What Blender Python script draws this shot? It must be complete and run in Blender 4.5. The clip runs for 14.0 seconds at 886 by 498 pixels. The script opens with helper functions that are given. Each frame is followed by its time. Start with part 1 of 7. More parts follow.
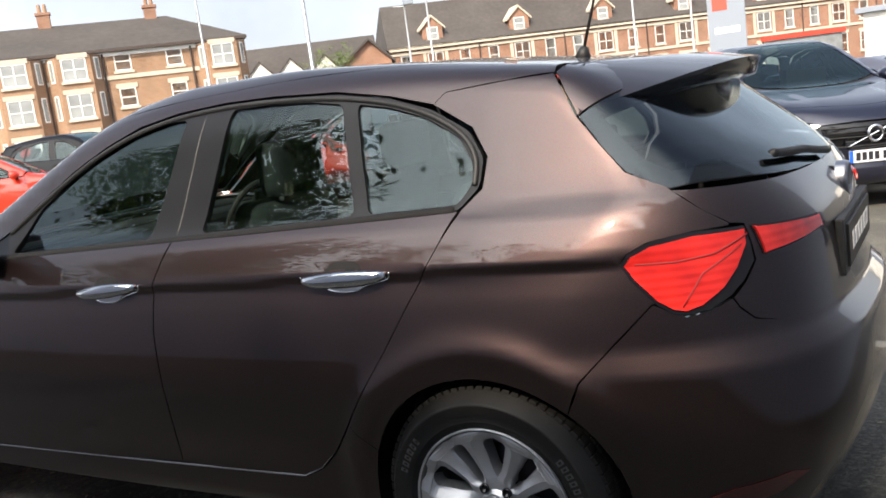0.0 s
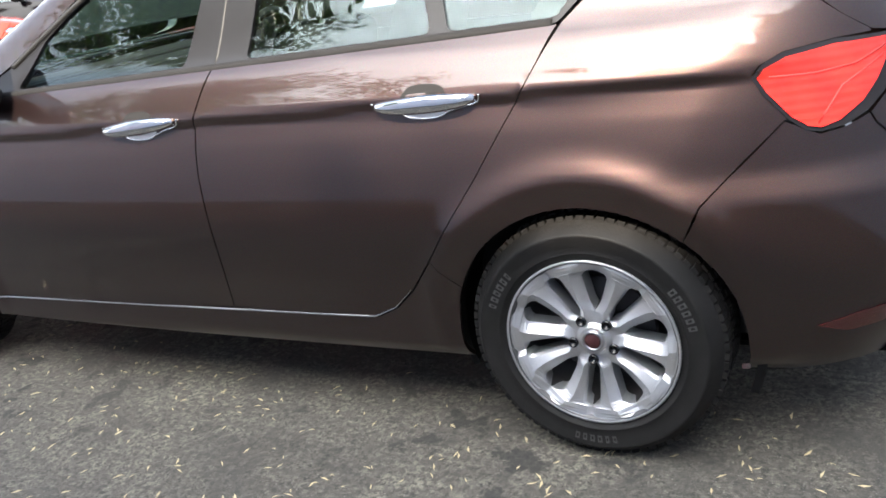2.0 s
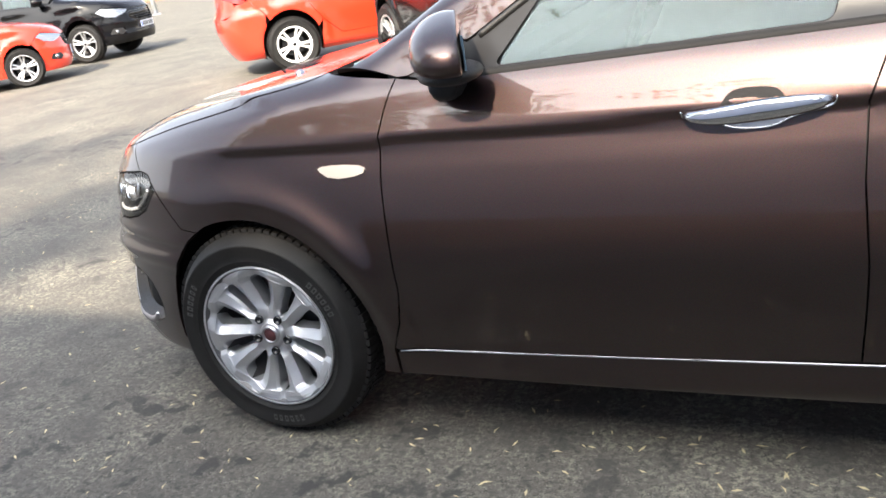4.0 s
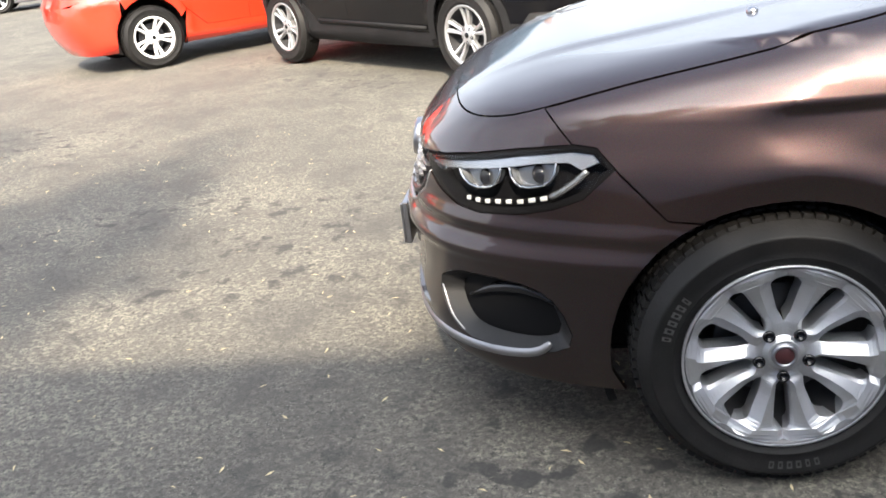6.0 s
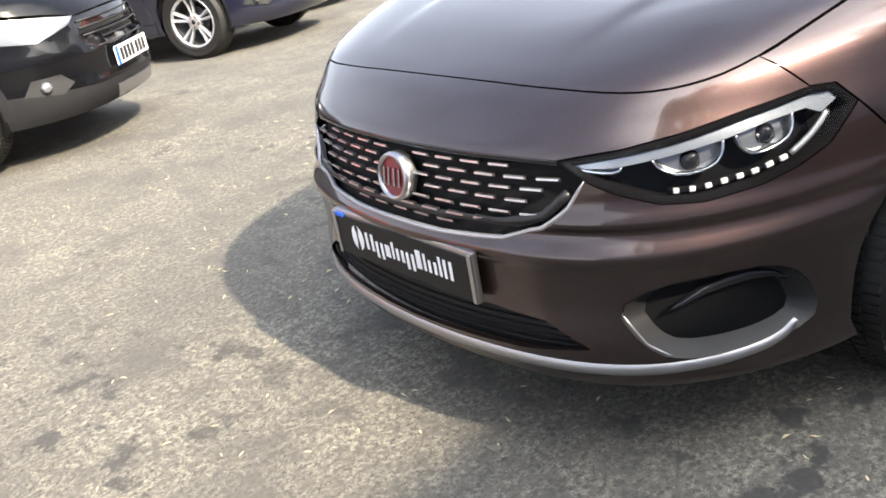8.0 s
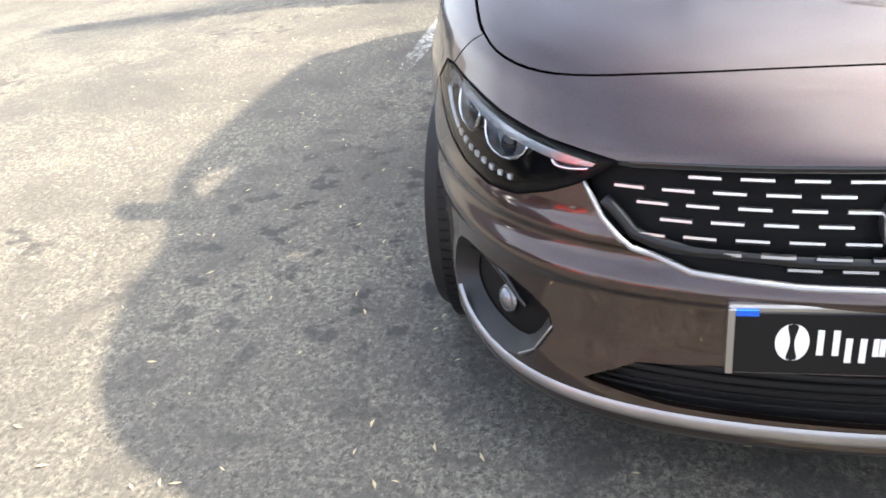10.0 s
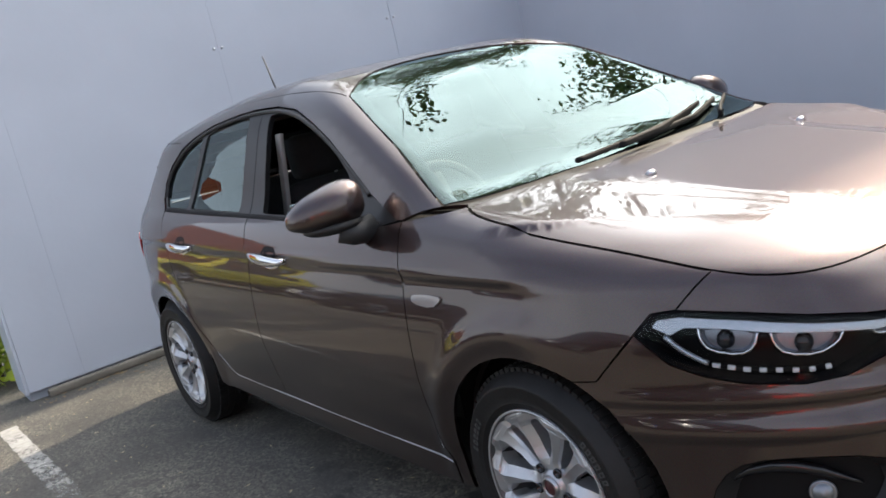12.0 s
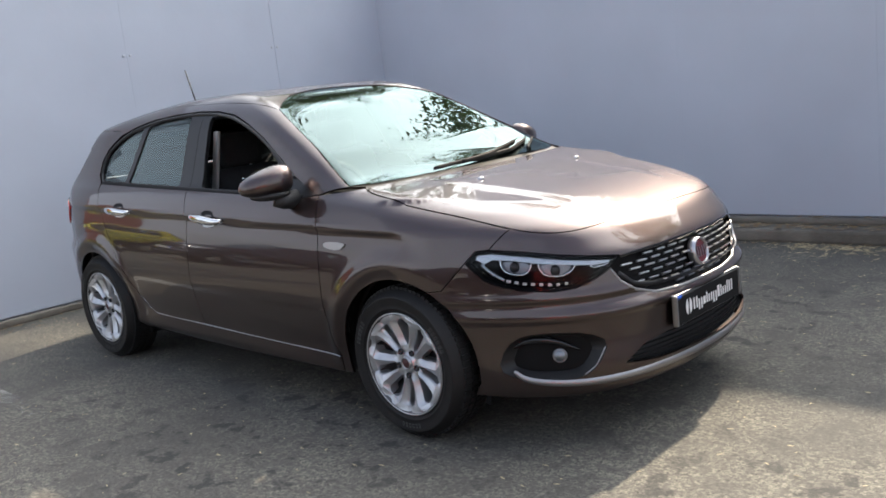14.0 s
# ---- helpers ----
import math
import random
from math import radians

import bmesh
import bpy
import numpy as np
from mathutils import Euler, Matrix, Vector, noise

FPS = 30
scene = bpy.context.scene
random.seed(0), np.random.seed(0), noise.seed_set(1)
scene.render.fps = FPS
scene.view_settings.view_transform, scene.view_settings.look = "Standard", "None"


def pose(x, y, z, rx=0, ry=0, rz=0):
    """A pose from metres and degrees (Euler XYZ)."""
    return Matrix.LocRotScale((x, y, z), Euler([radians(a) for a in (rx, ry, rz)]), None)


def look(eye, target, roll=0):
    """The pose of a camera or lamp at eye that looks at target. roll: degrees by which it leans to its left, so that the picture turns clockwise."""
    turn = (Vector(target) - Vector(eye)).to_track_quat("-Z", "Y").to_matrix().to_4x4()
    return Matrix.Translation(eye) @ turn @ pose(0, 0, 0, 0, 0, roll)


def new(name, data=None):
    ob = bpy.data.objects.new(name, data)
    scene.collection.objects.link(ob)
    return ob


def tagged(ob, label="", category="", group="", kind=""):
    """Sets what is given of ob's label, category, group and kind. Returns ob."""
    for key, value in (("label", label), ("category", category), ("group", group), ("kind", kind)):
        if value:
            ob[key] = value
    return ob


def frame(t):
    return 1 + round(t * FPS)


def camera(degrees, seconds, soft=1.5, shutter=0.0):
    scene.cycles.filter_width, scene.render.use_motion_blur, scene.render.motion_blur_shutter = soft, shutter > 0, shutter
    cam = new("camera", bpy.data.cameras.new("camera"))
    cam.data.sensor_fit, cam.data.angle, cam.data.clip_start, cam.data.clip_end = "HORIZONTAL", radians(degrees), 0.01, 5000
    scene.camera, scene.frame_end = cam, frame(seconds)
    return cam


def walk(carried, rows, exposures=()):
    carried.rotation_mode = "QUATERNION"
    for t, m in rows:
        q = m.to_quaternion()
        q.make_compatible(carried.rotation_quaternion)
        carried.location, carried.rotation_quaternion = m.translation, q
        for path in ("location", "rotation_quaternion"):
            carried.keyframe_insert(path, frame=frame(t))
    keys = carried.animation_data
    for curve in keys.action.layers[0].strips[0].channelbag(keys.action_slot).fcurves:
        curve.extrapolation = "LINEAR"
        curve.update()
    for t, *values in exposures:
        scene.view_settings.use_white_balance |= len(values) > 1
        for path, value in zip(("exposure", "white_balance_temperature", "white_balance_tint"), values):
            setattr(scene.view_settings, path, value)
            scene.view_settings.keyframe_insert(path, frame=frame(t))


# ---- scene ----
EXPOSURES = [(0.0, 0.15), (0.5, 0.25), (1.0, 0.9), (1.5, 1.45), (2.5, 1.7), (3.5, 1.45), (4.2, 1.3), (6.5, 1.15), (9.5, 1.6), (10.5, 1.7), (11.5, 1.1), (12.0, 0.6), (12.5, 0.45), (13.5, 0.5), (14.0, 0.65)]
cam = camera(53.10, 14.0, soft=1.7, shutter=0.0)
# seconds, place in metres, turn in degrees
ROWS = [
    (0.0, 3.694, -2.678, 1.338, 80.56, 7.47, 30.15),
    (0.5, 3.720, -2.697, 1.331, 78.73, 6.65, 25.10),
    (1.0, 3.710, -2.710, 1.320, 73.83, 6.28, 24.15),
    (1.5, 3.616, -2.725, 1.302, 70.92, 6.77, 27.29),
    (2.0, 3.300, -2.707, 1.294, 70.28, 7.94, 26.47),
    (2.5, 2.922, -2.730, 1.295, 70.62, 7.92, 25.63),
    (3.0, 2.473, -2.788, 1.308, 72.13, 9.75, 24.98),
    (3.5, 1.968, -2.765, 1.307, 72.14, 9.59, 24.35),
    (4.0, 1.535, -2.692, 1.316, 70.18, 8.98, 24.03),
    (4.2, 1.347, -2.673, 1.347, 68.35, 9.65, 23.63),
    (6.3, -0.714, -2.554, 1.294, 68.15, 7.19, 1.12),
    (6.5, -0.901, -2.436, 1.313, 67.32, 7.98, -2.91),
    (7.0, -1.289, -2.221, 1.303, 67.28, 8.26, -12.51),
    (7.2, -1.466, -2.127, 1.332, 66.92, 8.84, -18.58),
    (9.3, -2.149, -0.359, 1.256, 63.06, 7.21, -66.06),
    (9.5, -2.155, -0.122, 1.267, 62.29, 6.50, -69.69),
    (10.0, -2.123, 0.414, 1.253, 63.14, 5.37, -79.30),
    (10.5, -2.008, 0.921, 1.283, 65.31, 8.35, -90.78),
    (11.0, -1.866, 1.352, 1.302, 67.35, 9.76, -103.04),
    (11.5, -1.756, 1.757, 1.340, 74.04, 12.06, -117.04),
    (12.0, -1.657, 2.127, 1.359, 79.32, 13.09, -126.38),
    (12.5, -1.818, 2.506, 1.348, 81.17, 10.91, -132.59),
    (13.0, -2.131, 2.770, 1.351, 81.87, 9.14, -133.60),
    (13.5, -2.395, 3.019, 1.372, 82.63, 8.21, -134.35),
    (14.0, -2.585, 3.203, 1.404, 79.64, 6.46, -136.68),
]
walk(cam, [(t, pose(x, y, z, rx, ry, rz)) for t, x, y, z, rx, ry, rz in ROWS], EXPOSURES)

# daylight: a hazy bright sky, the sun behind the long wall
SUN = Vector((0.10, -1.18, 1.0)).normalized()
world = bpy.data.worlds.new("sky")
scene.world = world
world.use_nodes = True
wn = world.node_tree.nodes
sky = wn.new("ShaderNodeTexSky")
sky.sky_type, sky.sun_disc = "NISHITA", False
sky.sun_elevation, sky.sun_rotation = math.asin(SUN.z), math.atan2(SUN.x, SUN.y)
sky.air_density, sky.dust_density, sky.ozone_density = 1.0, 3.0, 1.0
# thin cloud over the blue, brightening evenly towards the sun
geo, dot, glow, haze, cloud = (wn.new("ShaderNode" + k) for k in ("TexCoord", "VectorMath", "MapRange", "MixRGB", "MixRGB"))
dot.operation = "DOT_PRODUCT"
dot.inputs[1].default_value = SUN
glow.interpolation_type = "SMOOTHSTEP"
glow.inputs["From Min"].default_value, glow.inputs["From Max"].default_value = 0.45, 1.0
haze.inputs["Color2"].default_value = (40, 40, 39.5, 1)
# paler towards the horizon
split, low, pale = (wn.new("ShaderNode" + k) for k in ("SeparateXYZ", "MapRange", "MixRGB"))
low.inputs["From Min"].default_value, low.inputs["From Max"].default_value = 0.10, 0.75
pale.inputs["Color1"].default_value, pale.inputs["Color2"].default_value = (8.8, 9.3, 10.2, 1), (4.0, 4.7, 6.3, 1)
cloud.inputs["Fac"].default_value = 0.7
links = world.node_tree.links
links.new(geo.outputs["Generated"], dot.inputs[0])
links.new(dot.outputs["Value"], glow.inputs["Value"])
links.new(geo.outputs["Generated"], split.inputs[0])
links.new(split.outputs["Z"], low.inputs["Value"])
links.new(low.outputs[0], pale.inputs["Fac"])
links.new(pale.outputs["Color"], haze.inputs["Color1"])
links.new(glow.outputs[0], haze.inputs["Fac"])
links.new(sky.outputs["Color"], cloud.inputs["Color1"])
# soft uneven cloud
puff, amount, veil = (wn.new("ShaderNode" + k) for k in ("TexNoise", "MapRange", "MixRGB"))
puff.inputs["Scale"].default_value, puff.inputs["Detail"].default_value, puff.inputs["Roughness"].default_value = 3.2, 5, 0.55
amount.inputs["From Min"].default_value, amount.inputs["From Max"].default_value = 0.3, 0.7
amount.inputs["To Min"].default_value, amount.inputs["To Max"].default_value = 0.72, 1.28
veil.blend_type, veil.inputs["Fac"].default_value = "MULTIPLY", 1.0
links.new(geo.outputs["Generated"], puff.inputs["Vector"])
links.new(puff.outputs["Fac"], amount.inputs["Value"])
links.new(haze.outputs["Color"], veil.inputs["Color1"])
links.new(amount.outputs[0], veil.inputs["Color2"])
links.new(veil.outputs["Color"], cloud.inputs["Color2"])
links.new(cloud.outputs["Color"], wn["Background"].inputs["Color"])
wn["Background"].inputs["Strength"].default_value = 0.12
sun = new("sun", bpy.data.lights.new("sun", "SUN"))
sun.data.energy, sun.data.angle, sun.data.color = 6.0, radians(1.6), (1.0, 0.86, 0.67)
sun.matrix_world = look(SUN * 30, (0, 0, 0))



# ---------------------------------------------------------------- materials
def material(name, color, rough=0.5, metal=0.0, vary=0.0, scale=8.0, bump=0.0, bump_scale=60.0, coat=0.0, tint=None, rough_vary=0.0, island=0.0, spec=0.5, flakes=0.0):
    """A painted, stony or metal surface with stains (vary, at scale) and a fine relief (bump)."""
    m = bpy.data.materials.new(name)
    m.use_nodes = True
    nt = m.node_tree
    b = nt.nodes["Principled BSDF"]
    b.inputs["Base Color"].default_value = (*color, 1)
    b.inputs["Roughness"].default_value, b.inputs["Metallic"].default_value = rough, metal
    b.inputs["Specular IOR Level"].default_value = spec
    b.inputs["Coat Weight"].default_value, b.inputs["Coat Roughness"].default_value, b.inputs["Coat IOR"].default_value = coat, 0.03, 1.58
    co = nt.nodes.new("ShaderNodeTexCoord")
    out = None
    if vary:
        n1, n2 = nt.nodes.new("ShaderNodeTexNoise"), nt.nodes.new("ShaderNodeTexNoise")
        n1.inputs["Scale"].default_value, n1.inputs["Detail"].default_value = scale, 6
        n2.inputs["Scale"].default_value, n2.inputs["Detail"].default_value = scale * 0.13, 3
        for n in (n1, n2):
            nt.links.new(co.outputs["Object"], n.inputs["Vector"])
        add = nt.nodes.new("ShaderNodeMath")
        add.operation = "ADD"
        nt.links.new(n1.outputs["Fac"], add.inputs[0])
        nt.links.new(n2.outputs["Fac"], add.inputs[1])
        ramp = nt.nodes.new("ShaderNodeMapRange")
        ramp.inputs["From Min"].default_value, ramp.inputs["From Max"].default_value = 0.65, 1.35
        nt.links.new(add.outputs[0], ramp.inputs["Value"])
        mix = nt.nodes.new("ShaderNodeMixRGB")
        mix.inputs["Color1"].default_value = (*[c * (1 - vary) for c in color], 1)
        t = tint or color
        mix.inputs["Color2"].default_value = (*[min(1, c * (1 + vary)) for c in t], 1)
        nt.links.new(ramp.outputs[0], mix.inputs["Fac"])
        out = mix.outputs["Color"]
        if rough_vary:
            rr = nt.nodes.new("ShaderNodeMapRange")
            rr.inputs["From Min"].default_value, rr.inputs["From Max"].default_value = 0.3, 0.7
            rr.inputs["To Min"].default_value, rr.inputs["To Max"].default_value = rough - rough_vary, rough + rough_vary
            nt.links.new(n1.outputs["Fac"], rr.inputs["Value"])
            nt.links.new(rr.outputs[0], b.inputs["Roughness"])
    if island:
        info = nt.nodes.new("ShaderNodeObjectInfo")
        rnd = info.outputs["Random"]
        mr = nt.nodes.new("ShaderNodeMapRange")
        mr.inputs["To Min"].default_value, mr.inputs["To Max"].default_value = 1 - island, 1 + island
        nt.links.new(rnd, mr.inputs["Value"])
        mul = nt.nodes.new("ShaderNodeMixRGB")
        mul.blend_type = "MULTIPLY"
        mul.inputs["Fac"].default_value = 1
        if out:
            nt.links.new(out, mul.inputs["Color1"])
        else:
            mul.inputs["Color1"].default_value = (*color, 1)
        nt.links.new(mr.outputs[0], mul.inputs["Color2"])
        out = mul.outputs["Color"]
    if out:
        nt.links.new(out, b.inputs["Base Color"])
    if bump:
        n = nt.nodes.new("ShaderNodeTexNoise")
        n.inputs["Scale"].default_value, n.inputs["Detail"].default_value = bump_scale, 5
        nt.links.new(co.outputs["Object"], n.inputs["Vector"])
        bp = nt.nodes.new("ShaderNodeBump")
        bp.inputs["Strength"].default_value, bp.inputs["Distance"].default_value = bump, 0.01
        nt.links.new(n.outputs["Fac"], bp.inputs["Height"])
        nt.links.new(bp.outputs["Normal"], b.inputs["Normal"])
    return m


def glass_material(name, tint, clear=0.9, ior=1.5, sheen=(1.0, 1.0, 1.0)):
    """A thin pane: clear or tinted, with the mirror gloss that Fresnel gives."""
    m = bpy.data.materials.new(name)
    m.use_nodes = True
    nt = m.node_tree
    nt.nodes.remove(nt.nodes["Principled BSDF"])
    tr, gl, mix, fr = (nt.nodes.new("ShaderNode" + k) for k in ("BsdfTransparent", "BsdfGlossy", "MixShader", "Fresnel"))
    tr.inputs["Color"].default_value = (*[c * clear for c in tint], 1)
    gl.inputs["Roughness"].default_value = 0.0
    gl.inputs["Color"].default_value = (*sheen, 1)
    fr.inputs["IOR"].default_value = ior
    nt.links.new(fr.outputs[0], mix.inputs["Fac"])
    nt.links.new(tr.outputs[0], mix.inputs[1])
    nt.links.new(gl.outputs[0], mix.inputs[2])
    nt.links.new(mix.outputs[0], nt.nodes["Material Output"].inputs["Surface"])
    return m


def car_paint(name, color, metal=0.6, rough=0.32, flake=0.25, coat=1.0):
    """Metallic paint under clear lacquer, with fine flakes and a little dust."""
    m = material(name, color, rough, metal, coat=coat)
    nt = m.node_tree
    b = nt.nodes["Principled BSDF"]
    co = nt.nodes.new("ShaderNodeTexCoord")
    v, d = nt.nodes.new("ShaderNodeTexVoronoi"), nt.nodes.new("ShaderNodeTexNoise")
    v.inputs["Scale"].default_value, d.inputs["Scale"].default_value, d.inputs["Detail"].default_value = 900, 5, 6
    nt.links.new(co.outputs["Object"], v.inputs["Vector"])
    nt.links.new(co.outputs["Object"], d.inputs["Vector"])
    mix = nt.nodes.new("ShaderNodeMixRGB")
    mix.blend_type, mix.inputs["Fac"].default_value = "OVERLAY", flake
    mix.inputs["Color1"].default_value = (*color, 1)
    nt.links.new(v.outputs["Color"], mix.inputs["Color2"])
    nt.links.new(mix.outputs["Color"], b.inputs["Base Color"])
    mr = nt.nodes.new("ShaderNodeMapRange")
    mr.inputs["From Min"].default_value, mr.inputs["From Max"].default_value = 0.35, 0.75
    mr.inputs["To Min"].default_value, mr.inputs["To Max"].default_value = 0.02, 0.07
    nt.links.new(d.outputs["Fac"], mr.inputs["Value"])
    nt.links.new(mr.outputs[0], b.inputs["Coat Roughness"])
    return m


BROWN = car_paint("brown_metallic_paint", (0.0525, 0.0342, 0.0330), 1.0, 0.40)
RED_PAINT = car_paint("red_paint", (0.72, 0.035, 0.012), 0.0, 0.3, 0.05)
BLACK_PAINT = car_paint("black_paint", (0.004, 0.004, 0.005), 0.0, 0.2, 0.05, coat=0.3)
BLACK_PAINT.node_tree.nodes["Principled BSDF"].inputs["Specular IOR Level"].default_value = 0.12
NAVY_PAINT = car_paint("dark_blue_paint", (0.012, 0.013, 0.030), 0.5, 0.3)
SILVER_PAINT = car_paint("grey_metallic_paint", (0.24, 0.24, 0.28), 0.8, 0.34)
YELLOW_PAINT = car_paint("yellow_paint", (0.55, 0.48, 0.015), 0.0, 0.3, 0.05)
WHITE_PAINT = car_paint("white_paint", (0.7, 0.7, 0.7), 0.0, 0.3, 0.05)
CHROME = material("chrome", (0.75, 0.76, 0.78), 0.09, 1.0)
SATIN = material("satin_chrome", (0.42, 0.42, 0.44), 0.3, 1.0)
LIP = material("dull_silver_plastic", (0.34, 0.335, 0.345), 0.4, 0.85, vary=0.1, scale=12)
DASH = material("brushed_chrome", (0.66, 0.66, 0.68), 0.36, 1.0)
PROJECTOR = material("clear_projector_glass", (0.22, 0.235, 0.26), 0.38, 0.9, coat=0.3)
CAP = material("faded_red_cap", (0.06, 0.016, 0.018), 0.45)
ALLOY = material("silver_alloy", (0.50, 0.51, 0.53), 0.36, 0.75, vary=0.06, scale=30)
BARREL = material("cast_alloy_barrel", (0.11, 0.11, 0.115), 0.5, 0.7, vary=0.25, scale=18)
ALLOY_DARK = material("grey_alloy", (0.045, 0.045, 0.05), 0.5, 0.4)
BLACK = material("black_plastic", (0.010, 0.010, 0.011), 0.55, vary=0.3, scale=20, bump=0.15, bump_scale=400)
GLOSS_BLACK = material("gloss_black_plastic", (0.008, 0.008, 0.01), 0.08)
DARK = material("dark_underside", (0.003, 0.003, 0.0035), 0.7, vary=0.3, spec=0.2)
HOUSING = material("matt_black_lamp_housing", (0.006, 0.006, 0.007), 0.95, vary=0.2, spec=0.02)
GREY_TRIM = material("grey_plastic_cladding", (0.010, 0.010, 0.011), 0.7, spec=0.2, vary=0.2, scale=15, bump=0.2, bump_scale=300)
PILLAR = material("satin_black_pillar", (0.011, 0.011, 0.0125), 0.3, vary=0.2, scale=6, spec=0.3)
MIRROR = material("dark_tinted_mirror", (0.24, 0.31, 0.33), 0.02, 1.0)
RUBBER = material("tyre_rubber", (0.007, 0.0068, 0.007), 0.62, vary=0.35, scale=14, tint=(0.011, 0.0105, 0.0105), bump=0.12, bump_scale=160, spec=0.3)
LETTER = material("tyre_lettering", (0.05, 0.05, 0.05), 0.7)
CLOTH = material("dark_seat_cloth", (0.02, 0.02, 0.023), 0.9, vary=0.3, scale=40, bump=0.4, bump_scale=500)
CLOTH_GREY = material("grey_lining", (0.30, 0.30, 0.30), 0.85, vary=0.15, scale=30)
LENS_RED = material("red_lamp_lens", (0.34, 0.005, 0.005), 0.14, coat=1.0, vary=0.3, scale=10, tint=(0.62, 0.022, 0.014))
LENS_RIB = material("moulded_red_rib", (0.20, 0.004, 0.004), 0.6)


def ribbed(m, scale, strength):
    """Fine upright ribs moulded into a lens."""
    nt = m.node_tree
    co, w, bp = (nt.nodes.new("ShaderNode" + k) for k in ("TexCoord", "TexWave", "Bump"))
    w.bands_direction = "Z"
    w.inputs["Scale"].default_value = scale
    nt.links.new(co.outputs["Object"], w.inputs["Vector"])
    bp.inputs["Strength"].default_value, bp.inputs["Distance"].default_value = strength, 0.004
    nt.links.new(w.outputs["Fac"], bp.inputs["Height"])
    nt.links.new(bp.outputs["Normal"], nt.nodes["Principled BSDF"].inputs["Normal"])


ribbed(LENS_RED, 16, 0.28)
LENS_DARK = material("dark_red_lamp_lens", (0.045, 0.004, 0.004), 0.1, coat=1.0)
LENS_WHITE = material("clear_lamp_reflector", (0.38, 0.40, 0.43), 0.25, 0.8, coat=0.3)
LENS_AMBER = material("clear_side_repeater", (0.27, 0.245, 0.23), 0.2, coat=1.0)
BADGE_RED = material("dark_red_enamel", (0.15, 0.018, 0.025), 0.35, coat=0.3)
PLATE_WHITE = material("white_plate", (0.75, 0.76, 0.78), 0.35)
PLATE_BLACK = material("black_plate", (0.009, 0.009, 0.010), 0.4, spec=0.2)
PLATE_BLUE = material("blue_plate_band", (0.01, 0.10, 0.55), 0.35)
INK = material("dark_plate_characters", (0.015, 0.015, 0.02), 0.4)
WHITE_INK = material("white_plate_marks", (0.78, 0.78, 0.78), 0.45)
SIDE_GLASS = glass_material("green_tinted_side_glass", (0.66, 0.82, 0.80), 0.93, 1.7, (0.86, 1.0, 1.0))
SCREEN_GLASS = glass_material("green_tinted_windscreen", (0.50, 0.66, 0.64), 0.8, 1.56, (0.76, 0.97, 0.97))
REAR_GLASS = glass_material("dark_rear_glass", (0.34, 0.39, 0.43), 0.9, 1.65, (0.86, 0.95, 1.0))
LAMP_GLASS = glass_material("clear_lamp_cover", (0.92, 0.94, 0.96), 0.97, 1.24)
HOUSE_GLASS = material("house_window_glass", (0.26, 0.27, 0.27), 0.08, coat=0.6, vary=0.4, scale=1.2)
LED = material("daytime_lamp_element", (0.66, 0.68, 0.71), 0.2, 0.2)
PANEL_GREY = material("grey_painted_wall_sheet", (0.455, 0.495, 0.57), 0.42, vary=0.07, scale=1.6, bump=0.06, bump_scale=25, rough_vary=0.08)
CONCRETE = material("dirty_concrete", (0.16, 0.145, 0.12), 0.9, vary=0.45, scale=5, bump=0.6, bump_scale=60)
SCREW = material("pale_fixing_washer", (0.48, 0.50, 0.54), 0.4, 0.4)
SEAM = material("grey_seam", (0.34, 0.365, 0.41), 0.7)
LEAF_LITTER = material("dry_seed_litter", (0.50, 0.41, 0.25), 0.85, vary=0.4, scale=3)
LEAF_LITTER_BROWN = material("brown_leaf_litter", (0.24, 0.16, 0.08), 0.9, vary=0.4, scale=9)
BARK = material("grey_brown_bark", (0.10, 0.08, 0.06), 0.9, vary=0.5, scale=8, bump=0.8, bump_scale=30)
LEAF = material("green_leaves", (0.07, 0.13, 0.022), 0.5, vary=0.45, scale=2.5, tint=(0.12, 0.18, 0.03))
LEAF_BRIGHT = material("bright_green_shrub_leaves", (0.22, 0.32, 0.02), 0.5, vary=0.4, scale=6, tint=(0.36, 0.46, 0.03))


def ground_height(x, y):
    """The car park falls gently away beyond the bays."""
    f = min(1.0, max(0.0, (x + 1.0) / 3.0))
    f = f * f * (3 - 2 * f)
    return -0.05 * f * min(6.0, max(0.0, y - 3.0))


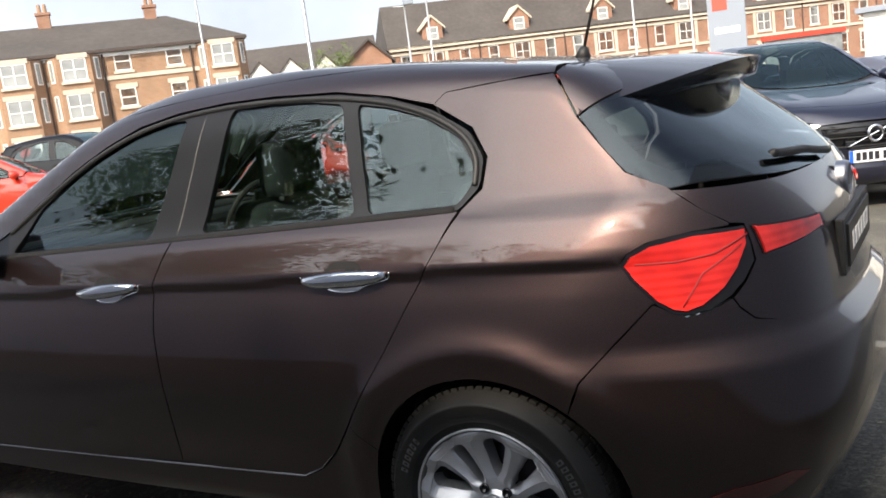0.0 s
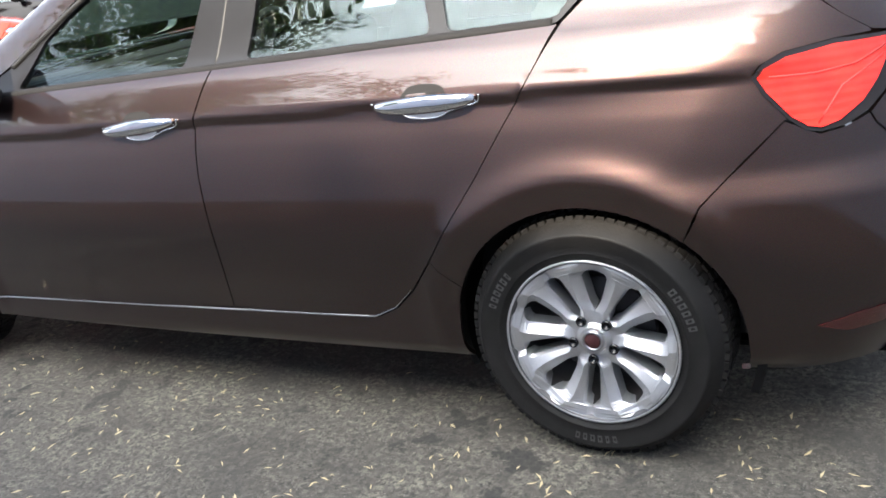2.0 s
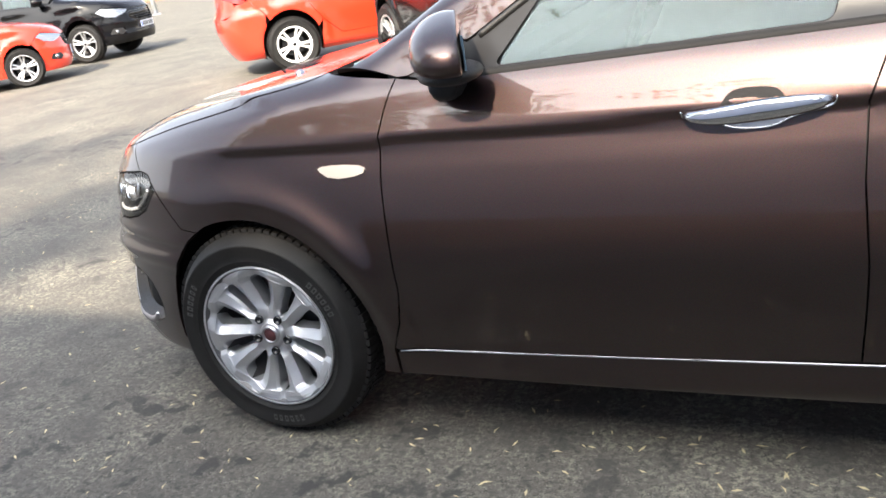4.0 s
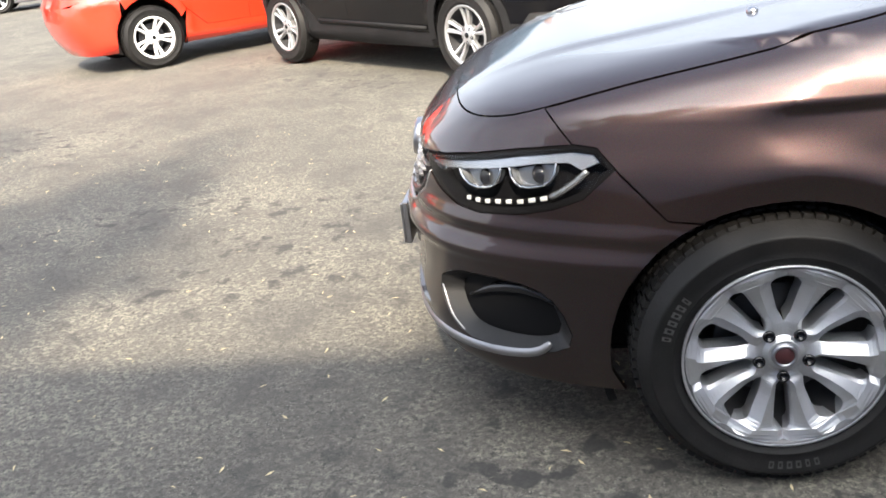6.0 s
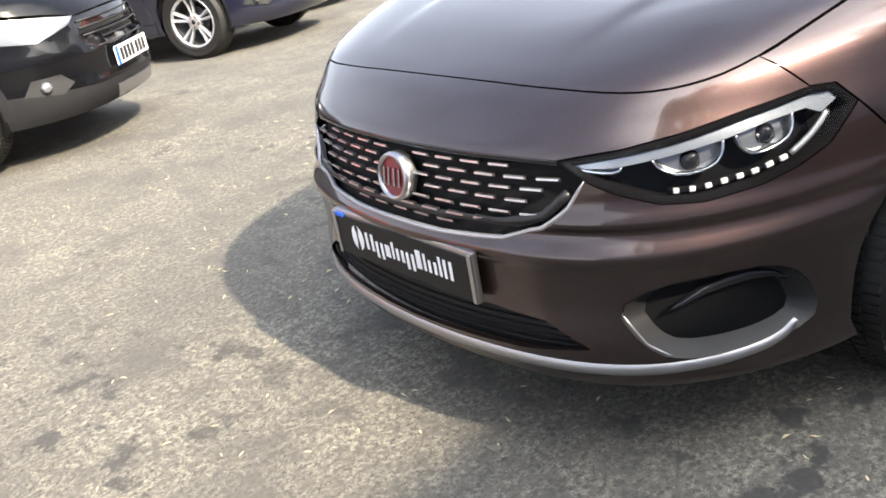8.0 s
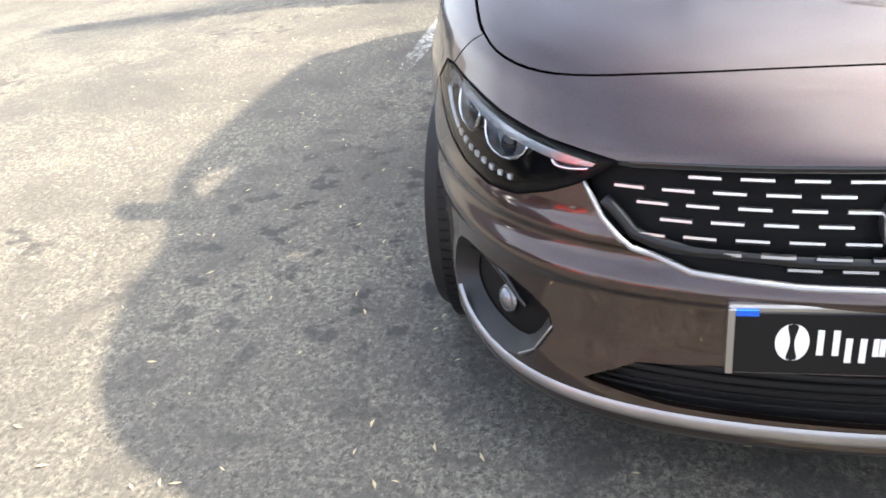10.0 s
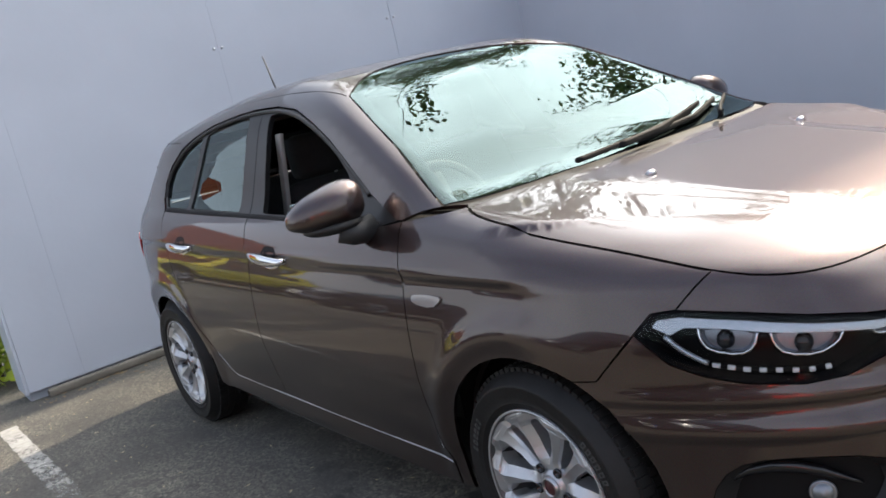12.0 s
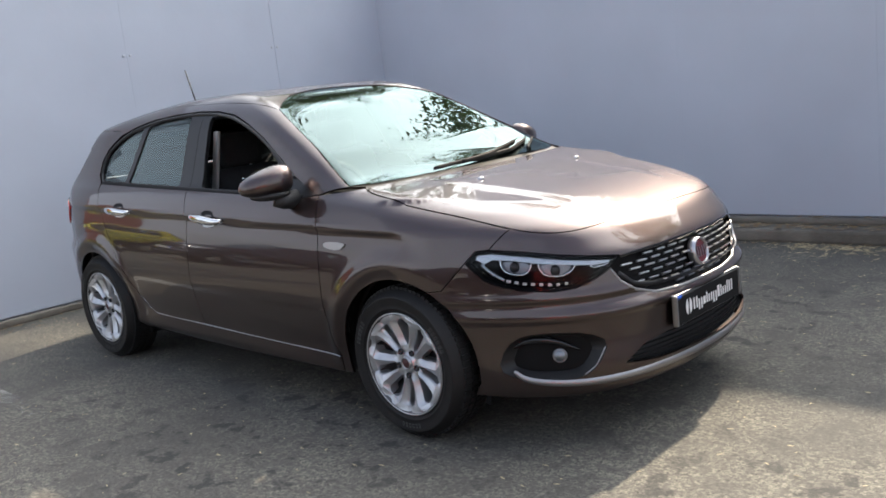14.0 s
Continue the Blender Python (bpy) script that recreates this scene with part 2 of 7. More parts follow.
def asphalt_material():
    """Worn car-park asphalt: pale aggregate, dark oil patches, faint tyre marks."""
    m = bpy.data.materials.new("worn_asphalt")
    m.use_nodes = True
    nt = m.node_tree
    b = nt.nodes["Principled BSDF"]
    b.inputs["Roughness"].default_value = 0.88
    co = nt.nodes.new("ShaderNodeTexCoord")

    def noise_node(scale, detail, rough=0.6):
        n = nt.nodes.new("ShaderNodeTexNoise")
        n.inputs["Scale"].default_value, n.inputs["Detail"].default_value, n.inputs["Roughness"].default_value = scale, detail, rough
        nt.links.new(co.outputs["Object"], n.inputs["Vector"])
        return n.outputs["Fac"]

    def remap(v, a, c, lo, hi):
        r = nt.nodes.new("ShaderNodeMapRange")
        for k, q in (("From Min", a), ("From Max", c), ("To Min", lo), ("To Max", hi)):
            r.inputs[k].default_value = q
        nt.links.new(v, r.inputs["Value"])
        return r.outputs[0]

    def mixed(fac, c1, c2, kind="MIX"):
        x = nt.nodes.new("ShaderNodeMixRGB")
        x.blend_type = kind
        nt.links.new(fac, x.inputs["Fac"])
        for k, c in (("Color1", c1), ("Color2", c2)):
            if isinstance(c, tuple):
                x.inputs[k].default_value = (*c, 1)
            else:
                nt.links.new(c, x.inputs[k])
        return x.outputs["Color"]

    base = mixed(remap(noise_node(1.1, 5), 0.35, 0.68, 0, 1), (0.118, 0.110, 0.092), (0.270, 0.250, 0.198))
    grain = mixed(remap(noise_node(58, 6, 0.85), 0.42, 0.58, 0, 1), (0.036, 0.034, 0.031), base)
    vor = nt.nodes.new("ShaderNodeTexVoronoi")
    vor.inputs["Scale"].default_value = 95
    nt.links.new(co.outputs["Object"], vor.inputs["Vector"])
    stone = mixed(remap(vor.outputs["Distance"], 0.0, 0.25, 0.8, 0), grain, (0.38, 0.36, 0.32))
    mid = mixed(remap(noise_node(24, 5, 0.75), 0.45, 0.57, 0.0, 0.72), stone, (0.07, 0.066, 0.058))
    patch = mixed(remap(noise_node(1.7, 6, 0.7), 0.52, 0.68, 0, 0.65), mid, (0.055, 0.052, 0.048))
    # ragged dark damp-looking patches, a hand to an arm across
    patch = mixed(remap(noise_node(3.3, 9, 0.72), 0.515, 0.60, 0, 0.5), patch, (0.060, 0.056, 0.050))
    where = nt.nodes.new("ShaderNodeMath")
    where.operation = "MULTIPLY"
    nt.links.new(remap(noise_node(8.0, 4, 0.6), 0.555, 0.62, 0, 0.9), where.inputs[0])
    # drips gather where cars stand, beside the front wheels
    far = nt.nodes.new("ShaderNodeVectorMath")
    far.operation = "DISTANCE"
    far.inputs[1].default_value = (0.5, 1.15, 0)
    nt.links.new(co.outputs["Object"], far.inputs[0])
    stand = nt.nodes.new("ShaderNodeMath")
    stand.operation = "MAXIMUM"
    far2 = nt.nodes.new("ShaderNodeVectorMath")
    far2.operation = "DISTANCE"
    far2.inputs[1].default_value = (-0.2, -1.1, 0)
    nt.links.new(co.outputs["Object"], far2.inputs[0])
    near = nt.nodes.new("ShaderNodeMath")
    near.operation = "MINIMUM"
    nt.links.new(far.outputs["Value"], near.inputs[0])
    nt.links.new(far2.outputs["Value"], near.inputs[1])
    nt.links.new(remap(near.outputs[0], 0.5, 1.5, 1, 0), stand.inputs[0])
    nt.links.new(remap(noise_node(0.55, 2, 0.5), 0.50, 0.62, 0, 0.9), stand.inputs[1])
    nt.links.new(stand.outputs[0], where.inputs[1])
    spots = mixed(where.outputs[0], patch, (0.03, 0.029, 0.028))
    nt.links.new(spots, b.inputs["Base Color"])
    bp = nt.nodes.new("ShaderNodeBump")
    bp.inputs["Strength"].default_value, bp.inputs["Distance"].default_value = 0.35, 0.006
    nt.links.new(noise_node(60, 8, 0.8), bp.inputs["Height"])
    nt.links.new(bp.outputs["Normal"], b.inputs["Normal"])
    return m


ASPHALT = asphalt_material()


# ---------------------------------------------------------------- mesh helpers
def link_mesh(name, verts, faces, mat, parent=None, label="", smooth=False, normals=None):
    me = bpy.data.meshes.new(name)
    me.from_pydata([tuple(v) for v in verts], [], [tuple(f) for f in faces])
    me.materials.append(mat)
    me.update()
    if smooth or normals is not None:
        for p in me.polygons:
            p.use_smooth = True
    if normals is not None:
        me.normals_split_custom_set_from_vertices([tuple(n) for n in normals])
    ob = new(name, me)
    if parent:
        ob.parent = parent
    if label:
        tagged(ob, label)
    return ob


def part(name, bm, mat, parent=None, label="", smooth=False):
    """Links a bmesh as one mesh object."""
    me = bpy.data.meshes.new(name)
    bm.normal_update()
    bm.to_mesh(me)
    bm.free()
    me.materials.append(mat)
    if smooth:
        for p in me.polygons:
            p.use_smooth = True
    ob = new(name, me)
    if parent:
        ob.parent = parent
    if label:
        tagged(ob, label)
    return ob


def box(bm, x0, x1, y0, y1, z0, z1, bevel=0.0):
    m = Matrix.LocRotScale(((x0 + x1) / 2, (y0 + y1) / 2, (z0 + z1) / 2), None, (abs(x1 - x0), abs(y1 - y0), abs(z1 - z0)))
    g = bmesh.ops.create_cube(bm, size=1, matrix=m)
    if bevel:
        es = list({e for v in g["verts"] for e in v.link_edges})
        bmesh.ops.bevel(bm, geom=es, offset=bevel, segments=2, affect="EDGES", profile=0.6)
    return g["verts"]


def boxes(*args, bevel=0.0):
    bm = bmesh.new()
    for a in args:
        box(bm, *a, bevel=bevel)
    return bm


def lathe(profile, axis="y", steps=48):
    """A turned body: profile of (radius, along the axis) pairs. Returns verts, faces."""
    vs, fs = [], []
    for i in range(steps):
        a = 2 * math.pi * i / steps
        for r, h in profile:
            vs.append((r * math.cos(a), h, r * math.sin(a)) if axis == "y" else (r * math.cos(a), r * math.sin(a), h))
    n = len(profile)
    for i in range(steps):
        j = (i + 1) % steps
        for k in range(n - 1):
            fs.append((i * n + k, i * n + k + 1, j * n + k + 1, j * n + k))
    return vs, fs


def tube(points, radius, steps=8):
    """A round bar along points. Returns verts, faces."""
    vs, fs = [], []
    pts = [Vector(p) for p in points]
    for i, p in enumerate(pts):
        d = (pts[min(i + 1, len(pts) - 1)] - pts[max(i - 1, 0)]).normalized()
        u = d.orthogonal().normalized() if i == 0 else (u - d * u.dot(d)).normalized()
        w = d.cross(u)
        r = radius[i] if isinstance(radius, (list, tuple)) else radius
        vs += [p + (u * math.cos(2 * math.pi * k / steps) + w * math.sin(2 * math.pi * k / steps)) * r for k in range(steps)]
    for i in range(len(pts) - 1):
        for k in range(steps):
            a, b = i * steps + k, i * steps + (k + 1) % steps
            fs.append((a, b, b + steps, a + steps))
    fs.append(tuple(range(steps - 1, -1, -1)))
    fs.append(tuple(range((len(pts) - 1) * steps, len(pts) * steps)))
    return vs, fs


def thing(name, at=(0, 0, 0), turn=0.0, label="", category="", group="", kind=""):
    ob = new(name)
    ob.empty_display_size = 0.2
    ob.location, ob.rotation_euler = at, (0, 0, radians(turn))
    return tagged(ob, label, category, group, kind)



# ---------------------------------------------------------------- ground and walls
def build_ground():
    vs, fs = [], []
    xs = [-400, -60, -25] + [-12 + 0.5 * i for i in range(57)] + [25, 60, 400]
    ys = [-60, -12] + [-6 + 0.5 * i for i in range(45)] + [25, 60, 120, 500]
    for y in ys:
        for x in xs:
            vs.append((x, y, ground_height(x, y)))
    n = len(xs)
    for j in range(len(ys) - 1):
        for i in range(n - 1):
            fs.append((j * n + i, j * n + i + 1, (j + 1) * n + i + 1, (j + 1) * n + i))
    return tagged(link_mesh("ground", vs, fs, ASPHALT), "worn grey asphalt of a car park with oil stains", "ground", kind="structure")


build_ground()

WALL_Y, WALL_X, WALL_END = -3.36, 4.43, 1.36


def wall_run(name, lo, hi, along, face, back, base, label, WALL_H):
    """A wall core with sheets of painted board hung on its face, butt-jointed, each held by round fixings."""
    if along == "x":
        core = boxes((lo, hi, back, face - 0.03, 0, WALL_H))
    else:
        core = boxes((face + 0.03, back, lo, hi, 0, WALL_H))
    wall = part(name, core, SEAM)
    tagged(wall, label, "wall", kind="structure")
    step = 1.5
    k = math.floor((lo + 0.49) / step)
    a = k * step - 0.49
    while a < hi - 0.01:
        open_joint = lambda v: 0.002 if along == "y" and abs(v + 1.99) < 0.01 else 0.0004
        p, q = max(a, lo), min(a + step, hi)
        p, q = p + open_joint(p), q - open_joint(q)
        if q - p > 0.05:
            if along == "x":
                bm = boxes((p, q, face - 0.03, face, base, WALL_H))
            else:
                bm = boxes((face, face + 0.03, p, q, base, WALL_H))
            part("panel", bm, PANEL_GREY, wall)
            for z in (1.95, 2.55) if along == "y" else ():
                for e in (p + 0.03, q - 0.03):
                    if min(abs(e + 0.49), abs(e + 1.99)) > 0.05:
                        continue
                    vs, fs = lathe([(0.0, 0.006), (0.008, 0.006), (0.011, 0.003), (0.012, 0.0)], "y", 12)
                    if along == "x":
                        vs = [(e + v[0], face + v[1], z + v[2]) for v in vs]
                    else:
                        vs = [(face - v[1], e + v[0], z + v[2]) for v in vs]
                    link_mesh("fixing", vs, fs, SCREW, wall, smooth=True)
        a += step
    return wall


wall_long = wall_run("wall_south", -9.0, WALL_X + 0.28, "x", WALL_Y, WALL_Y - 0.25, 0.16, "long grey painted sheet wall beside the car", 2.70)
wall_rear = wall_run("wall_east", WALL_Y, WALL_END, "y", WALL_X, WALL_X + 0.25, 0.06, "grey painted sheet wall behind the car, ending in an open edge", 3.0)
# the free end of the rear wall is capped with a sheet too
part("end_panel", boxes((WALL_X + 0.001, WALL_X + 0.28, WALL_END + 0.001, WALL_END + 0.02, 0.05, 3.0), bevel=0.003), PANEL_GREY, wall_rear)
# concrete plinths at the feet of the walls
bm = boxes((-9.0, WALL_X, WALL_Y, -3.10, 0, 0.10), (-9.0, WALL_X, WALL_Y, -3.28, 0.10, 0.15), bevel=0.02)
tagged(part("plinth_south", bm, CONCRETE), "dirty concrete plinth strewn with leaves along the wall", "plinth", kind="structure")
bm = boxes((WALL_X - 0.07, WALL_X, -3.10, WALL_END - 0.1, 0, 0.05), bevel=0.015)
tagged(part("plinth_east", bm, CONCRETE), "low dirty concrete strip under the rear wall", "plinth", kind="structure")


def worn_line_material(x0, x1):
    """Line paint rubbed through to the asphalt, most of all towards one end."""
    m = material("rubbed_line_paint", (0.42, 0.41, 0.38), 0.85, vary=0.3, scale=25)
    nt = m.node_tree
    co, sep, n1, n2, fade, add, cut, tr, mix = (nt.nodes.new("ShaderNode" + k) for k in ("TexCoord", "SeparateXYZ", "TexNoise", "TexNoise", "MapRange", "Math", "MapRange", "BsdfTransparent", "MixShader"))
    nt.links.new(co.outputs["Object"], sep.inputs[0])
    for n, sc in ((n1, 34), (n2, 5)):
        n.inputs["Scale"].default_value, n.inputs["Detail"].default_value, n.inputs["Roughness"].default_value = sc, 6, 0.75
        nt.links.new(co.outputs["Object"], n.inputs["Vector"])
    for k, q in (("From Min", x0), ("From Max", x1), ("To Min", -0.32), ("To Max", 0.34)):
        fade.inputs[k].default_value = q
    nt.links.new(sep.outputs["X"], fade.inputs["Value"])
    for a, b in ((n1, n2),):
        nt.links.new(a.outputs["Fac"], add.inputs[0])
        nt.links.new(b.outputs["Fac"], add.inputs[1])
    both = nt.nodes.new("ShaderNodeMath")
    nt.links.new(add.outputs[0], both.inputs[0])
    nt.links.new(fade.outputs[0], both.inputs[1])
    for k, q in (("From Min", 0.92), ("From Max", 1.22), ("To Min", 0.0), ("To Max", 0.85)):
        cut.inputs[k].default_value = q
    nt.links.new(both.outputs[0], cut.inputs["Value"])
    nt.links.new(cut.outputs[0], mix.inputs["Fac"])
    nt.links.new(tr.outputs[0], mix.inputs[1])
    nt.links.new(nt.nodes["Principled BSDF"].outputs[0], mix.inputs[2])
    nt.links.new(mix.outputs[0], nt.nodes["Material Output"].inputs["Surface"])
    return m


def bay_line(x0, x1, y, w):
    """A worn painted line."""
    vs, fs = [], []
    n = 60
    for i in range(n + 1):
        x = x0 + (x1 - x0) * i / n
        e = 0.004 * math.sin(i * 2.1) + 0.003 * math.sin(i * 5.3)
        vs += [(x, y - w / 2 + e, 0.004), (x, y + w / 2 + 0.8 * e, 0.004)]
    fs = [(2 * i, 2 * i + 2, 2 * i + 3, 2 * i + 1) for i in range(n)]
    return tagged(link_mesh("parking_line", vs, fs, worn_line_material(x0, x1)), "worn white parking bay line flaking off the asphalt", "road marking", kind="structure")


bay_line(1.3, 3.98, 1.59, 0.10)

def curve(pts):
    """A smooth function through (x, y) points that never overshoots."""
    xs, ys = np.array([p[0] for p in pts], float), np.array([p[1] for p in pts], float)
    h, d = np.diff(xs), np.diff(ys) / np.diff(xs)
    m = np.zeros(len(xs))
    m[0], m[-1] = d[0], d[-1]
    for i in range(1, len(xs) - 1):
        if d[i - 1] * d[i] > 0:
            w1, w2 = 2 * h[i] + h[i - 1], h[i] + 2 * h[i - 1]
            m[i] = (w1 + w2) / (w1 / d[i - 1] + w2 / d[i])

    def f(x):
        x = np.clip(np.asarray(x, float), xs[0], xs[-1])
        i = np.clip(np.searchsorted(xs, x) - 1, 0, len(xs) - 2)
        s = (x - xs[i]) / h[i]
        return ((1 + 2 * s) * (1 - s) ** 2 * ys[i] + s * (1 - s) ** 2 * h[i] * m[i]
                + s * s * (3 - 2 * s) * ys[i + 1] + s * s * (s - 1) * h[i] * m[i + 1])
    return f


def smax(a, b, k):
    h = np.maximum(k - np.abs(a - b), 0) / k
    return np.maximum(a, b) + h * h * k / 4


class Shape:
    """The outer skin of a car that faces -x, its front axle at x = 0: the space inside a side, a top, a nose and a tail."""

    def __init__(self, width, side, top, nose, tail, wheelbase, radius=0.316, belt=0.03, bow=(0.30, 1.1), tailbow=(0.16, 0.9), flare=0.016, crown=0.02, screen=0.02, soft=0.07):
        self.width, self.side, self.top, self.nose, self.tail = curve(width), curve(side), curve(top), curve(nose), curve(tail)
        self.wheelbase, self.radius, self.belt, self.bow, self.tailbow = wheelbase, radius, belt, bow, tailbow
        self.flare, self.crown, self.screen, self.soft = flare, crown, screen, soft

    def f(self, p):
        """Below zero inside the skin, above zero outside."""
        x, y, z = p[..., 0], np.abs(p[..., 1]), p[..., 2]
        zb = z - self.belt * (x - 1.5)
        half = self.width(x) - self.side(zb)
        for hub in (0, self.wheelbase):
            r = np.hypot(x - hub, z - self.radius)
            half = half + self.flare * np.exp(-((r - 0.418) / 0.042) ** 2) * np.clip((z - 0.2) / 0.15, 0, 1)
        s = (y - half) * 0.97
        c = self.screen * np.clip((x + 0.1) / 0.5, 0, 1)
        cr = self.crown * np.clip(0.35 + 0.65 * (x - 0.1) / 0.9, 0.35, 1)
        dome = 0.007 * 0.5 * (1 - np.tanh((y - 0.40 - 0.12 * x) / 0.026)) * np.clip((0.2 - x) / 0.4, 0, 1) * np.clip((x + 0.70) / 0.3, 0, 1)
        t = (z - self.top(x - c * y * y) + cr * y * y - dome) * 0.9
        n = (self.nose(z) + self.bow[0] * y ** 2 + self.bow[1] * y ** 6) - x
        e = x - (self.tail(z) - self.tailbow[0] * y ** 2 - self.tailbow[1] * y ** 6)
        n, e = n * 0.85, e * 0.85
        return smax(smax(s, t, self.soft), smax(n, e, 0.02), self.soft)

    def meet(self, o, d, far=2.5, steps=60):
        """The point where rays from outside first enter the skin."""
        o, d = np.asarray(o, float), np.asarray(d, float)
        d = d / np.linalg.norm(d, axis=-1, keepdims=True)
        t = np.zeros(o.shape[:-1])
        a, b, found = np.zeros_like(t), np.zeros_like(t), np.zeros(t.shape, bool)
        for k in range(1, steps + 1):
            tk = np.full_like(t, far * k / steps)
            inside = self.f(o + d * tk[..., None]) < 0
            hit = inside & ~found
            a, b = np.where(hit, tk - far / steps, a), np.where(hit, tk, b)
            found |= inside
        for _ in range(26):
            m = (a + b) / 2
            inside = self.f(o + d * m[..., None]) < 0
            a, b = np.where(inside, a, m), np.where(inside, m, b)
        b = np.where(found, b, far * 0.5)
        return o + d * b[..., None], found

    def normal(self, p, e=2e-3):
        n = np.stack([self.f(p + e * v) - self.f(p - e * v) for v in np.eye(3)], -1)
        return n / (np.linalg.norm(n, axis=-1, keepdims=True) + 1e-12)


HERO = Shape(
    width=[(-1.0, 0.85), (-0.5, 0.872), (0.0, 0.886), (1.3, 0.896), (2.64, 0.886), (3.0, 0.855), (3.25, 0.80), (3.5, 0.70)],
    side=[(0.1, 0.22), (0.17, 0.115), (0.21, 0.062), (0.25, 0.036), (0.33, 0.034), (0.45, 0.017), (0.6, 0.0), (0.72, 0.006), (0.81, 0.018), (0.86, 0.030), (0.880, 0.034), (0.902, 0.027), (0.93, 0.038), (1.0, 0.075), (1.04, 0.11), (1.2, 0.188), (1.35, 0.258), (1.5, 0.375)],
    top=[(-1.1, 0.55), (-0.92, 0.70), (-0.80, 0.808), (-0.65, 0.866), (-0.45, 0.915), (-0.2, 0.952), (0.05, 0.992), (0.28, 1.026), (0.36, 1.05), (0.6, 1.175), (0.85, 1.302), (1.08, 1.413), (1.25, 1.465), (1.5, 1.497), (1.8, 1.498), (2.2, 1.473), (2.6, 1.427), (3.0, 1.368), (3.2, 1.335), (3.6, 1.25)],
    nose=[(0.1, -0.70), (0.18, -0.83), (0.24, -0.885), (0.32, -0.90), (0.42, -0.890), (0.50, -0.895), (0.522, -0.907), (0.574, -0.878), (0.588, -0.885), (0.628, -0.868), (0.66, -0.862), (0.72, -0.848), (0.78, -0.805), (0.84, -0.755), (0.9, -0.62), (0.96, -0.40)],
    tail=[(0.15, 3.30), (0.25, 3.38), (0.4, 3.455), (0.52, 3.480), (0.66, 3.478), (0.735, 3.425), (0.80, 3.420), (0.95, 3.40), (1.02, 3.365), (1.34, 3.01), (1.5, 2.85)],
    wheelbase=2.638)



# ---------------------------------------------------------------- panels on a skin
from mathutils.geometry import delaunay_2d_cdt


class Chart:
    """A way of laying flat outlines on a skin: rays from the side, from above, from a cone round a post, or slantwise."""

    def __init__(self, kind, sign=1, axis=0.3, tilt=0.0):
        self.kind, self.sign, self.axis, self.tilt = kind, sign, axis, tilt

    def uv(self, p):
        x, y, z = p
        if self.kind == "side":
            return (x, z)
        if self.kind == "top":
            return (x, y)
        if self.kind == "cant":
            return (x, (z - 1.0) * 0.7071 - y * self.sign * 0.7071)
        d = self.axis - x if self.kind == "front" else x - self.axis
        r = math.hypot(d, y)
        return (math.atan2(y, d), z - r * self.tilt)

    def rays(self, uv):
        u, v = uv[:, 0], uv[:, 1]
        one, zero = np.ones_like(u), np.zeros_like(u)
        if self.kind == "side":
            return np.stack([u, one * self.sign * 1.7, v], 1), np.stack([zero, -one * self.sign, zero], 1)
        if self.kind == "top":
            return np.stack([u, v, one * 2.3], 1), np.stack([zero, zero, -one], 1)
        if self.kind == "cant":
            s = self.sign
            return np.stack([u, (1.6 - v) * 0.7071 * s, 1 + (1.6 + v) * 0.7071], 1), np.stack([zero, -one * s, -one], 1)
        r = 2.0
        sx = -1 if self.kind == "front" else 1
        return (np.stack([self.axis + sx * r * np.cos(u), r * np.sin(u), v + r * self.tilt], 1),
                np.stack([-sx * np.cos(u), -np.sin(u), -one * self.tilt], 1))


def inside(poly, pts):
    x, y = pts[:, 0], pts[:, 1]
    res = np.zeros(len(pts), bool)
    n = len(poly)
    for i in range(n):
        (x0, y0), (x1, y1) = poly[i], poly[(i + 1) % n]
        cross = (y0 > y) != (y1 > y)
        with np.errstate(divide="ignore", invalid="ignore"):
            res ^= cross & (x < (x1 - x0) * (y - y0) / (y1 - y0 + 1e-15) + x0)
    return res


def resample(poly, step, closed=True):
    out = []
    n = len(poly)
    for i in range(n if closed else n - 1):
        a, b = np.array(poly[i], float), np.array(poly[(i + 1) % n], float)
        k = max(1, int(np.ceil(np.linalg.norm(b - a) / step)))
        out += [a + (b - a) * j / k for j in range(k)]
    if not closed:
        out.append(np.array(poly[-1], float))
    return np.array(out)


def soften(poly, rounds=2, closed=True):
    """Cuts corners, so that an outline of a few points becomes a smooth curve."""
    p = [np.array(q, float) for q in poly]
    for _ in range(rounds):
        q = [] if closed else [p[0]]
        n = len(p)
        for i in range(n if closed else n - 1):
            a, b = p[i], p[(i + 1) % n]
            q += [a * 0.75 + b * 0.25, a * 0.25 + b * 0.75]
        if not closed:
            q.append(p[-1])
        p = q
    return [tuple(v) for v in p]


def area2(p):
    x, y = p[:, 0], p[:, 1]
    return np.sum(x * np.roll(y, -1) - np.roll(x, -1) * y)


def shrink(p, g):
    if area2(p) < 0:
        p = p[::-1]
    d0, d1 = p - np.roll(p, 1, 0), np.roll(p, -1, 0) - p
    d0 /= np.linalg.norm(d0, axis=1, keepdims=True) + 1e-12
    d1 /= np.linalg.norm(d1, axis=1, keepdims=True) + 1e-12
    t = d0 + d1
    t /= np.linalg.norm(t, axis=1, keepdims=True) + 1e-12
    return p + np.stack([-t[:, 1], t[:, 0]], 1) * g


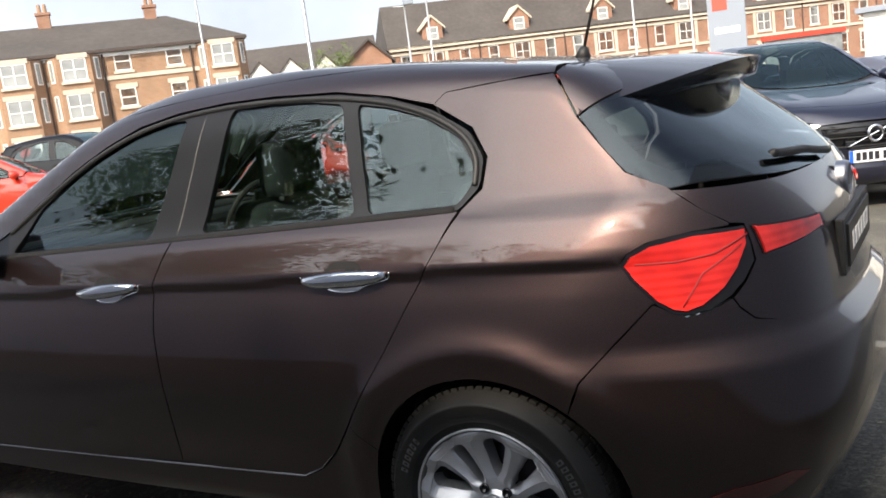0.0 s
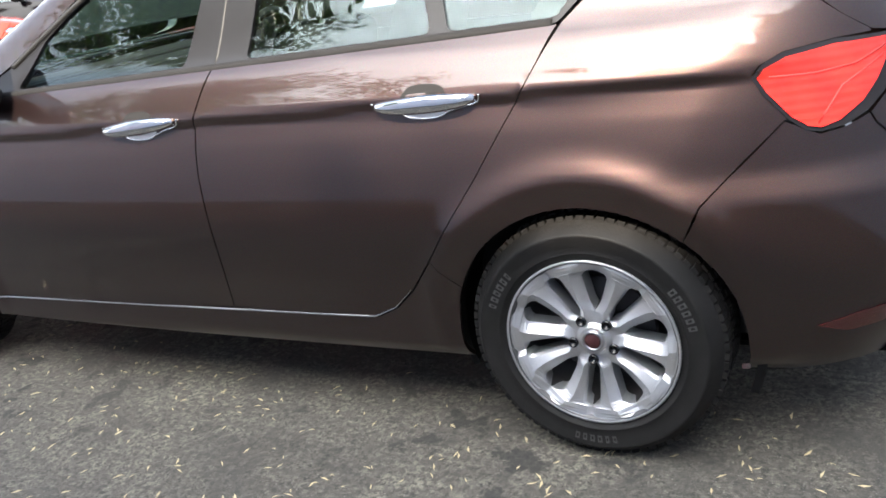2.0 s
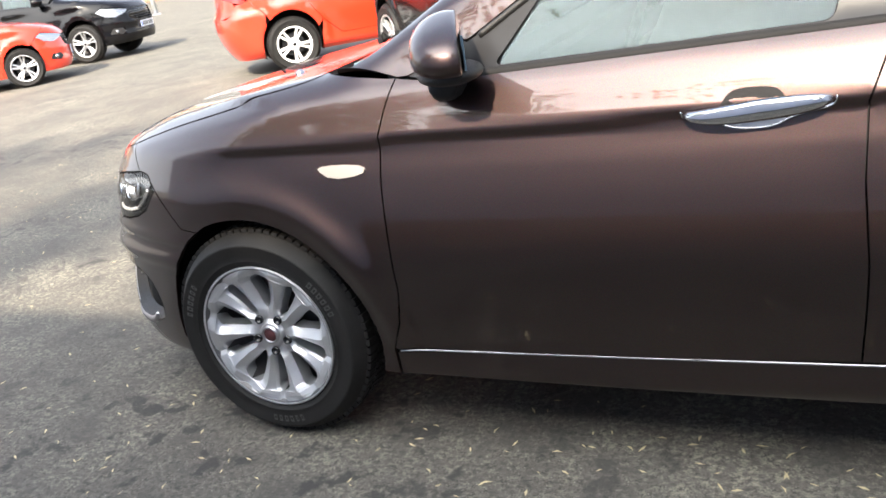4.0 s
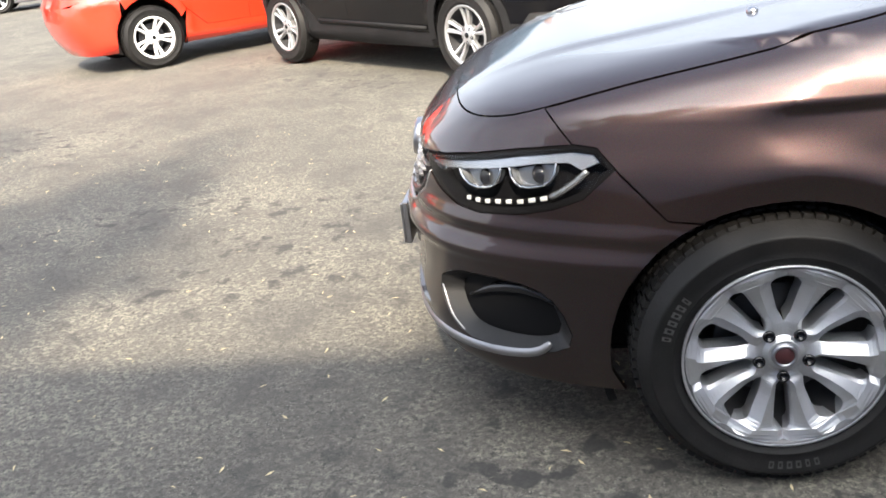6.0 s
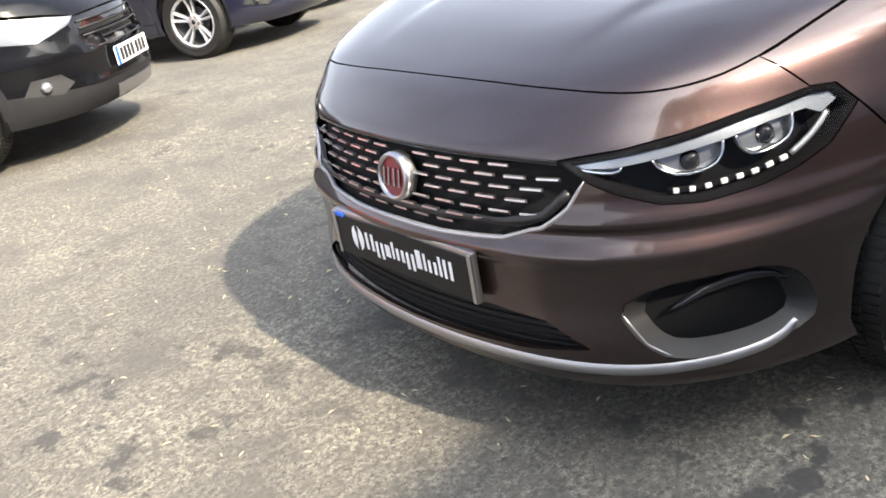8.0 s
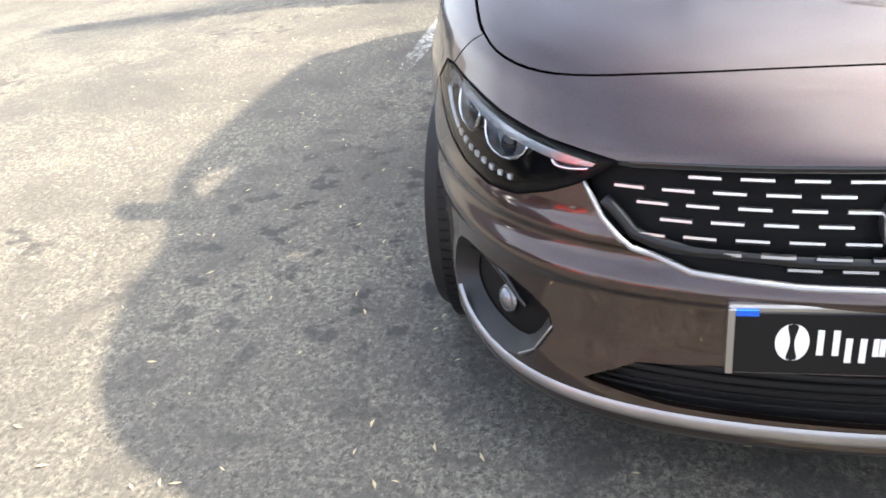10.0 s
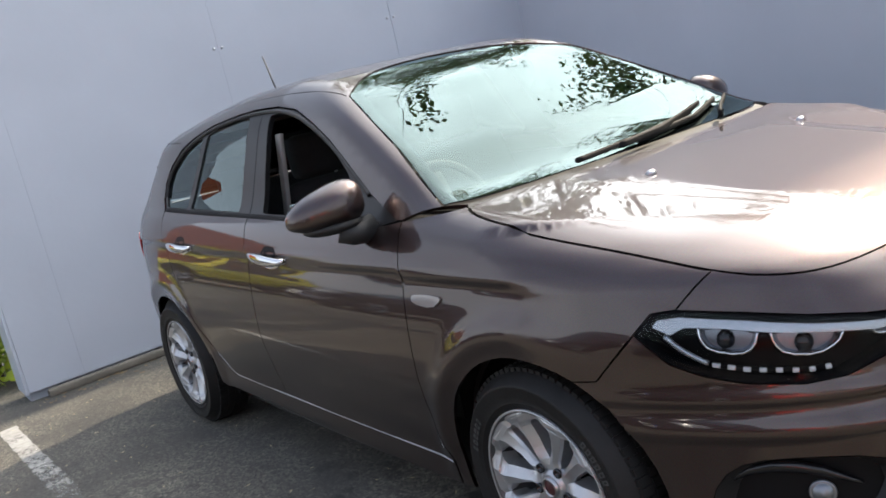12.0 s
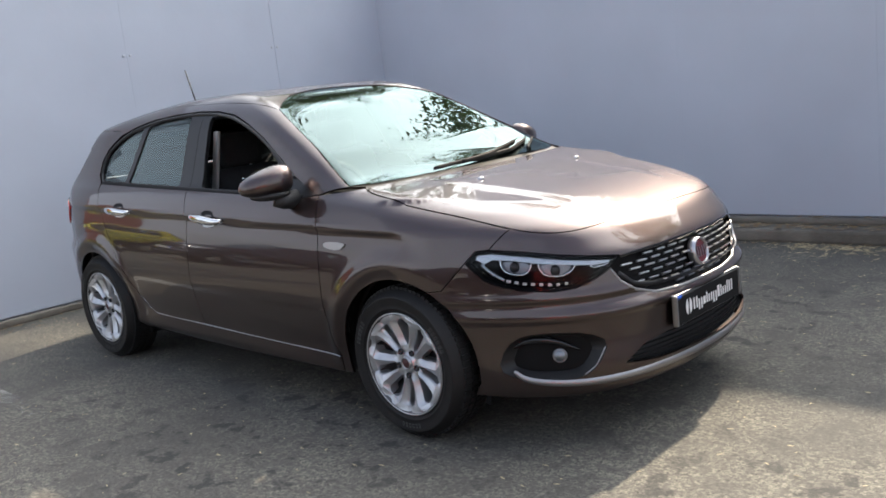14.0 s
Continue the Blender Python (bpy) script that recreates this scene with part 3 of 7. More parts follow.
def panel(name, shape, chart, poly, mat, parent, label="", offset=0.0, res=0.035, depth=0.012, gap=0.0022, holes=(), move=None):
    """One sheet cut to an outline (chart coordinates) and laid on the skin, with turned-in edges."""
    rings = [shrink(resample(poly, res), gap)] + [shrink(resample(h, res), -gap) for h in holes]
    pts, edges = [], []
    for r in rings:
        b = len(pts)
        pts += [tuple(q) for q in r]
        edges += [(b + i, b + (i + 1) % len(r)) for i in range(len(r))]
    lo, hi = rings[0].min(0), rings[0].max(0)
    gx, gy = np.meshgrid(np.arange(lo[0], hi[0], res), np.arange(lo[1], hi[1], res))
    g = np.stack([gx.ravel() + 0.31 * res, gy.ravel() + 0.37 * res], 1)
    ok = inside(rings[0], g)
    for h in rings[1:]:
        ok &= ~inside(h, g)
    g = g[ok]
    bd = np.array(pts)
    if len(g):
        d = np.min(np.linalg.norm(g[:, None] - bd[None], axis=2), axis=1)
        g = g[d > 0.45 * res]
    allp = [Vector((float(q[0]), float(q[1]))) for q in pts] + [Vector((float(q[0]), float(q[1]))) for q in g]
    v2, e2, f2 = delaunay_2d_cdt(allp, edges, [], 0, 1e-6, False)[:3]
    uv = np.array([[v.x, v.y] for v in v2])
    tri = np.array([f for f in f2 if len(f) == 3])
    c = uv[tri].mean(1)
    ok = inside(rings[0], c)
    for h in rings[1:]:
        ok &= ~inside(h, c)
    tri = tri[ok]
    o, d = chart.rays(uv)
    p, found = shape.meet(o, d, 3.0, 90)
    n = shape.normal(p)
    p = p + n * offset
    # face every triangle outwards
    fn = np.cross(p[tri[:, 1]] - p[tri[:, 0]], p[tri[:, 2]] - p[tri[:, 0]])
    flip = np.einsum("ij,ij->i", fn, n[tri[:, 0]]) < 0
    tri[flip] = tri[flip][:, ::-1]
    faces = [tuple(int(i) for i in t) for t in tri]
    # turned-in edges
    count = {}
    for t in faces:
        for i in range(3):
            e = (t[i], t[(i + 1) % 3])
            count[e] = 1
    rim = [e for e in count if (e[1], e[0]) not in count]
    verts, norms = list(p), list(n)
    if depth > 0:
        for a, b in rim:
            k = len(verts)
            dn = (n[a] + n[b]) / 2
            side = np.cross(p[b] - p[a], dn)
            side /= np.linalg.norm(side) + 1e-12
            verts += [p[a], p[b], p[b] - n[b] * depth, p[a] - n[a] * depth]
            norms += [side] * 4
            faces.append((k, k + 3, k + 2, k + 1))
    if move is not None:
        verts = [np.array(move @ Vector(v)) for v in verts]
    return link_mesh(name, verts, faces, mat, parent, label, normals=norms)


def lay(shape, chart, pts, offset=0.0):
    """The places on the skin of some chart points, and the normals there."""
    uv = np.array(pts, float)
    o, d = chart.rays(uv)
    p, _ = shape.meet(o, d, 3.0, 90)
    n = shape.normal(p)
    return p + n * offset, n


def strip(name, shape, chart, pts, width, height, mat, parent, label="", offset=0.0, taper=None):
    """A raised bar of half-round section along a line on the skin."""
    pts = resample(pts, 0.03, closed=False)
    p, n = lay(shape, chart, pts, offset)
    vs, fs, k = [], [], 5
    for i in range(len(p)):
        d = p[min(i + 1, len(p) - 1)] - p[max(i - 1, 0)]
        d /= np.linalg.norm(d) + 1e-12
        s = np.cross(n[i], d)
        w = width * (taper(i / (len(p) - 1)) if taper else 1)
        for a in range(k):
            t = math.pi * a / (k - 1)
            vs.append(p[i] + s * math.cos(t) * w / 2 + n[i] * math.sin(t) * height)
    for i in range(len(p) - 1):
        for a in range(k - 1):
            q = i * k + a
            fs.append((q, q + 1, q + 1 + k, q + k))
    bm = bmesh.new()
    bv = [bm.verts.new(v) for v in vs]
    for f in fs:
        bm.faces.new([bv[i] for i in f])
    bm.faces.new([bv[i] for i in range(k)])
    bm.faces.new([bv[i] for i in range(len(vs) - k, len(vs))])
    bmesh.ops.recalc_face_normals(bm, faces=bm.faces[:])
    return part(name, bm, mat, parent, label, smooth=True)


def arc(cx, cz, r, a0, a1, n=14):
    return [(cx + r * math.cos(radians(a0 + (a1 - a0) * i / n)), cz + r * math.sin(radians(a0 + (a1 - a0) * i / n))) for i in range(n + 1)]


def mirror(pts):
    return [(x, -y, z) for x, y, z in pts]


# ---------------------------------------------------------------- wheels
def cast_spoke(bolt, sgn, r, hub, face):
    """A tenth of a cast wheel: one spoke with a crest, beside the slot of a bolt, its share of hub and rim, and the turned-in window edges."""
    def window(q, r0, r1, w0, w1, end):
        if q <= r0 or q >= r1:
            return 0.0
        f = (q - r0) / (r1 - r0)
        return (w0 + (w1 - w0) * f) * min(1.0, (q - r0) / end) ** 0.5 * min(1.0, (r1 - q) / (0.7 * end)) ** 0.5
    sector = math.pi / 5
    radii = [0.030, 0.046, 0.058, 0.064, 0.067, 0.070, 0.074, 0.079, 0.085, 0.094, 0.105, 0.118, 0.132, 0.146, 0.158, 0.168, 0.176, 0.181, 0.184, 0.187, 0.190, 0.196, 0.204, 0.211]
    vs, fs = [], []
    k = 7
    for q in (v * r / 0.214 for v in radii):
        a = window(q, 0.066, 0.184, 0.011, 0.0195, 0.016)
        b = sector * q - window(q, 0.076, 0.187, 0.008, 0.036, 0.022)
        f = min(1.0, max(0.0, (q - 0.05) / (r - 0.05)))
        deep = hub + (face + 0.004 - hub) * (f ** 0.8) + 0.010 * math.sin(math.pi * f)
        open_a, open_b = a > 1e-6, b < sector * q - 1e-6
        rise = min(1.0, max(0.0, (q - 0.05) / 0.03)) * min(1.0, max(0.15, (0.2125 - q) / 0.012))
        crest = 0.30 + 0.34 * f
        for j, u in enumerate((0.0, 0.0, 0.10, crest, 0.90, 1.0, 1.0)):
            arcpos = a + (b - a) * u
            ang = bolt + sgn * arcpos / q
            y = deep
            if j == 3:
                y -= 0.009 * rise
            elif j in (2, 4):
                y += (0.001 if j == 2 else 0.006) * rise
            else:
                y += 0.009 * rise + (0.045 if (open_a and j == 0) or (open_b and j == 6) else 0.0)
            vs.append((q * math.cos(ang), y, q * math.sin(ang)))
    n = len(radii)
    for i in range(n - 1):
        for j in range(k - 1):
            e = i * k + j
            fs.append((e, e + 1, e + 1 + k, e + k) if sgn > 0 else (e, e + k, e + 1 + k, e + 1))
    return vs, fs


def build_wheel(parent, at, sign, radius=0.316, rim_r=0.214, width=0.2, spokes="split", rim_mat=None, dark_mat=None, cap_mat=None, spin=0.0, letters=True):
    """A wheel whose outer face looks along sign * y: tyre, rim with spokes, centre cap, bolts, brake disc."""
    rim_mat, dark_mat, cap_mat = rim_mat or ALLOY, dark_mat or ALLOY_DARK, cap_mat or CAP
    wheel = new("wheel")
    wheel.parent, wheel.location = parent, at
    wheel.rotation_euler = (0, radians(spin), 0 if sign < 0 else math.pi)
    w = width / 2
    R, r = radius, rim_r
    prof = [(r - 0.005, -w + 0.012), (r + 0.006, -w + 0.004), (r + 0.018, -w - 0.001), (r + 0.020, -w - 0.0035), (r + 0.023, -w - 0.0035), (r + 0.025, -w - 0.002), (r + (R - r) * 0.42, -w - 0.009), (r + (R - r) * 0.62, -w - 0.009), (r + (R - r) * 0.66, -w - 0.0105), (r + (R - r) * 0.70, -w - 0.007), (R - 0.026, -w + 0.004), (R - 0.010, -w + 0.022), (R - 0.002, -w + 0.045), (R, -0.03), (R, 0.03),
            (R - 0.004, w - 0.04), (R - 0.02, w - 0.012), (r + 0.02, w), (r - 0.005, w - 0.01)]
    vs, fs = lathe(prof, "y", 72)
    tyre = link_mesh("tyre", vs, fs, RUBBER, wheel, smooth=True)
    # tread blocks
    vs, fs = [], []
    for i in range(80):
        a0, a1 = 2 * math.pi * (i + 0.08) / 80, 2 * math.pi * (i + 0.80) / 80
        for y0, y1, sh in ((-w + 0.028, -w + 0.064, 0.0), (-0.032, -0.004, 0.4), (0.004, 0.032, 0.1), (w - 0.066, w - 0.03, 0.5)):
            b = len(vs)
            rr = R + 0.006 if abs(y0) < 0.05 else R + 0.003
            for a, y in ((a0, y0), (a1, y0), (a1, y1), (a0, y1)):
                a += sh * 2 * math.pi / 80
                vs.append((rr * math.cos(a), y, rr * math.sin(a)))
                vs.append(((R - 0.01) * math.cos(a), y, (R - 0.01) * math.sin(a)))
            fs += [(b, b + 2, b + 4, b + 6), (b, b + 1, b + 3, b + 2), (b + 2, b + 3, b + 5, b + 4), (b + 4, b + 5, b + 7, b + 6), (b + 6, b + 7, b + 1, b)]
    link_mesh("tread", vs, fs, RUBBER, wheel)
    if letters:
        rng = random.Random(5)
        for base in (0.35, 2.5, 4.6):
            for k in range(6):
                a = base + k * 0.075
                da, rr, hh = rng.uniform(0.018, 0.026), r + (R - r) * 0.42, 0.010
                vs = []
                for sc in (1, 0.45):
                    for q, d in ((-da, -hh), (da, -hh), (da, hh), (-da, hh)):
                        vs.append(((rr + d * sc) * math.cos(a + q * sc), -w - 0.0108, (rr + d * sc) * math.sin(a + q * sc)))
                link_mesh("sidewall_mark", vs, [(i, (i + 1) % 4, 4 + (i + 1) % 4, 4 + i) for i in range(4)], LETTER, tyre)
    # rim barrel and lip
    vs, fs = lathe([(r, -w + 0.006), (r + 0.004, -w + 0.0), (r - 0.004, -w + 0.001), (r - 0.010, -w + 0.012), (r - 0.018, -w + 0.05), (r - 0.03, w - 0.03), (0.06, w - 0.02)], "y", 72)
    rim = link_mesh("rim", vs, fs, BARREL if spokes == "split" else dark_mat, wheel, smooth=True)
    inner = 0.005 if spokes == "split" else 0.016
    vs, fs = lathe([(r + 0.003, -w + 0.006), (r + 0.003, -w), (r - 0.001, -w - 0.001), (r - inner, -w + 0.003), (r - inner - 0.004, -w + 0.02)], "y", 72)
    link_mesh("rim_lip", vs, fs, rim_mat, wheel, smooth=True)
    # brake disc and hub behind the spokes
    vs, fs = lathe([(0.0, 0.0), (0.135, 0.0), (0.135, 0.02), (0.0, 0.02)], "y", 40)
    link_mesh("brake_disc", vs, fs, dark_mat, wheel)
    n = 5
    hub = -w + 0.032

    def ridge(pts, hw0, hw1, y0, y1, thick, flare=1.3, crest=-0.004, lean=1):
        """A spoke along pts in the wheel plane: a flat face between two falling flanks."""
        vs, fs = [], []
        m = len(pts)
        for i, (px, pz) in enumerate(pts):
            f = i / (m - 1)
            q0, q1 = pts[max(i - 1, 0)], pts[min(i + 1, m - 1)]
            d = Vector((q1[0] - q0[0], 0, q1[1] - q0[1])).normalized()
            s = Vector((-d.z, 0, d.x))
            hw = hw0 + (hw1 - hw0) * f ** flare
            y = y0 + (y1 - y0) * f + 0.012 * math.sin(math.pi * f)
            c = Vector((px, y, pz))
            vs += [c + s * hw * 1.12 + Vector((0, thick, 0)), c + s * hw * 0.92, c + s * hw * 0.30 * lean + Vector((0, crest, 0)), c - s * hw * 0.92 + Vector((0, 0.004, 0)), c - s * hw * 1.12 + Vector((0, thick, 0))]
        for i in range(m - 1):
            for k in range(4):
                a = i * 5 + k
                fs.append((a, a + 1, a + 6, a + 5))
        return vs, fs

    for i in range(n):
        base = math.pi / 2 + 2 * math.pi * i / n
        if spokes == "split":
            bolt = base + math.pi / 5
            for sgn in (-1, 1):
                vs, fs = cast_spoke(bolt, sgn, r, hub, -w)
                link_mesh("spoke", vs, fs, rim_mat, wheel)
        else:
            for sgn in ((-1, 1) if spokes == "twin" else (0,)):
                pts = []
                for k in range(6):
                    f = k / 5
                    rr = 0.045 + (r - 0.006 - 0.045) * f
                    off = sgn * 0.17 + 0.12 * f * (1 if spokes == "blade" else 0)
                    pts.append((rr * math.cos(base + off), rr * math.sin(base + off)))
                vs, fs = ridge(pts, 0.010 if sgn else 0.022, 0.0165 if sgn else 0.042, hub - 0.002, -w + 0.008, 0.03, 1.3, -0.004)
                link_mesh("spoke", vs, fs, rim_mat, wheel)
    # hub face, cap, bolts
    wide = 0.0 if spokes == "split" else 0.024
    vs, fs = lathe([(0.0, hub - 0.010), (0.034, hub - 0.010), (0.038 + wide, hub - 0.006), (0.050 + wide, hub + 0.006), (0.050 + wide, hub + 0.05)], "y", 40)
    link_mesh("hub", vs, fs, rim_mat, wheel, smooth=False)
    if spokes == "split":
        vs, fs = lathe([(0.020, hub - 0.014), (0.0225, hub - 0.019), (0.027, hub - 0.017), (0.029, hub - 0.008)], "y", 28)
        link_mesh("cap_ring", vs, fs, SATIN, wheel, smooth=True)
    vs, fs = lathe([(0.0, hub - 0.0165), (0.018, hub - 0.016), (0.021, hub - 0.013), (0.022, hub - 0.008)], "y", 28)
    link_mesh("centre_cap", vs, fs, cap_mat, wheel, "faded dark red centre cap" if cap_mat == CAP else "", smooth=True)
    for i in range(5):
        a = math.pi / 2 + 2 * math.pi * (i + 0.5) / 5
        vs, fs = lathe([(0.0, hub - 0.002), (0.0075, hub - 0.003), (0.0085, hub - 0.010), (0.0125, hub - 0.0112), (0.0135, hub - 0.004)], "y", 12)
        vs = [(v[0] + 0.054 * math.cos(a), v[1], v[2] + 0.054 * math.sin(a)) for v in vs]
        link_mesh("wheel_bolt", vs, fs, GLOSS_BLACK, wheel, smooth=True)
    return wheel


# ---------------------------------------------------------------- the brown hatchback
def build_hero():
    car = thing("hatchback_car", label="brown metallic five-door hatchback with silver alloy wheels, parked", category="car")
    H = HERO
    top, front, rear = Chart("top"), Chart("front", axis=0.3), Chart("rear", axis=2.4)
    cone, rcone = Chart("front", axis=0.3, tilt=0.8), Chart("rear", axis=2.4, tilt=0.8)
    L, R = Chart("side", -1), Chart("side", 1)

    # edge of the bonnet, from the windscreen to the middle of the nose (one side)
    bonnet_edge = soften([(0.275, 0.695), (0.25, 0.732), (0.16, 0.752), (0.05, 0.765), (-0.12, 0.752), (-0.32, 0.722), (-0.50, 0.682), (-0.61, 0.605), (-0.675, 0.50), (-0.705, 0.34), (-0.714, 0.16), (-0.716, 0.0)], 2, closed=False)
    edge3 = lay(H, top, bonnet_edge)[0]
    cor = max(range(len(bonnet_edge)), key=lambda i: -abs(bonnet_edge[i][0] + 0.485))
    back = soften([(0.275, 0.695), (0.245, 0.45), (0.225, 0.22), (0.215, 0.0)], 2, closed=False)
    half = back[::-1] + bonnet_edge[1:]
    outline = half + [(x, -y) for x, y in half[::-1][1:-1]]
    panel("bonnet", H, top, outline, BROWN, car, "brown bonnet with soft creases", res=0.017)

    lamp_top = [(-0.335, 0.80, 0.745), (-0.37, 0.765, 0.783), (-0.42, 0.735, 0.785), (-0.52, 0.68, 0.772), (-0.62, 0.615, 0.752), (-0.70, 0.54, 0.735), (-0.785, 0.435, 0.717)]
    lamp_low = [(-0.335, 0.80, 0.735), (-0.40, 0.785, 0.675), (-0.47, 0.765, 0.648), (-0.55, 0.735, 0.630), (-0.64, 0.67, 0.620), (-0.70, 0.615, 0.626), (-0.745, 0.55, 0.650), (-0.772, 0.49, 0.678)]
    on = lambda x, z: tuple(lay(H, R, [(x, z)])[0][0])
    lamp_top[:3] = [on(-0.335, 0.744), on(-0.37, 0.783), on(-0.42, 0.788)]
    lamp_low[0] = on(-0.335, 0.741)
    grille_top = [(-0.785, 0.435, 0.717), (-0.81, 0.32, 0.722), (-0.83, 0.13, 0.724), (-0.835, 0.0, 0.724)]
    grille_low = [(-0.772, 0.49, 0.678), (-0.79, 0.46, 0.625), (-0.815, 0.41, 0.582), (-0.85, 0.32, 0.555), (-0.875, 0.16, 0.547), (-0.885, 0.0, 0.547)]
    onto = lambda pts: [tuple(p) for p in lay(H, front, [front.uv(q) for q in pts])[0]]
    lamp_top[3:], lamp_low[1:], grille_top, grille_low = onto(lamp_top[3:]), onto(lamp_low[1:]), onto(grille_top), onto(grille_low)
    hub_f, hub_r = (0.0, 0.31), (2.638, 0.31)

    # nose strip between bonnet, lamps and grille
    side_pts = [tuple(edge3[i]) for i in range(cor, len(edge3))]
    up = side_pts + mirror(side_pts[::-1][1:])
    c0, c1 = np.array(R.uv(side_pts[0])), np.array((-0.42, 0.788))
    joint = [tuple(p) for p in lay(H, R, [c0 + (c1 - c0) * f for f in (0.2, 0.4, 0.6, 0.8)])[0]]
    low = mirror(joint) + mirror(lamp_top[2:]) + mirror(grille_top[1:]) + grille_top[::-1][1:] + lamp_top[2:][::-1][1:] + joint[::-1]
    panel("nose_panel", H, cone, [cone.uv(p) for p in up + low], BROWN, car, res=0.02)

    # front bumper
    arch_f = [(-0.235, 0.635)] + arc(0.0, 0.31, 0.362, 118, 194, 9)
    arch_fr = [tuple(lay(H, R, [q])[0][0]) for q in arch_f]
    bot = [(-0.348, 0.84, 0.222), (-0.52, 0.76, 0.215), (-0.66, 0.62, 0.215), (-0.76, 0.45, 0.215), (-0.82, 0.22, 0.215), (-0.84, 0.0, 0.215)]
    side_up = arch_fr[::-1] + lamp_low[:-1] + grille_low
    half = [*bot[::-1], *side_up[1:]]
    whole = half + mirror(half)[::-1][1:-1]
    fog = soften([(-0.435, 0.79, 0.33), (-0.47, 0.775, 0.42), (-0.53, 0.745, 0.462), (-0.63, 0.69, 0.468), (-0.72, 0.605, 0.458), (-0.775, 0.54, 0.41), (-0.74, 0.58, 0.33), (-0.70, 0.62, 0.29), (-0.60, 0.70, 0.285), (-0.50, 0.76, 0.295)], 1)
    lowg = [(-0.80, 0.49, 0.318), (-0.83, 0.40, 0.372), (-0.87, 0.28, 0.388), (-0.89, 0.0, 0.392), (-0.87, -0.28, 0.388), (-0.83, -0.40, 0.372), (-0.80, -0.49, 0.318), (-0.84, -0.34, 0.30), (-0.88, 0.0, 0.295), (-0.84, 0.34, 0.30)]
    F = lambda pts: [front.uv(p) for p in pts]
    bumper = panel("front_bumper", H, front, F(whole), BROWN, car, "brown front bumper", res=0.015, holes=[F(fog), F(mirror(fog)), F(lowg)], gap=0.0015)
    panel("lower_grille", H, front, F(lowg), BLACK, bumper, "black mesh lower grille", offset=-0.03, depth=0, gap=-0.02)
    for k in range(5):
        z = 0.312 + k * 0.017
        a = 0.50 if z < 0.36 else 0.36
        strip("grille_bar", H, front, [(-a, z), (0, z + 0.001), (a, z)], 0.006, 0.006, DARK, bumper, offset=-0.022)
    for s in (1, -1):
        fg = fog if s > 0 else mirror(fog)
        surround = panel("fog_lamp_recess", H, front, F(fg), DARK, bumper, "black recess round the fog lamp", offset=-0.045, depth=0, gap=-0.03)
        fp = resample(F(fg), 0.02)
        p0, n0 = lay(H, front, fp, 0.001)
        vs, fs = [], []
        c = fp.mean(0)
        p1, n1 = lay(H, front, c + (fp - c) * 0.78, -0.042)
        m = len(fp)
        vs = list(p0) + list(p1)
        fs = [(i, (i + 1) % m, m + (i + 1) % m, m + i) for i in range(m)]
        link_mesh("recess_wall", vs, fs, BLACK, bumper, smooth=True)
        vane = [(-0.47, 0.775, 0.40), (-0.54, 0.74, 0.435), (-0.63, 0.69, 0.43), (-0.70, 0.62, 0.39)]
        strip("recess_vane", H, front, soften(F(vane if s > 0 else mirror(vane)), 1, closed=False), 0.03, 0.012, GLOSS_BLACK, bumper, "curved black vane", offset=-0.034, taper=lambda f: 0.3 + 0.7 * math.sin(math.pi * f))
        edge_in = [(-0.768, 0.55, 0.40), (-0.735, 0.585, 0.33), (-0.695, 0.625, 0.29)]
        strip("recess_edge", H, front, F(edge_in if s > 0 else mirror(edge_in)), 0.005, 0.003, LIP, bumper, "thin edge of the recess", offset=-0.004)
        if s > 0:
            q, nq = lay(H, front, [front.uv((-0.625, 0.665, 0.372))], -0.035)
            q, nq = Vector(q[0]), Vector(nq[0])
            vs, fs = lathe([(0.0, 0.012), (0.012, 0.010), (0.020, 0.004), (0.023, 0.0), (0.025, 0.004), (0.028, -0.006)], "z", 28)
            mm = Matrix.Translation(q) @ nq.to_track_quat("Z", "Y").to_matrix().to_4x4()
            link_mesh("fog_lamp", [mm @ Vector(v) for v in vs], fs, PROJECTOR, bumper, "round clear fog lamp", smooth=True)
    # bright lip along the foot of the bumper
    lip = [(-0.50, 0.775, 0.325), (-0.53, 0.755, 0.292), (-0.60, 0.70, 0.275), (-0.70, 0.61, 0.268), (-0.78, 0.47, 0.268), (-0.85, 0.30, 0.268), (-0.885, 0.0, 0.268)]
    lip = lip + mirror(lip[::-1])[1:]
    strip("bumper_lip", H, front, soften(F(lip), 2, closed=False), 0.034, 0.008, LIP, car, "satin silver lip along the bumper foot", taper=lambda f: 0.25 + 0.75 * math.sin(math.pi * f) ** 0.4)

    # grille
    gout = grille_top + mirror(grille_top[::-1])[1:] + mirror(grille_low) + grille_low[::-1][1:]
    grille = panel("grille", H, front, F(gout), DARK, car, "black radiator grille with rows of chrome dashes", offset=-0.03, depth=0, gap=-0.006)
    strip("grille_surround", H, front, F(mirror(grille_low) + grille_low[::-1][1:]), 0.015, 0.007, LIP, grille, "satin chrome surround of the grille", offset=-0.004, taper=lambda f: 0.2 + 0.8 * math.sin(math.pi * f) ** 0.3)
    gu = [(p[0], p[1], p[2] + 0.028) for p in mirror(grille_low)[1:] + grille_low[::-1][1:-1]]
    strip("grille_inner_edge", H, front, F(gu), 0.022, 0.010, PILLAR, grille, offset=-0.010)
    strip("grille_top_edge", H, front, F(mirror(grille_top) + grille_top[::-1][1:]), 0.018, 0.006, GLOSS_BLACK, grille, offset=-0.006)
    gpoly = np.array(F(gout))
    gpoly = shrink(resample(gpoly, 0.03), 0.018)
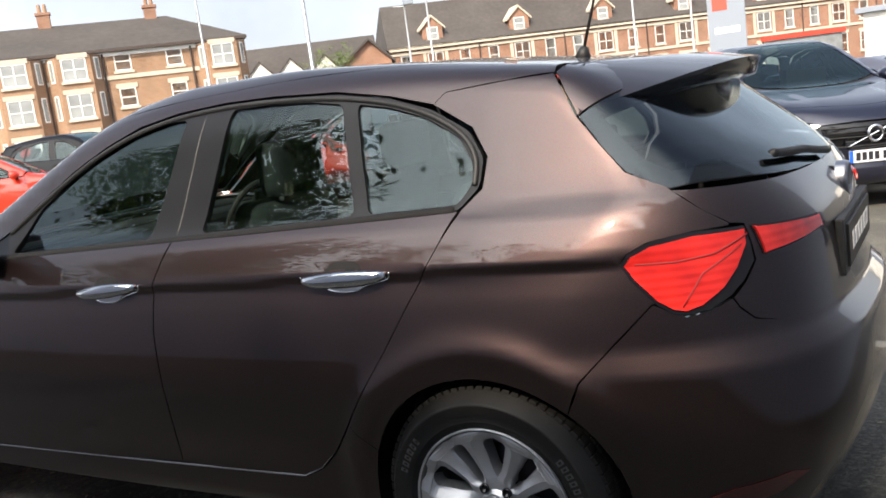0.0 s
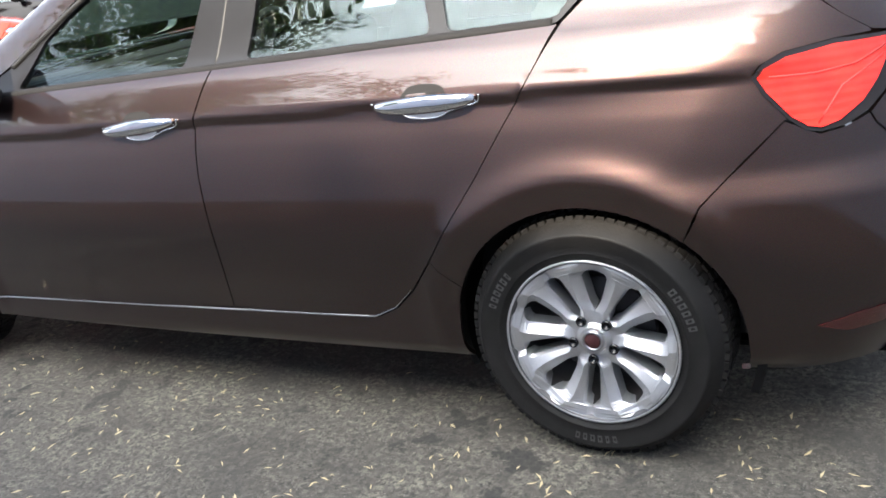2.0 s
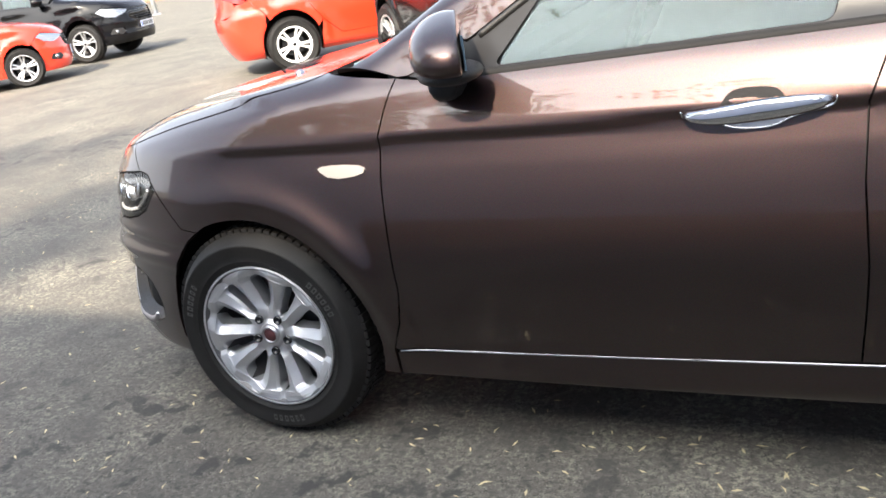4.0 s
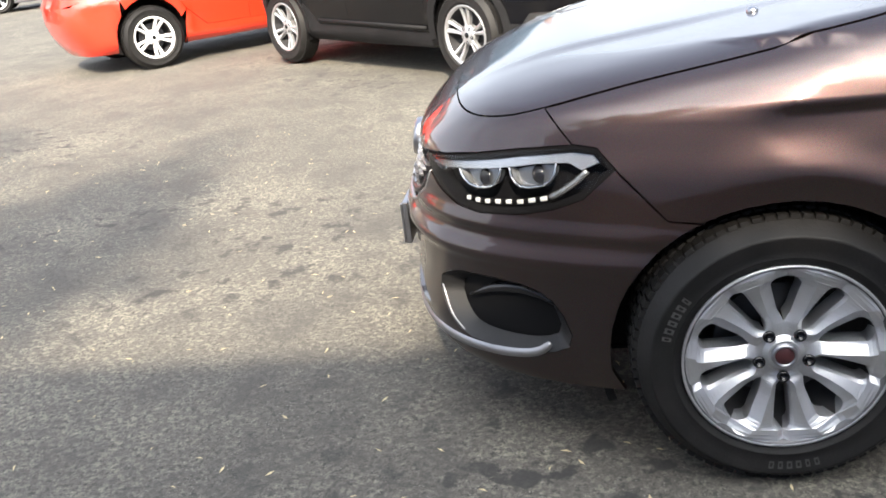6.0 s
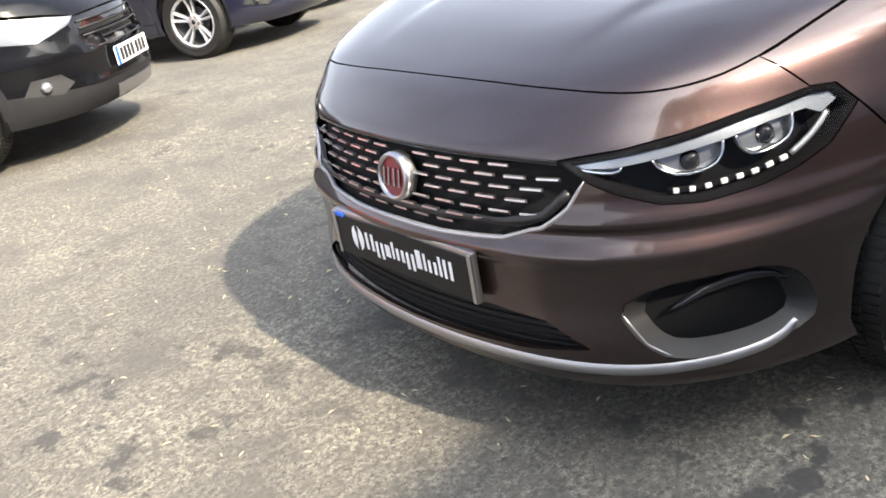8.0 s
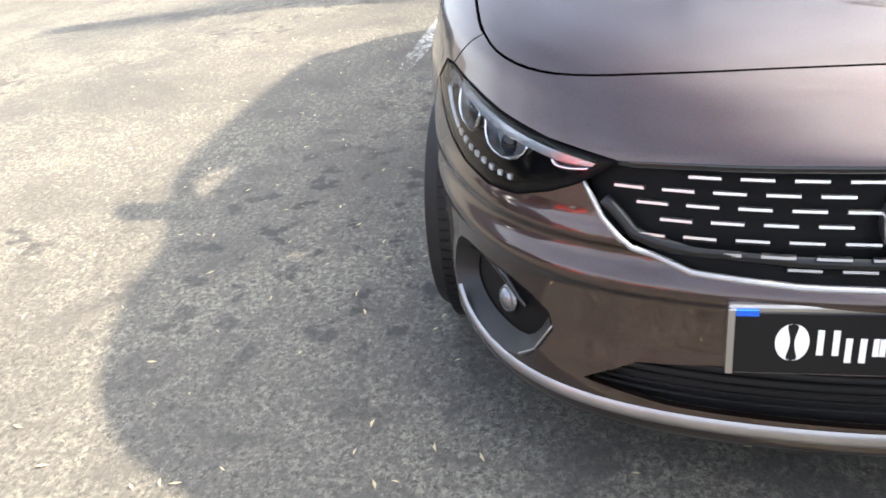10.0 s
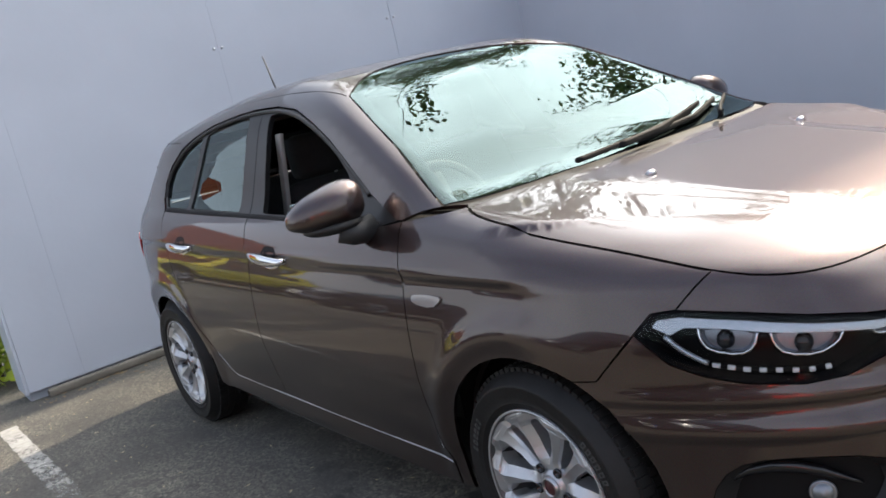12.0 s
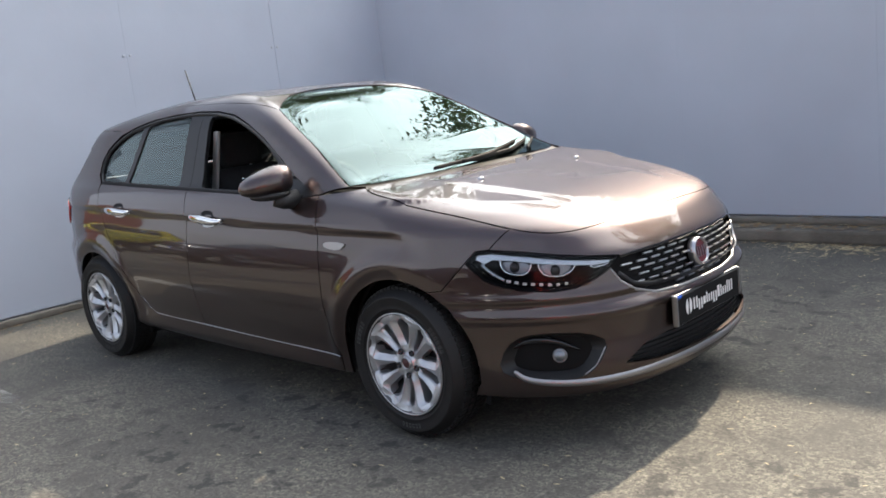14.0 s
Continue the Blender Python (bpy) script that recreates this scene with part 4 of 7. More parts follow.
    for row in range(7):
        for col in range(-9, 10):
            u = (col + (0.5 if row % 2 else 0.0)) * 0.066
            z = 0.703 - row * 0.0225 - 0.010 * (abs(u) / 0.5) ** 2 * (1 if row > 2 else 0.3)
            hw = 0.021
            if not inside(gpoly, np.array([[u - hw, z], [u + hw, z]])).all() or math.hypot(u * 1.15, z - 0.648) < 0.066:
                continue
            p, nn = lay(H, front, [(u - hw, z), (u + hw, z)], -0.012)
            bm = bmesh.new()
            vs = []
            for i in range(2):
                for dz, dn in ((-0.0042, 0.0), (-0.0012, 0.010), (0.0032, 0.009), (0.0042, 0.0)):
                    vs.append(bm.verts.new(Vector(p[i]) + Vector(nn[i]) * dn + Vector((0, 0, dz))))
            for k in range(3):
                bm.faces.new((vs[k], vs[k + 1], vs[5 + k], vs[4 + k]))
            bm.faces.new(vs[:4])
            bm.faces.new(vs[4:])
            bmesh.ops.recalc_face_normals(bm, faces=bm.faces[:])
            part("grille_dash", bm, DASH if row < 5 else SATIN, grille)
    # badge: chrome ring, red face, plain bars
    q = Vector((-0.872, 0.0, 0.645))
    face = Matrix.Translation(q) @ Euler((0, radians(-90), 0)).to_matrix().to_4x4() @ Matrix.Rotation(radians(-90), 4, "Z") @ Matrix.Rotation(radians(-10), 4, "X")

    def badge(name, m, r, parent):
        vs, fs = lathe([(r * 0.78, 0.006), (r * 0.84, 0.014), (r * 0.95, 0.011), (r, 0.0), (r, -0.02)], "z", 40)
        ring = link_mesh(name, [m @ Vector(v) for v in vs], fs, SATIN, parent, "round chrome badge with a dark red face", smooth=True)
        vs, fs = lathe([(0.0, 0.008), (r * 0.8, 0.005)], "z", 40)
        link_mesh("badge_face", [m @ Vector(v) for v in vs], fs, BADGE_RED, ring, smooth=True)
        for k, x in enumerate((-0.5, -0.2, 0.14, 0.47)):
            bm = boxes((x * r - 0.05 * r, x * r + 0.05 * r, -0.36 * r, 0.36 * r, 0.008, 0.0115))
            bmesh.ops.transform(bm, matrix=m, verts=bm.verts)
            part("badge_bar", bm, SATIN, ring)
        return ring
    badge("badge", face, 0.058, car)

    # front number plate: a dealer's dark plate in a silver holder
    pl = new("number_plate")
    pl.parent = car
    tagged(pl, "black dealer plate with a white emblem and white bars")
    pl.matrix_local = Matrix.Translation((-0.898, 0, 0.462)) @ Euler((radians(90), 0, radians(-90))).to_matrix().to_4x4()
    part("holder", boxes((-0.268, 0.268, -0.062, 0.062, -0.012, 0.004), bevel=0.004), SATIN, pl)
    part("plate_face", boxes((-0.258, 0.258, -0.058, 0.050, 0.003, 0.007)), PLATE_BLACK, pl)
    part("plate_band", boxes((-0.258, -0.222, 0.046, 0.056, 0.0045, 0.0085)), PLATE_BLUE, pl)
    part("end_clip", boxes((-0.268, -0.256, -0.06, 0.058, 0.004, 0.010), bevel=0.002), SATIN, pl)
    part("end_clip", boxes((0.256, 0.268, -0.06, 0.058, 0.004, 0.010), bevel=0.002), SATIN, pl)
    for s in (1, -1):
        vs, fs = [], []
        for k in range(15):
            f = k / 14
            a = math.pi * (0.5 + f) if s > 0 else math.pi * (-0.5 + f)
            ro, ri = 0.033, 0.033 * (1 - math.sin(math.pi * f) * 0.95)
            cx = -0.177 + (0.0 if s > 0 else 0.012)
            vs.append((cx + s * 0.004 - 0 + 0.7 * ro * math.cos(a), ro * math.sin(a), 0.0078))
            vs.append((cx + s * 0.004 + 0.7 * ri * math.cos(a) * (1 if k % 14 else 1), ro * math.sin(a) * 0.98, 0.0078))
        fs = [(2 * k, 2 * k + 2, 2 * k + 3, 2 * k + 1) for k in range(14)]
        link_mesh("emblem_half", vs, fs, WHITE_INK, pl)
    x = -0.135
    for k, (wd, up_, dn) in enumerate([(0.032, 1.45, 0), (0.03, 1, 0.5), (0.018, 1, 0), (0.008, 1.4, 0), (0.03, 1, 0), (0.03, 1, 0.5), (0.018, 1.5, 0), (0.008, 1.4, 0), (0.03, 1, 0), (0.008, 1.6, 0), (0.03, 1.5, 0)]):
        h = 0.031
        stems = [(x, x + wd)] if wd < 0.015 else [(x, x + 0.0095), (x + wd - 0.0095, x + wd)]
        for x_, x__ in stems:
            part("plate_bar", boxes((x_, x__, -0.022 - dn * h * 0.8, -0.022 + up_ * h, 0.0072, 0.0086)), WHITE_INK, pl)
        x += wd + 0.009

    # head lamps
    for s in (1, -1):
        mir = (lambda q: q) if s > 0 else mirror
        outl = F(mir(lamp_low + lamp_top[::-1][:-1]))
        lamp = panel("headlamp", H, front, outl, LAMP_GLASS, car, "clear headlamp with two projectors and a daytime light strip", depth=0.0, gap=0.004, offset=-0.001, res=0.03)
        lamp.visible_shadow = False
        panel("housing", H, front, outl, HOUSING, lamp, "black lamp housing", offset=-0.05, depth=0, gap=-0.03)
        rimp = resample(outl, 0.03)
        p, n = lay(H, front, rimp, 0.0)
        p2, n2 = lay(H, front, shrink(rimp, 0.014), -0.006)
        p3, n3 = lay(H, front, shrink(rimp, 0.010), -0.05)
        if area2(rimp) < 0:
            p, n = p[::-1], n[::-1]
        m = len(p)
        vs = list(p - n * 0.004) + list(p2) + list(p3)
        fs = [(i, (i + 1) % m, m + (i + 1) % m, m + i) for i in range(m)] + [(m + i, m + (i + 1) % m, 2 * m + (i + 1) % m, 2 * m + i) for i in range(m)]
        link_mesh("rim_seal", vs, fs, HOUSING, lamp, smooth=True)
        # the inside, drawn between the lower and the upper edge: f runs inwards from the outer corner, v upwards
        def spread(pts, n=60):
            q = np.array(F(mir(pts)))
            d = np.concatenate([[0], np.cumsum(np.linalg.norm(np.diff(q, axis=0), axis=1))])
            return lambda f: np.array([np.interp(f * d[-1], d, q[:, 0]), np.interp(f * d[-1], d, q[:, 1])])
        lo_, hi_ = spread(lamp_low), spread(lamp_top)
        at_ = lambda f, v: tuple(lo_(f) * (1 - v) + hi_(f) * v)
        blade = [(0.075, 0.80), (0.10, 0.66), (0.17, 0.56), (0.22, 0.72), (0.35, 0.77), (0.50, 0.75), (0.66, 0.74), (0.84, 0.66), (0.97, 0.62), (0.97, 0.86), (0.84, 0.89), (0.66, 0.92), (0.50, 0.93), (0.35, 0.93), (0.22, 0.92), (0.13, 0.90)]
        panel("bright_blade", H, front, [at_(*q) for q in blade], LENS_WHITE, lamp, "bright reflector blade along the top", offset=-0.012, depth=0.012, gap=0.0, res=0.02)
        for cup_ in ([(0.27, 0.76), (0.275, 0.56), (0.31, 0.40), (0.41, 0.38), (0.455, 0.52), (0.46, 0.76)], [(0.50, 0.75), (0.51, 0.58), (0.55, 0.42), (0.65, 0.40), (0.71, 0.56), (0.72, 0.74)], [(0.82, 0.67), (0.83, 0.58), (0.87, 0.52), (0.95, 0.54), (0.97, 0.62)]):
            ring = [at_(*q) for q in cup_]
            strip("projector_bezel", H, front, soften(ring, 1, closed=False), 0.008, 0.006, CHROME, lamp, "bright rim of a projector", offset=-0.016)
            panel("reflector_cup", H, front, soften(ring, 1), PROJECTOR, lamp, "silver reflector cup", offset=-0.034, depth=0, gap=0.001, res=0.02)
            rp = np.array(soften(ring, 1, closed=False))
            p, n = lay(H, front, rp, -0.015)
            p2, n2 = lay(H, front, rp * 0.82 + rp.mean(0) * 0.18, -0.036)
            m = len(rp)
            link_mesh("cup_wall", list(p) + list(p2), [(i, i + 1, m + i + 1, m + i) for i in range(m - 1)], LENS_WHITE, lamp, smooth=True)
        for f, v in ((0.36, 0.58), (0.61, 0.58)):
            q, nq = lay(H, front, [at_(f, v)], -0.034)
            q, nq = Vector(q[0]), (Vector(nq[0]) + Vector((-1.2, 0, 0))).normalized()
            mm = Matrix.Translation(q) @ nq.to_track_quat("Z", "Y").to_matrix().to_4x4()
            vs, fs = lathe([(0.0, 0.014), (0.010, 0.012), (0.018, 0.006), (0.021, -0.004)], "z", 24)
            link_mesh("projector_lens", [mm @ Vector(v_) for v_ in vs], fs, GLOSS_BLACK, lamp, "dark projector lens", smooth=True)
        guide = soften([at_(0.145, 0.52), at_(0.19, 0.36), at_(0.25, 0.25), at_(0.31, 0.19)], 1, closed=False)
        strip("light_guide", H, front, guide, 0.014, 0.006, LENS_WHITE, lamp, "clear daytime light strip", offset=-0.012)
        strip("light_channel", H, front, [at_(0.31 + 0.04 * k, 0.18) for k in range(11)], 0.014, 0.004, HOUSING, lamp, offset=-0.016)
        for k in range(8):
            f = 0.335 + 0.05 * k
            q, nq = lay(H, front, [at_(f, 0.185)], -0.012)
            t0, t1 = lay(H, front, [at_(f - 0.02, 0.185), at_(f + 0.02, 0.185)], -0.012)[0]
            bm = bmesh.new()
            sz = 0.0085 - 0.0004 * k
            box(bm, -sz, sz, -0.005, 0.005, -0.004, 0.004, bevel=0.002)
            zz = Vector(nq[0])
            tang = Vector(t1 - t0)
            xx = (tang - zz * tang.dot(zz)).normalized()
            mm = Matrix((xx, zz.cross(xx), zz)).transposed().to_4x4()
            mm.translation = Vector(q[0])
            bmesh.ops.transform(bm, matrix=mm, verts=bm.verts)
            part("daytime_light", bm, LED, lamp, smooth=True)

    # sides
    for s, C in ((-1, L), (1, R)):
        edge = [C.uv(tuple(p)) for p in edge3[:cor + 1]][::-1]
        door_f = [(0.505, 1.0), (0.485, 0.94), (0.468, 0.875), (0.461, 0.75), (0.459, 0.60), (0.457, 0.48), (0.44, 0.38), (0.405, 0.30)]
        door_b = [(1.588, 1.028), (1.556, 0.94), (1.538, 0.89), (1.532, 0.75), (1.540, 0.56), (1.535, 0.45), (1.526, 0.33)]
        door_r = [(2.595, 1.066), (2.555, 0.99), (2.52, 0.93), (2.46, 0.84), (2.39, 0.735), (2.31, 0.625), (2.235, 0.52), (2.165, 0.43), (2.10, 0.37), (2.03, 0.338)]
        sill = lambda x: 0.293 + (x - 0.4) * 0.026
        belt = lambda x: 0.985 + (x - 0.5) * 0.039
        fender = edge + [(0.505, 1.0)] + door_f[1:] + [(0.405, 0.222)] + arc(*hub_f, 0.362, -14, 118, 18)[0:] + [(-0.235, 0.635), (-0.335, 0.742), (-0.37, 0.783), (-0.42, 0.788)]
        panel("front_wing", H, C, fender, BROWN, car, res=0.02)
        df = [(0.505, 1.0)] + [(x, belt(x)) for x in (0.62, 0.8, 1.1, 1.4)] + door_b + [(x, sill(x)) for x in (1.2, 0.8)] + door_f[::-1]
        fd = panel("front_door", H, C, df[:-1], BROWN, car, "brown front door", res=0.02)
        dr = [(1.590, 1.03)] + [(x, belt(x) - 0.002) for x in (1.8, 2.1, 2.4)] + door_r + [(x, sill(x)) for x in (1.85, 1.7)] + door_b[::-1][:-1]
        rd = panel("rear_door", H, C, dr, BROWN, car, "brown rear door", res=0.02)
        sl = [(0.41, 0.222), (0.41, 0.29), (0.8, sill(0.8)), (1.2, sill(1.2)), (1.53, 0.325), (1.85, sill(1.85)), (2.03, 0.336), (2.10, 0.368), (2.165, 0.428), (2.235, 0.518)] + arc(*hub_r, 0.356, 158, 194, 8)
        panel("sill", H, C, sl, BROWN, car, "brown sill below the doors", gap=0.0015)
        strip("sill_trim", H, C, [(x, sill(x)) for x in (0.42, 0.8, 1.2, 1.6, 1.9, 2.02)] + [(2.09, 0.366), (2.16, 0.43)], 0.006, 0.003, SATIN, car, "thin bright line along the sill", offset=-0.002, taper=lambda f: 1.0 if f < 0.85 else (1 - f) / 0.15 + 0.05)
        # side windows
        bl = lambda x: belt(x) + 0.016
        wf = [(0.76, bl(0.76)), (1.1, bl(1.1)), (1.475, bl(1.475)), (1.515, 1.2), (1.55, 1.386), (1.45, 1.388), (1.3, 1.360), (1.15, 1.302), (1.0, 1.230), (0.87, 1.145)]
        wr = [(1.70, bl(1.70)), (2.0, bl(2.0)), (2.265, bl(2.265)), (2.22, 1.22), (2.180, 1.368), (2.05, 1.388), (1.9, 1.397), (1.745, 1.398), (1.72, 1.2)]
        wq = [(2.315, bl(2.315)), (2.585, bl(2.585)), (2.620, 1.125), (2.618, 1.180), (2.572, 1.246), (2.46, 1.306), (2.34, 1.343), (2.235, 1.362), (2.27, 1.22)]
        green = [(0.52, 1.005), (0.62, belt(0.62)), (1.0, belt(1.0)), (1.58, belt(1.58)), (2.0, belt(2.0)), (2.59, belt(2.59)), (2.645, 1.12), (2.65, 1.19), (2.60, 1.26), (2.48, 1.325), (2.34, 1.368), (2.15, 1.40), (1.9, 1.415), (1.7, 1.418), (1.5, 1.408), (1.33, 1.382), (1.18, 1.33), (1.02, 1.258), (0.86, 1.165), (0.70, 1.07)]
        wf, wr, wq, green = (soften(resample(w, 0.05), 2) for w in (wf, wr, wq, green))
        panel("window_frame", H, C, green, PILLAR, car, "satin black window frame and pillar", offset=-0.004, holes=[wf, wr, wq], gap=0.001, depth=0.02, res=0.03)
        if s < 0:
            gl = panel("side_window", H, C, wf, SIDE_GLASS, fd, "tinted front side window", offset=-0.010, depth=0)
        for nm, w in (("side_window", wr), ("quarter_window", wq)):
            gl = panel(nm, H, C, w, SIDE_GLASS, rd, offset=-0.010, depth=0)
        strip("pillar_gap", H, C, [(1.590, 1.035), (1.604, 1.15), (1.622, 1.30), (1.632, 1.395)], 0.008, 0.0015, BLACK, car, offset=-0.004)
        strip("belt_seal", H, C, [(x, belt(x) + 0.004) for x in (0.62, 1.0, 1.5, 2.0, 2.58)], 0.024, 0.007, GREY_TRIM, car, "grey rubber seal below the windows", offset=-0.003)
        gtop = [(0.72, 1.075), (0.88, 1.17), (1.03, 1.255), (1.19, 1.325), (1.34, 1.372), (1.5, 1.398), (1.7, 1.409), (1.9, 1.406), (2.14, 1.391), (2.33, 1.359), (2.47, 1.316), (2.585, 1.253), (2.632, 1.19), (2.63, 1.125)]
        strip("window_seal", H, C, soften(gtop, 2, closed=False), 0.016, 0.007, BLACK, car, offset=-0.002)
        # door handles
        for parent, x0, x1, z0, z1 in ((fd, 1.195, 1.475, 0.888, 0.902), (rd, 2.135, 2.41, 0.918, 0.928)):
            hollow = soften([(x0 + 0.065, z0), (x0 + 0.085, z0 + 0.034), (x0 + 0.11, z0 + 0.043), (x0 + 0.165, z0 + 0.043), (x0 + 0.19, z0 + 0.034), (x0 + 0.205, z0)], 2)
            # no hollow is cut: a flat dark sheet paints in its shade
            panel("handle_cup_shade", H, C, hollow, GREY_TRIM, parent, "flat dark patch for the shade in the handle recess", offset=0.0012, depth=0, gap=0, res=0.02)
            under = soften([(x0 - 0.006, z0 + 0.004), (x0 - 0.002, z0 - 0.014), (x0 + 0.06, z0 - 0.020), (x0 + 0.095, z0 - 0.038), (x0 + 0.17, z0 - 0.038), (x0 + 0.20, z0 - 0.022), (x1 - 0.04, z1 - 0.024), (x1 + 0.004, z1 - 0.014), (x1 + 0.008, z1 + 0.004)], 2, closed=False)
            strip("handle_rim", H, C, under, 0.005, 0.004, CHROME, parent, "bright rim below the handle", offset=0.001)
            pan_line = soften([(x0 + 0.05, z0 - 0.010), (x0 + 0.21, z0 - 0.010), (x0 + 0.175, z0 - 0.036), (x0 + 0.09, z0 - 0.036)], 1)
            panel("handle_pan", H, C, pan_line, ALLOY, parent, offset=0.003, depth=0, gap=0, res=0.02)
            pts = resample([(x0, z0), ((x0 + x1) / 2, (z0 + z1) / 2 + 0.001), (x1, z1)], 0.02, closed=False)
            p, n = lay(H, C, pts)
            vs, fs, k = [], [], 8
            for i in range(len(p)):
                f = i / (len(p) - 1)
                out = 0.008 + 0.026 * math.sin(math.pi * min(1, max(0, f))) ** 0.5
                hh = 0.0225 * (math.sin(math.pi * (0.03 + 0.94 * f)) ** 0.4) * (0.86 + 0.2 * f)
                for a in range(k):
                    t = 2 * math.pi * a / k
                    vs.append(Vector(p[i]) + Vector(n[i]) * (out + 0.009 * math.cos(t)) + Vector((0, 0, hh * math.sin(t))))
            for i in range(len(p) - 1):
                for a in range(k):
                    q0, q1 = i * k + a, i * k + (a + 1) % k
                    fs.append((q0, q1, q1 + k, q0 + k))
            fs += [tuple(range(k)), tuple(range(len(vs) - k, len(vs)))]
            bm = bmesh.new()
            bv = [bm.verts.new(v) for v in vs]
            for f in fs:
                bm.faces.new([bv[i] for i in f])
            bmesh.ops.recalc_face_normals(bm, faces=bm.faces[:])
            part("door_handle", bm, CHROME, parent, "chrome door handle", smooth=True)
        # side repeater
        rp = soften([(0.275, 0.800), (0.30, 0.812), (0.40, 0.812), (0.425, 0.802), (0.415, 0.782), (0.32, 0.772)], 1)
        panel("side_repeater", H, C, rp, LENS_AMBER, car, "clear side repeater lamp", offset=0.006, depth=0.01, res=0.02)
        # rear quarter
        quarter = [(2.605, 1.07), (2.655, 1.115), (2.662, 1.19), (2.612, 1.265), (2.49, 1.333), (2.52, 1.36), (2.70, 1.37), (2.815, 1.372), (2.85, 1.325), (2.885, 1.265), (2.95, 1.19), (3.01, 1.125), (3.10, 1.085), (3.17, 1.03), (3.225, 0.99), (3.225, 0.985),
                   (3.155, 0.984), (3.068, 0.972), (3.025, 0.95), (3.010, 0.928), (3.035, 0.89), (3.078, 0.834), (3.072, 0.833), (2.986, 0.748), (2.905, 0.665)]
        quarter = quarter + arc(*hub_r, 0.356, 50, 158, 16) + [(2.235, 0.518)] + [q for q in door_r[::-1][4:]][:-1]
        panel("rear_wing", H, C, quarter, BROWN, car, res=0.02, gap=0.0006)
        # wheel arch liner
        for hub in (hub_f, hub_r):
            vs, fs = [], []
            for i in range(25):
                a = radians(-20 + 220 * i / 24)
                for yy, rr in ((0.79, 0.374), (0.785, 0.395), (0.5, 0.40)):
                    vs.append((hub[0] + rr * math.cos(a), s * yy, hub[1] + rr * math.sin(a)))
            fs = [(3 * i + k, 3 * i + k + 1, 3 * i + k + 4, 3 * i + k + 3) for i in range(24) for k in range(2)]
            link_mesh("arch_liner", vs, fs, DARK, car)
        build_wheel(car, (hub_f[0], s * 0.78, 0.318), s, spin=0)
        build_wheel(car, (hub_r[0], s * 0.78, 0.318), s, spin=5)
        # mirror
        mir_ = new("door_mirror")
        mir_.parent = car
        tagged(mir_, "brown door mirror on a black foot")
        bm = bmesh.new()
        bmesh.ops.create_uvsphere(bm, u_segments=28, v_segments=16, radius=1)
        for v in bm.verts:
            x, y, z = v.co
            if x > 0.25:
                x = 0.25 + (x - 0.25) * 0.12
            z = math.copysign(abs(z) ** 0.75, z)
            y = math.copysign(abs(y) ** 0.85, y)
            o = s * y
            v.co = (x * 0.088, y * 0.124, z * (0.072 if z > 0 else 0.058) * (1 - 0.30 * o) - 0.012 * o)
        bmesh.ops.transform(bm, matrix=Matrix.Translation((0.715, s * 0.915, 1.068)) @ Matrix.Rotation(radians(-22 * s), 4, "Z"), verts=bm.verts)
        part("mirror_shell", bm, BROWN, mir_, smooth=True)
        bm = boxes((0.030, 0.036, -0.095, 0.095, -0.035, 0.040), bevel=0.002)
        bmesh.ops.transform(bm, matrix=Matrix.Translation((0.715, s * 0.915, 1.068)) @ Matrix.Rotation(radians(-22 * s), 4, "Z"), verts=bm.verts)
        part("mirror_glass", bm, MIRROR, mir_, "dark tinted mirror glass")
        vs, fs = tube([(0.66, s * 0.80, 0.985), (0.665, s * 0.87, 0.985), (0.68, s * 0.90, 1.0)], [0.045, 0.035, 0.035], 12)
        link_mesh("mirror_foot", vs, fs, BLACK, mir_, smooth=True)
        bm = bmesh.new()
        bmesh.ops.create_uvsphere(bm, u_segments=20, v_segments=10, radius=1)
        bmesh.ops.transform(bm, matrix=Matrix.Translation((0.705, s * 0.905, 1.02)) @ Matrix.Rotation(radians(-22 * s), 4, "Z") @ Matrix.Diagonal((0.075, 0.095, 0.026, 1)), verts=bm.verts)
        part("mirror_base", bm, BLACK, mir_, smooth=True)
        # tail lamp: wing part and tailgate part
        Rr = lambda pts: [rear.uv(p) for p in (pts if s > 0 else mirror(pts))]
        tl1 = [(3.010, 0.815, 0.928), (3.025, 0.806, 0.952), (3.065, 0.785, 0.973), (3.155, 0.738, 0.985), (3.25, 0.655, 0.980), (3.256, 0.65, 0.94), (3.258, 0.648, 0.90), (3.25, 0.68, 0.86), (3.225, 0.71, 0.828), (3.185, 0.742, 0.806), (3.14, 0.772, 0.799), (3.11, 0.785, 0.807), (3.08, 0.80, 0.833), (3.03, 0.812, 0.89)]
        tl2 = [(3.258, 0.642, 0.978), (3.32, 0.55, 0.970), (3.372, 0.405, 0.960), (3.382, 0.40, 0.922), (3.345, 0.51, 0.914), (3.275, 0.63, 0.905)]
        lens1 = [(3.018, 0.812, 0.925), (3.03, 0.804, 0.946), (3.068, 0.783, 0.964), (3.155, 0.738, 0.976), (3.246, 0.657, 0.973), (3.246, 0.660, 0.94), (3.232, 0.688, 0.89), (3.208, 0.715, 0.85), (3.170, 0.748, 0.818), (3.14, 0.772, 0.808), (3.115, 0.785, 0.815), (3.085, 0.80, 0.838), (3.038, 0.811, 0.892)]
        lamp = panel("tail_lamp", H, rear, Rr(tl1), GLOSS_BLACK, car, "red tail lamp with a black border", offset=0.004, depth=0.02, res=0.025)
        t1 = shrink(resample(Rr(lens1), 0.02), 0.001)
        panel("tail_lamp_lens", H, rear, [tuple(q) for q in t1], LENS_RED, lamp, "red lens", offset=0.010, depth=0.008, res=0.02)
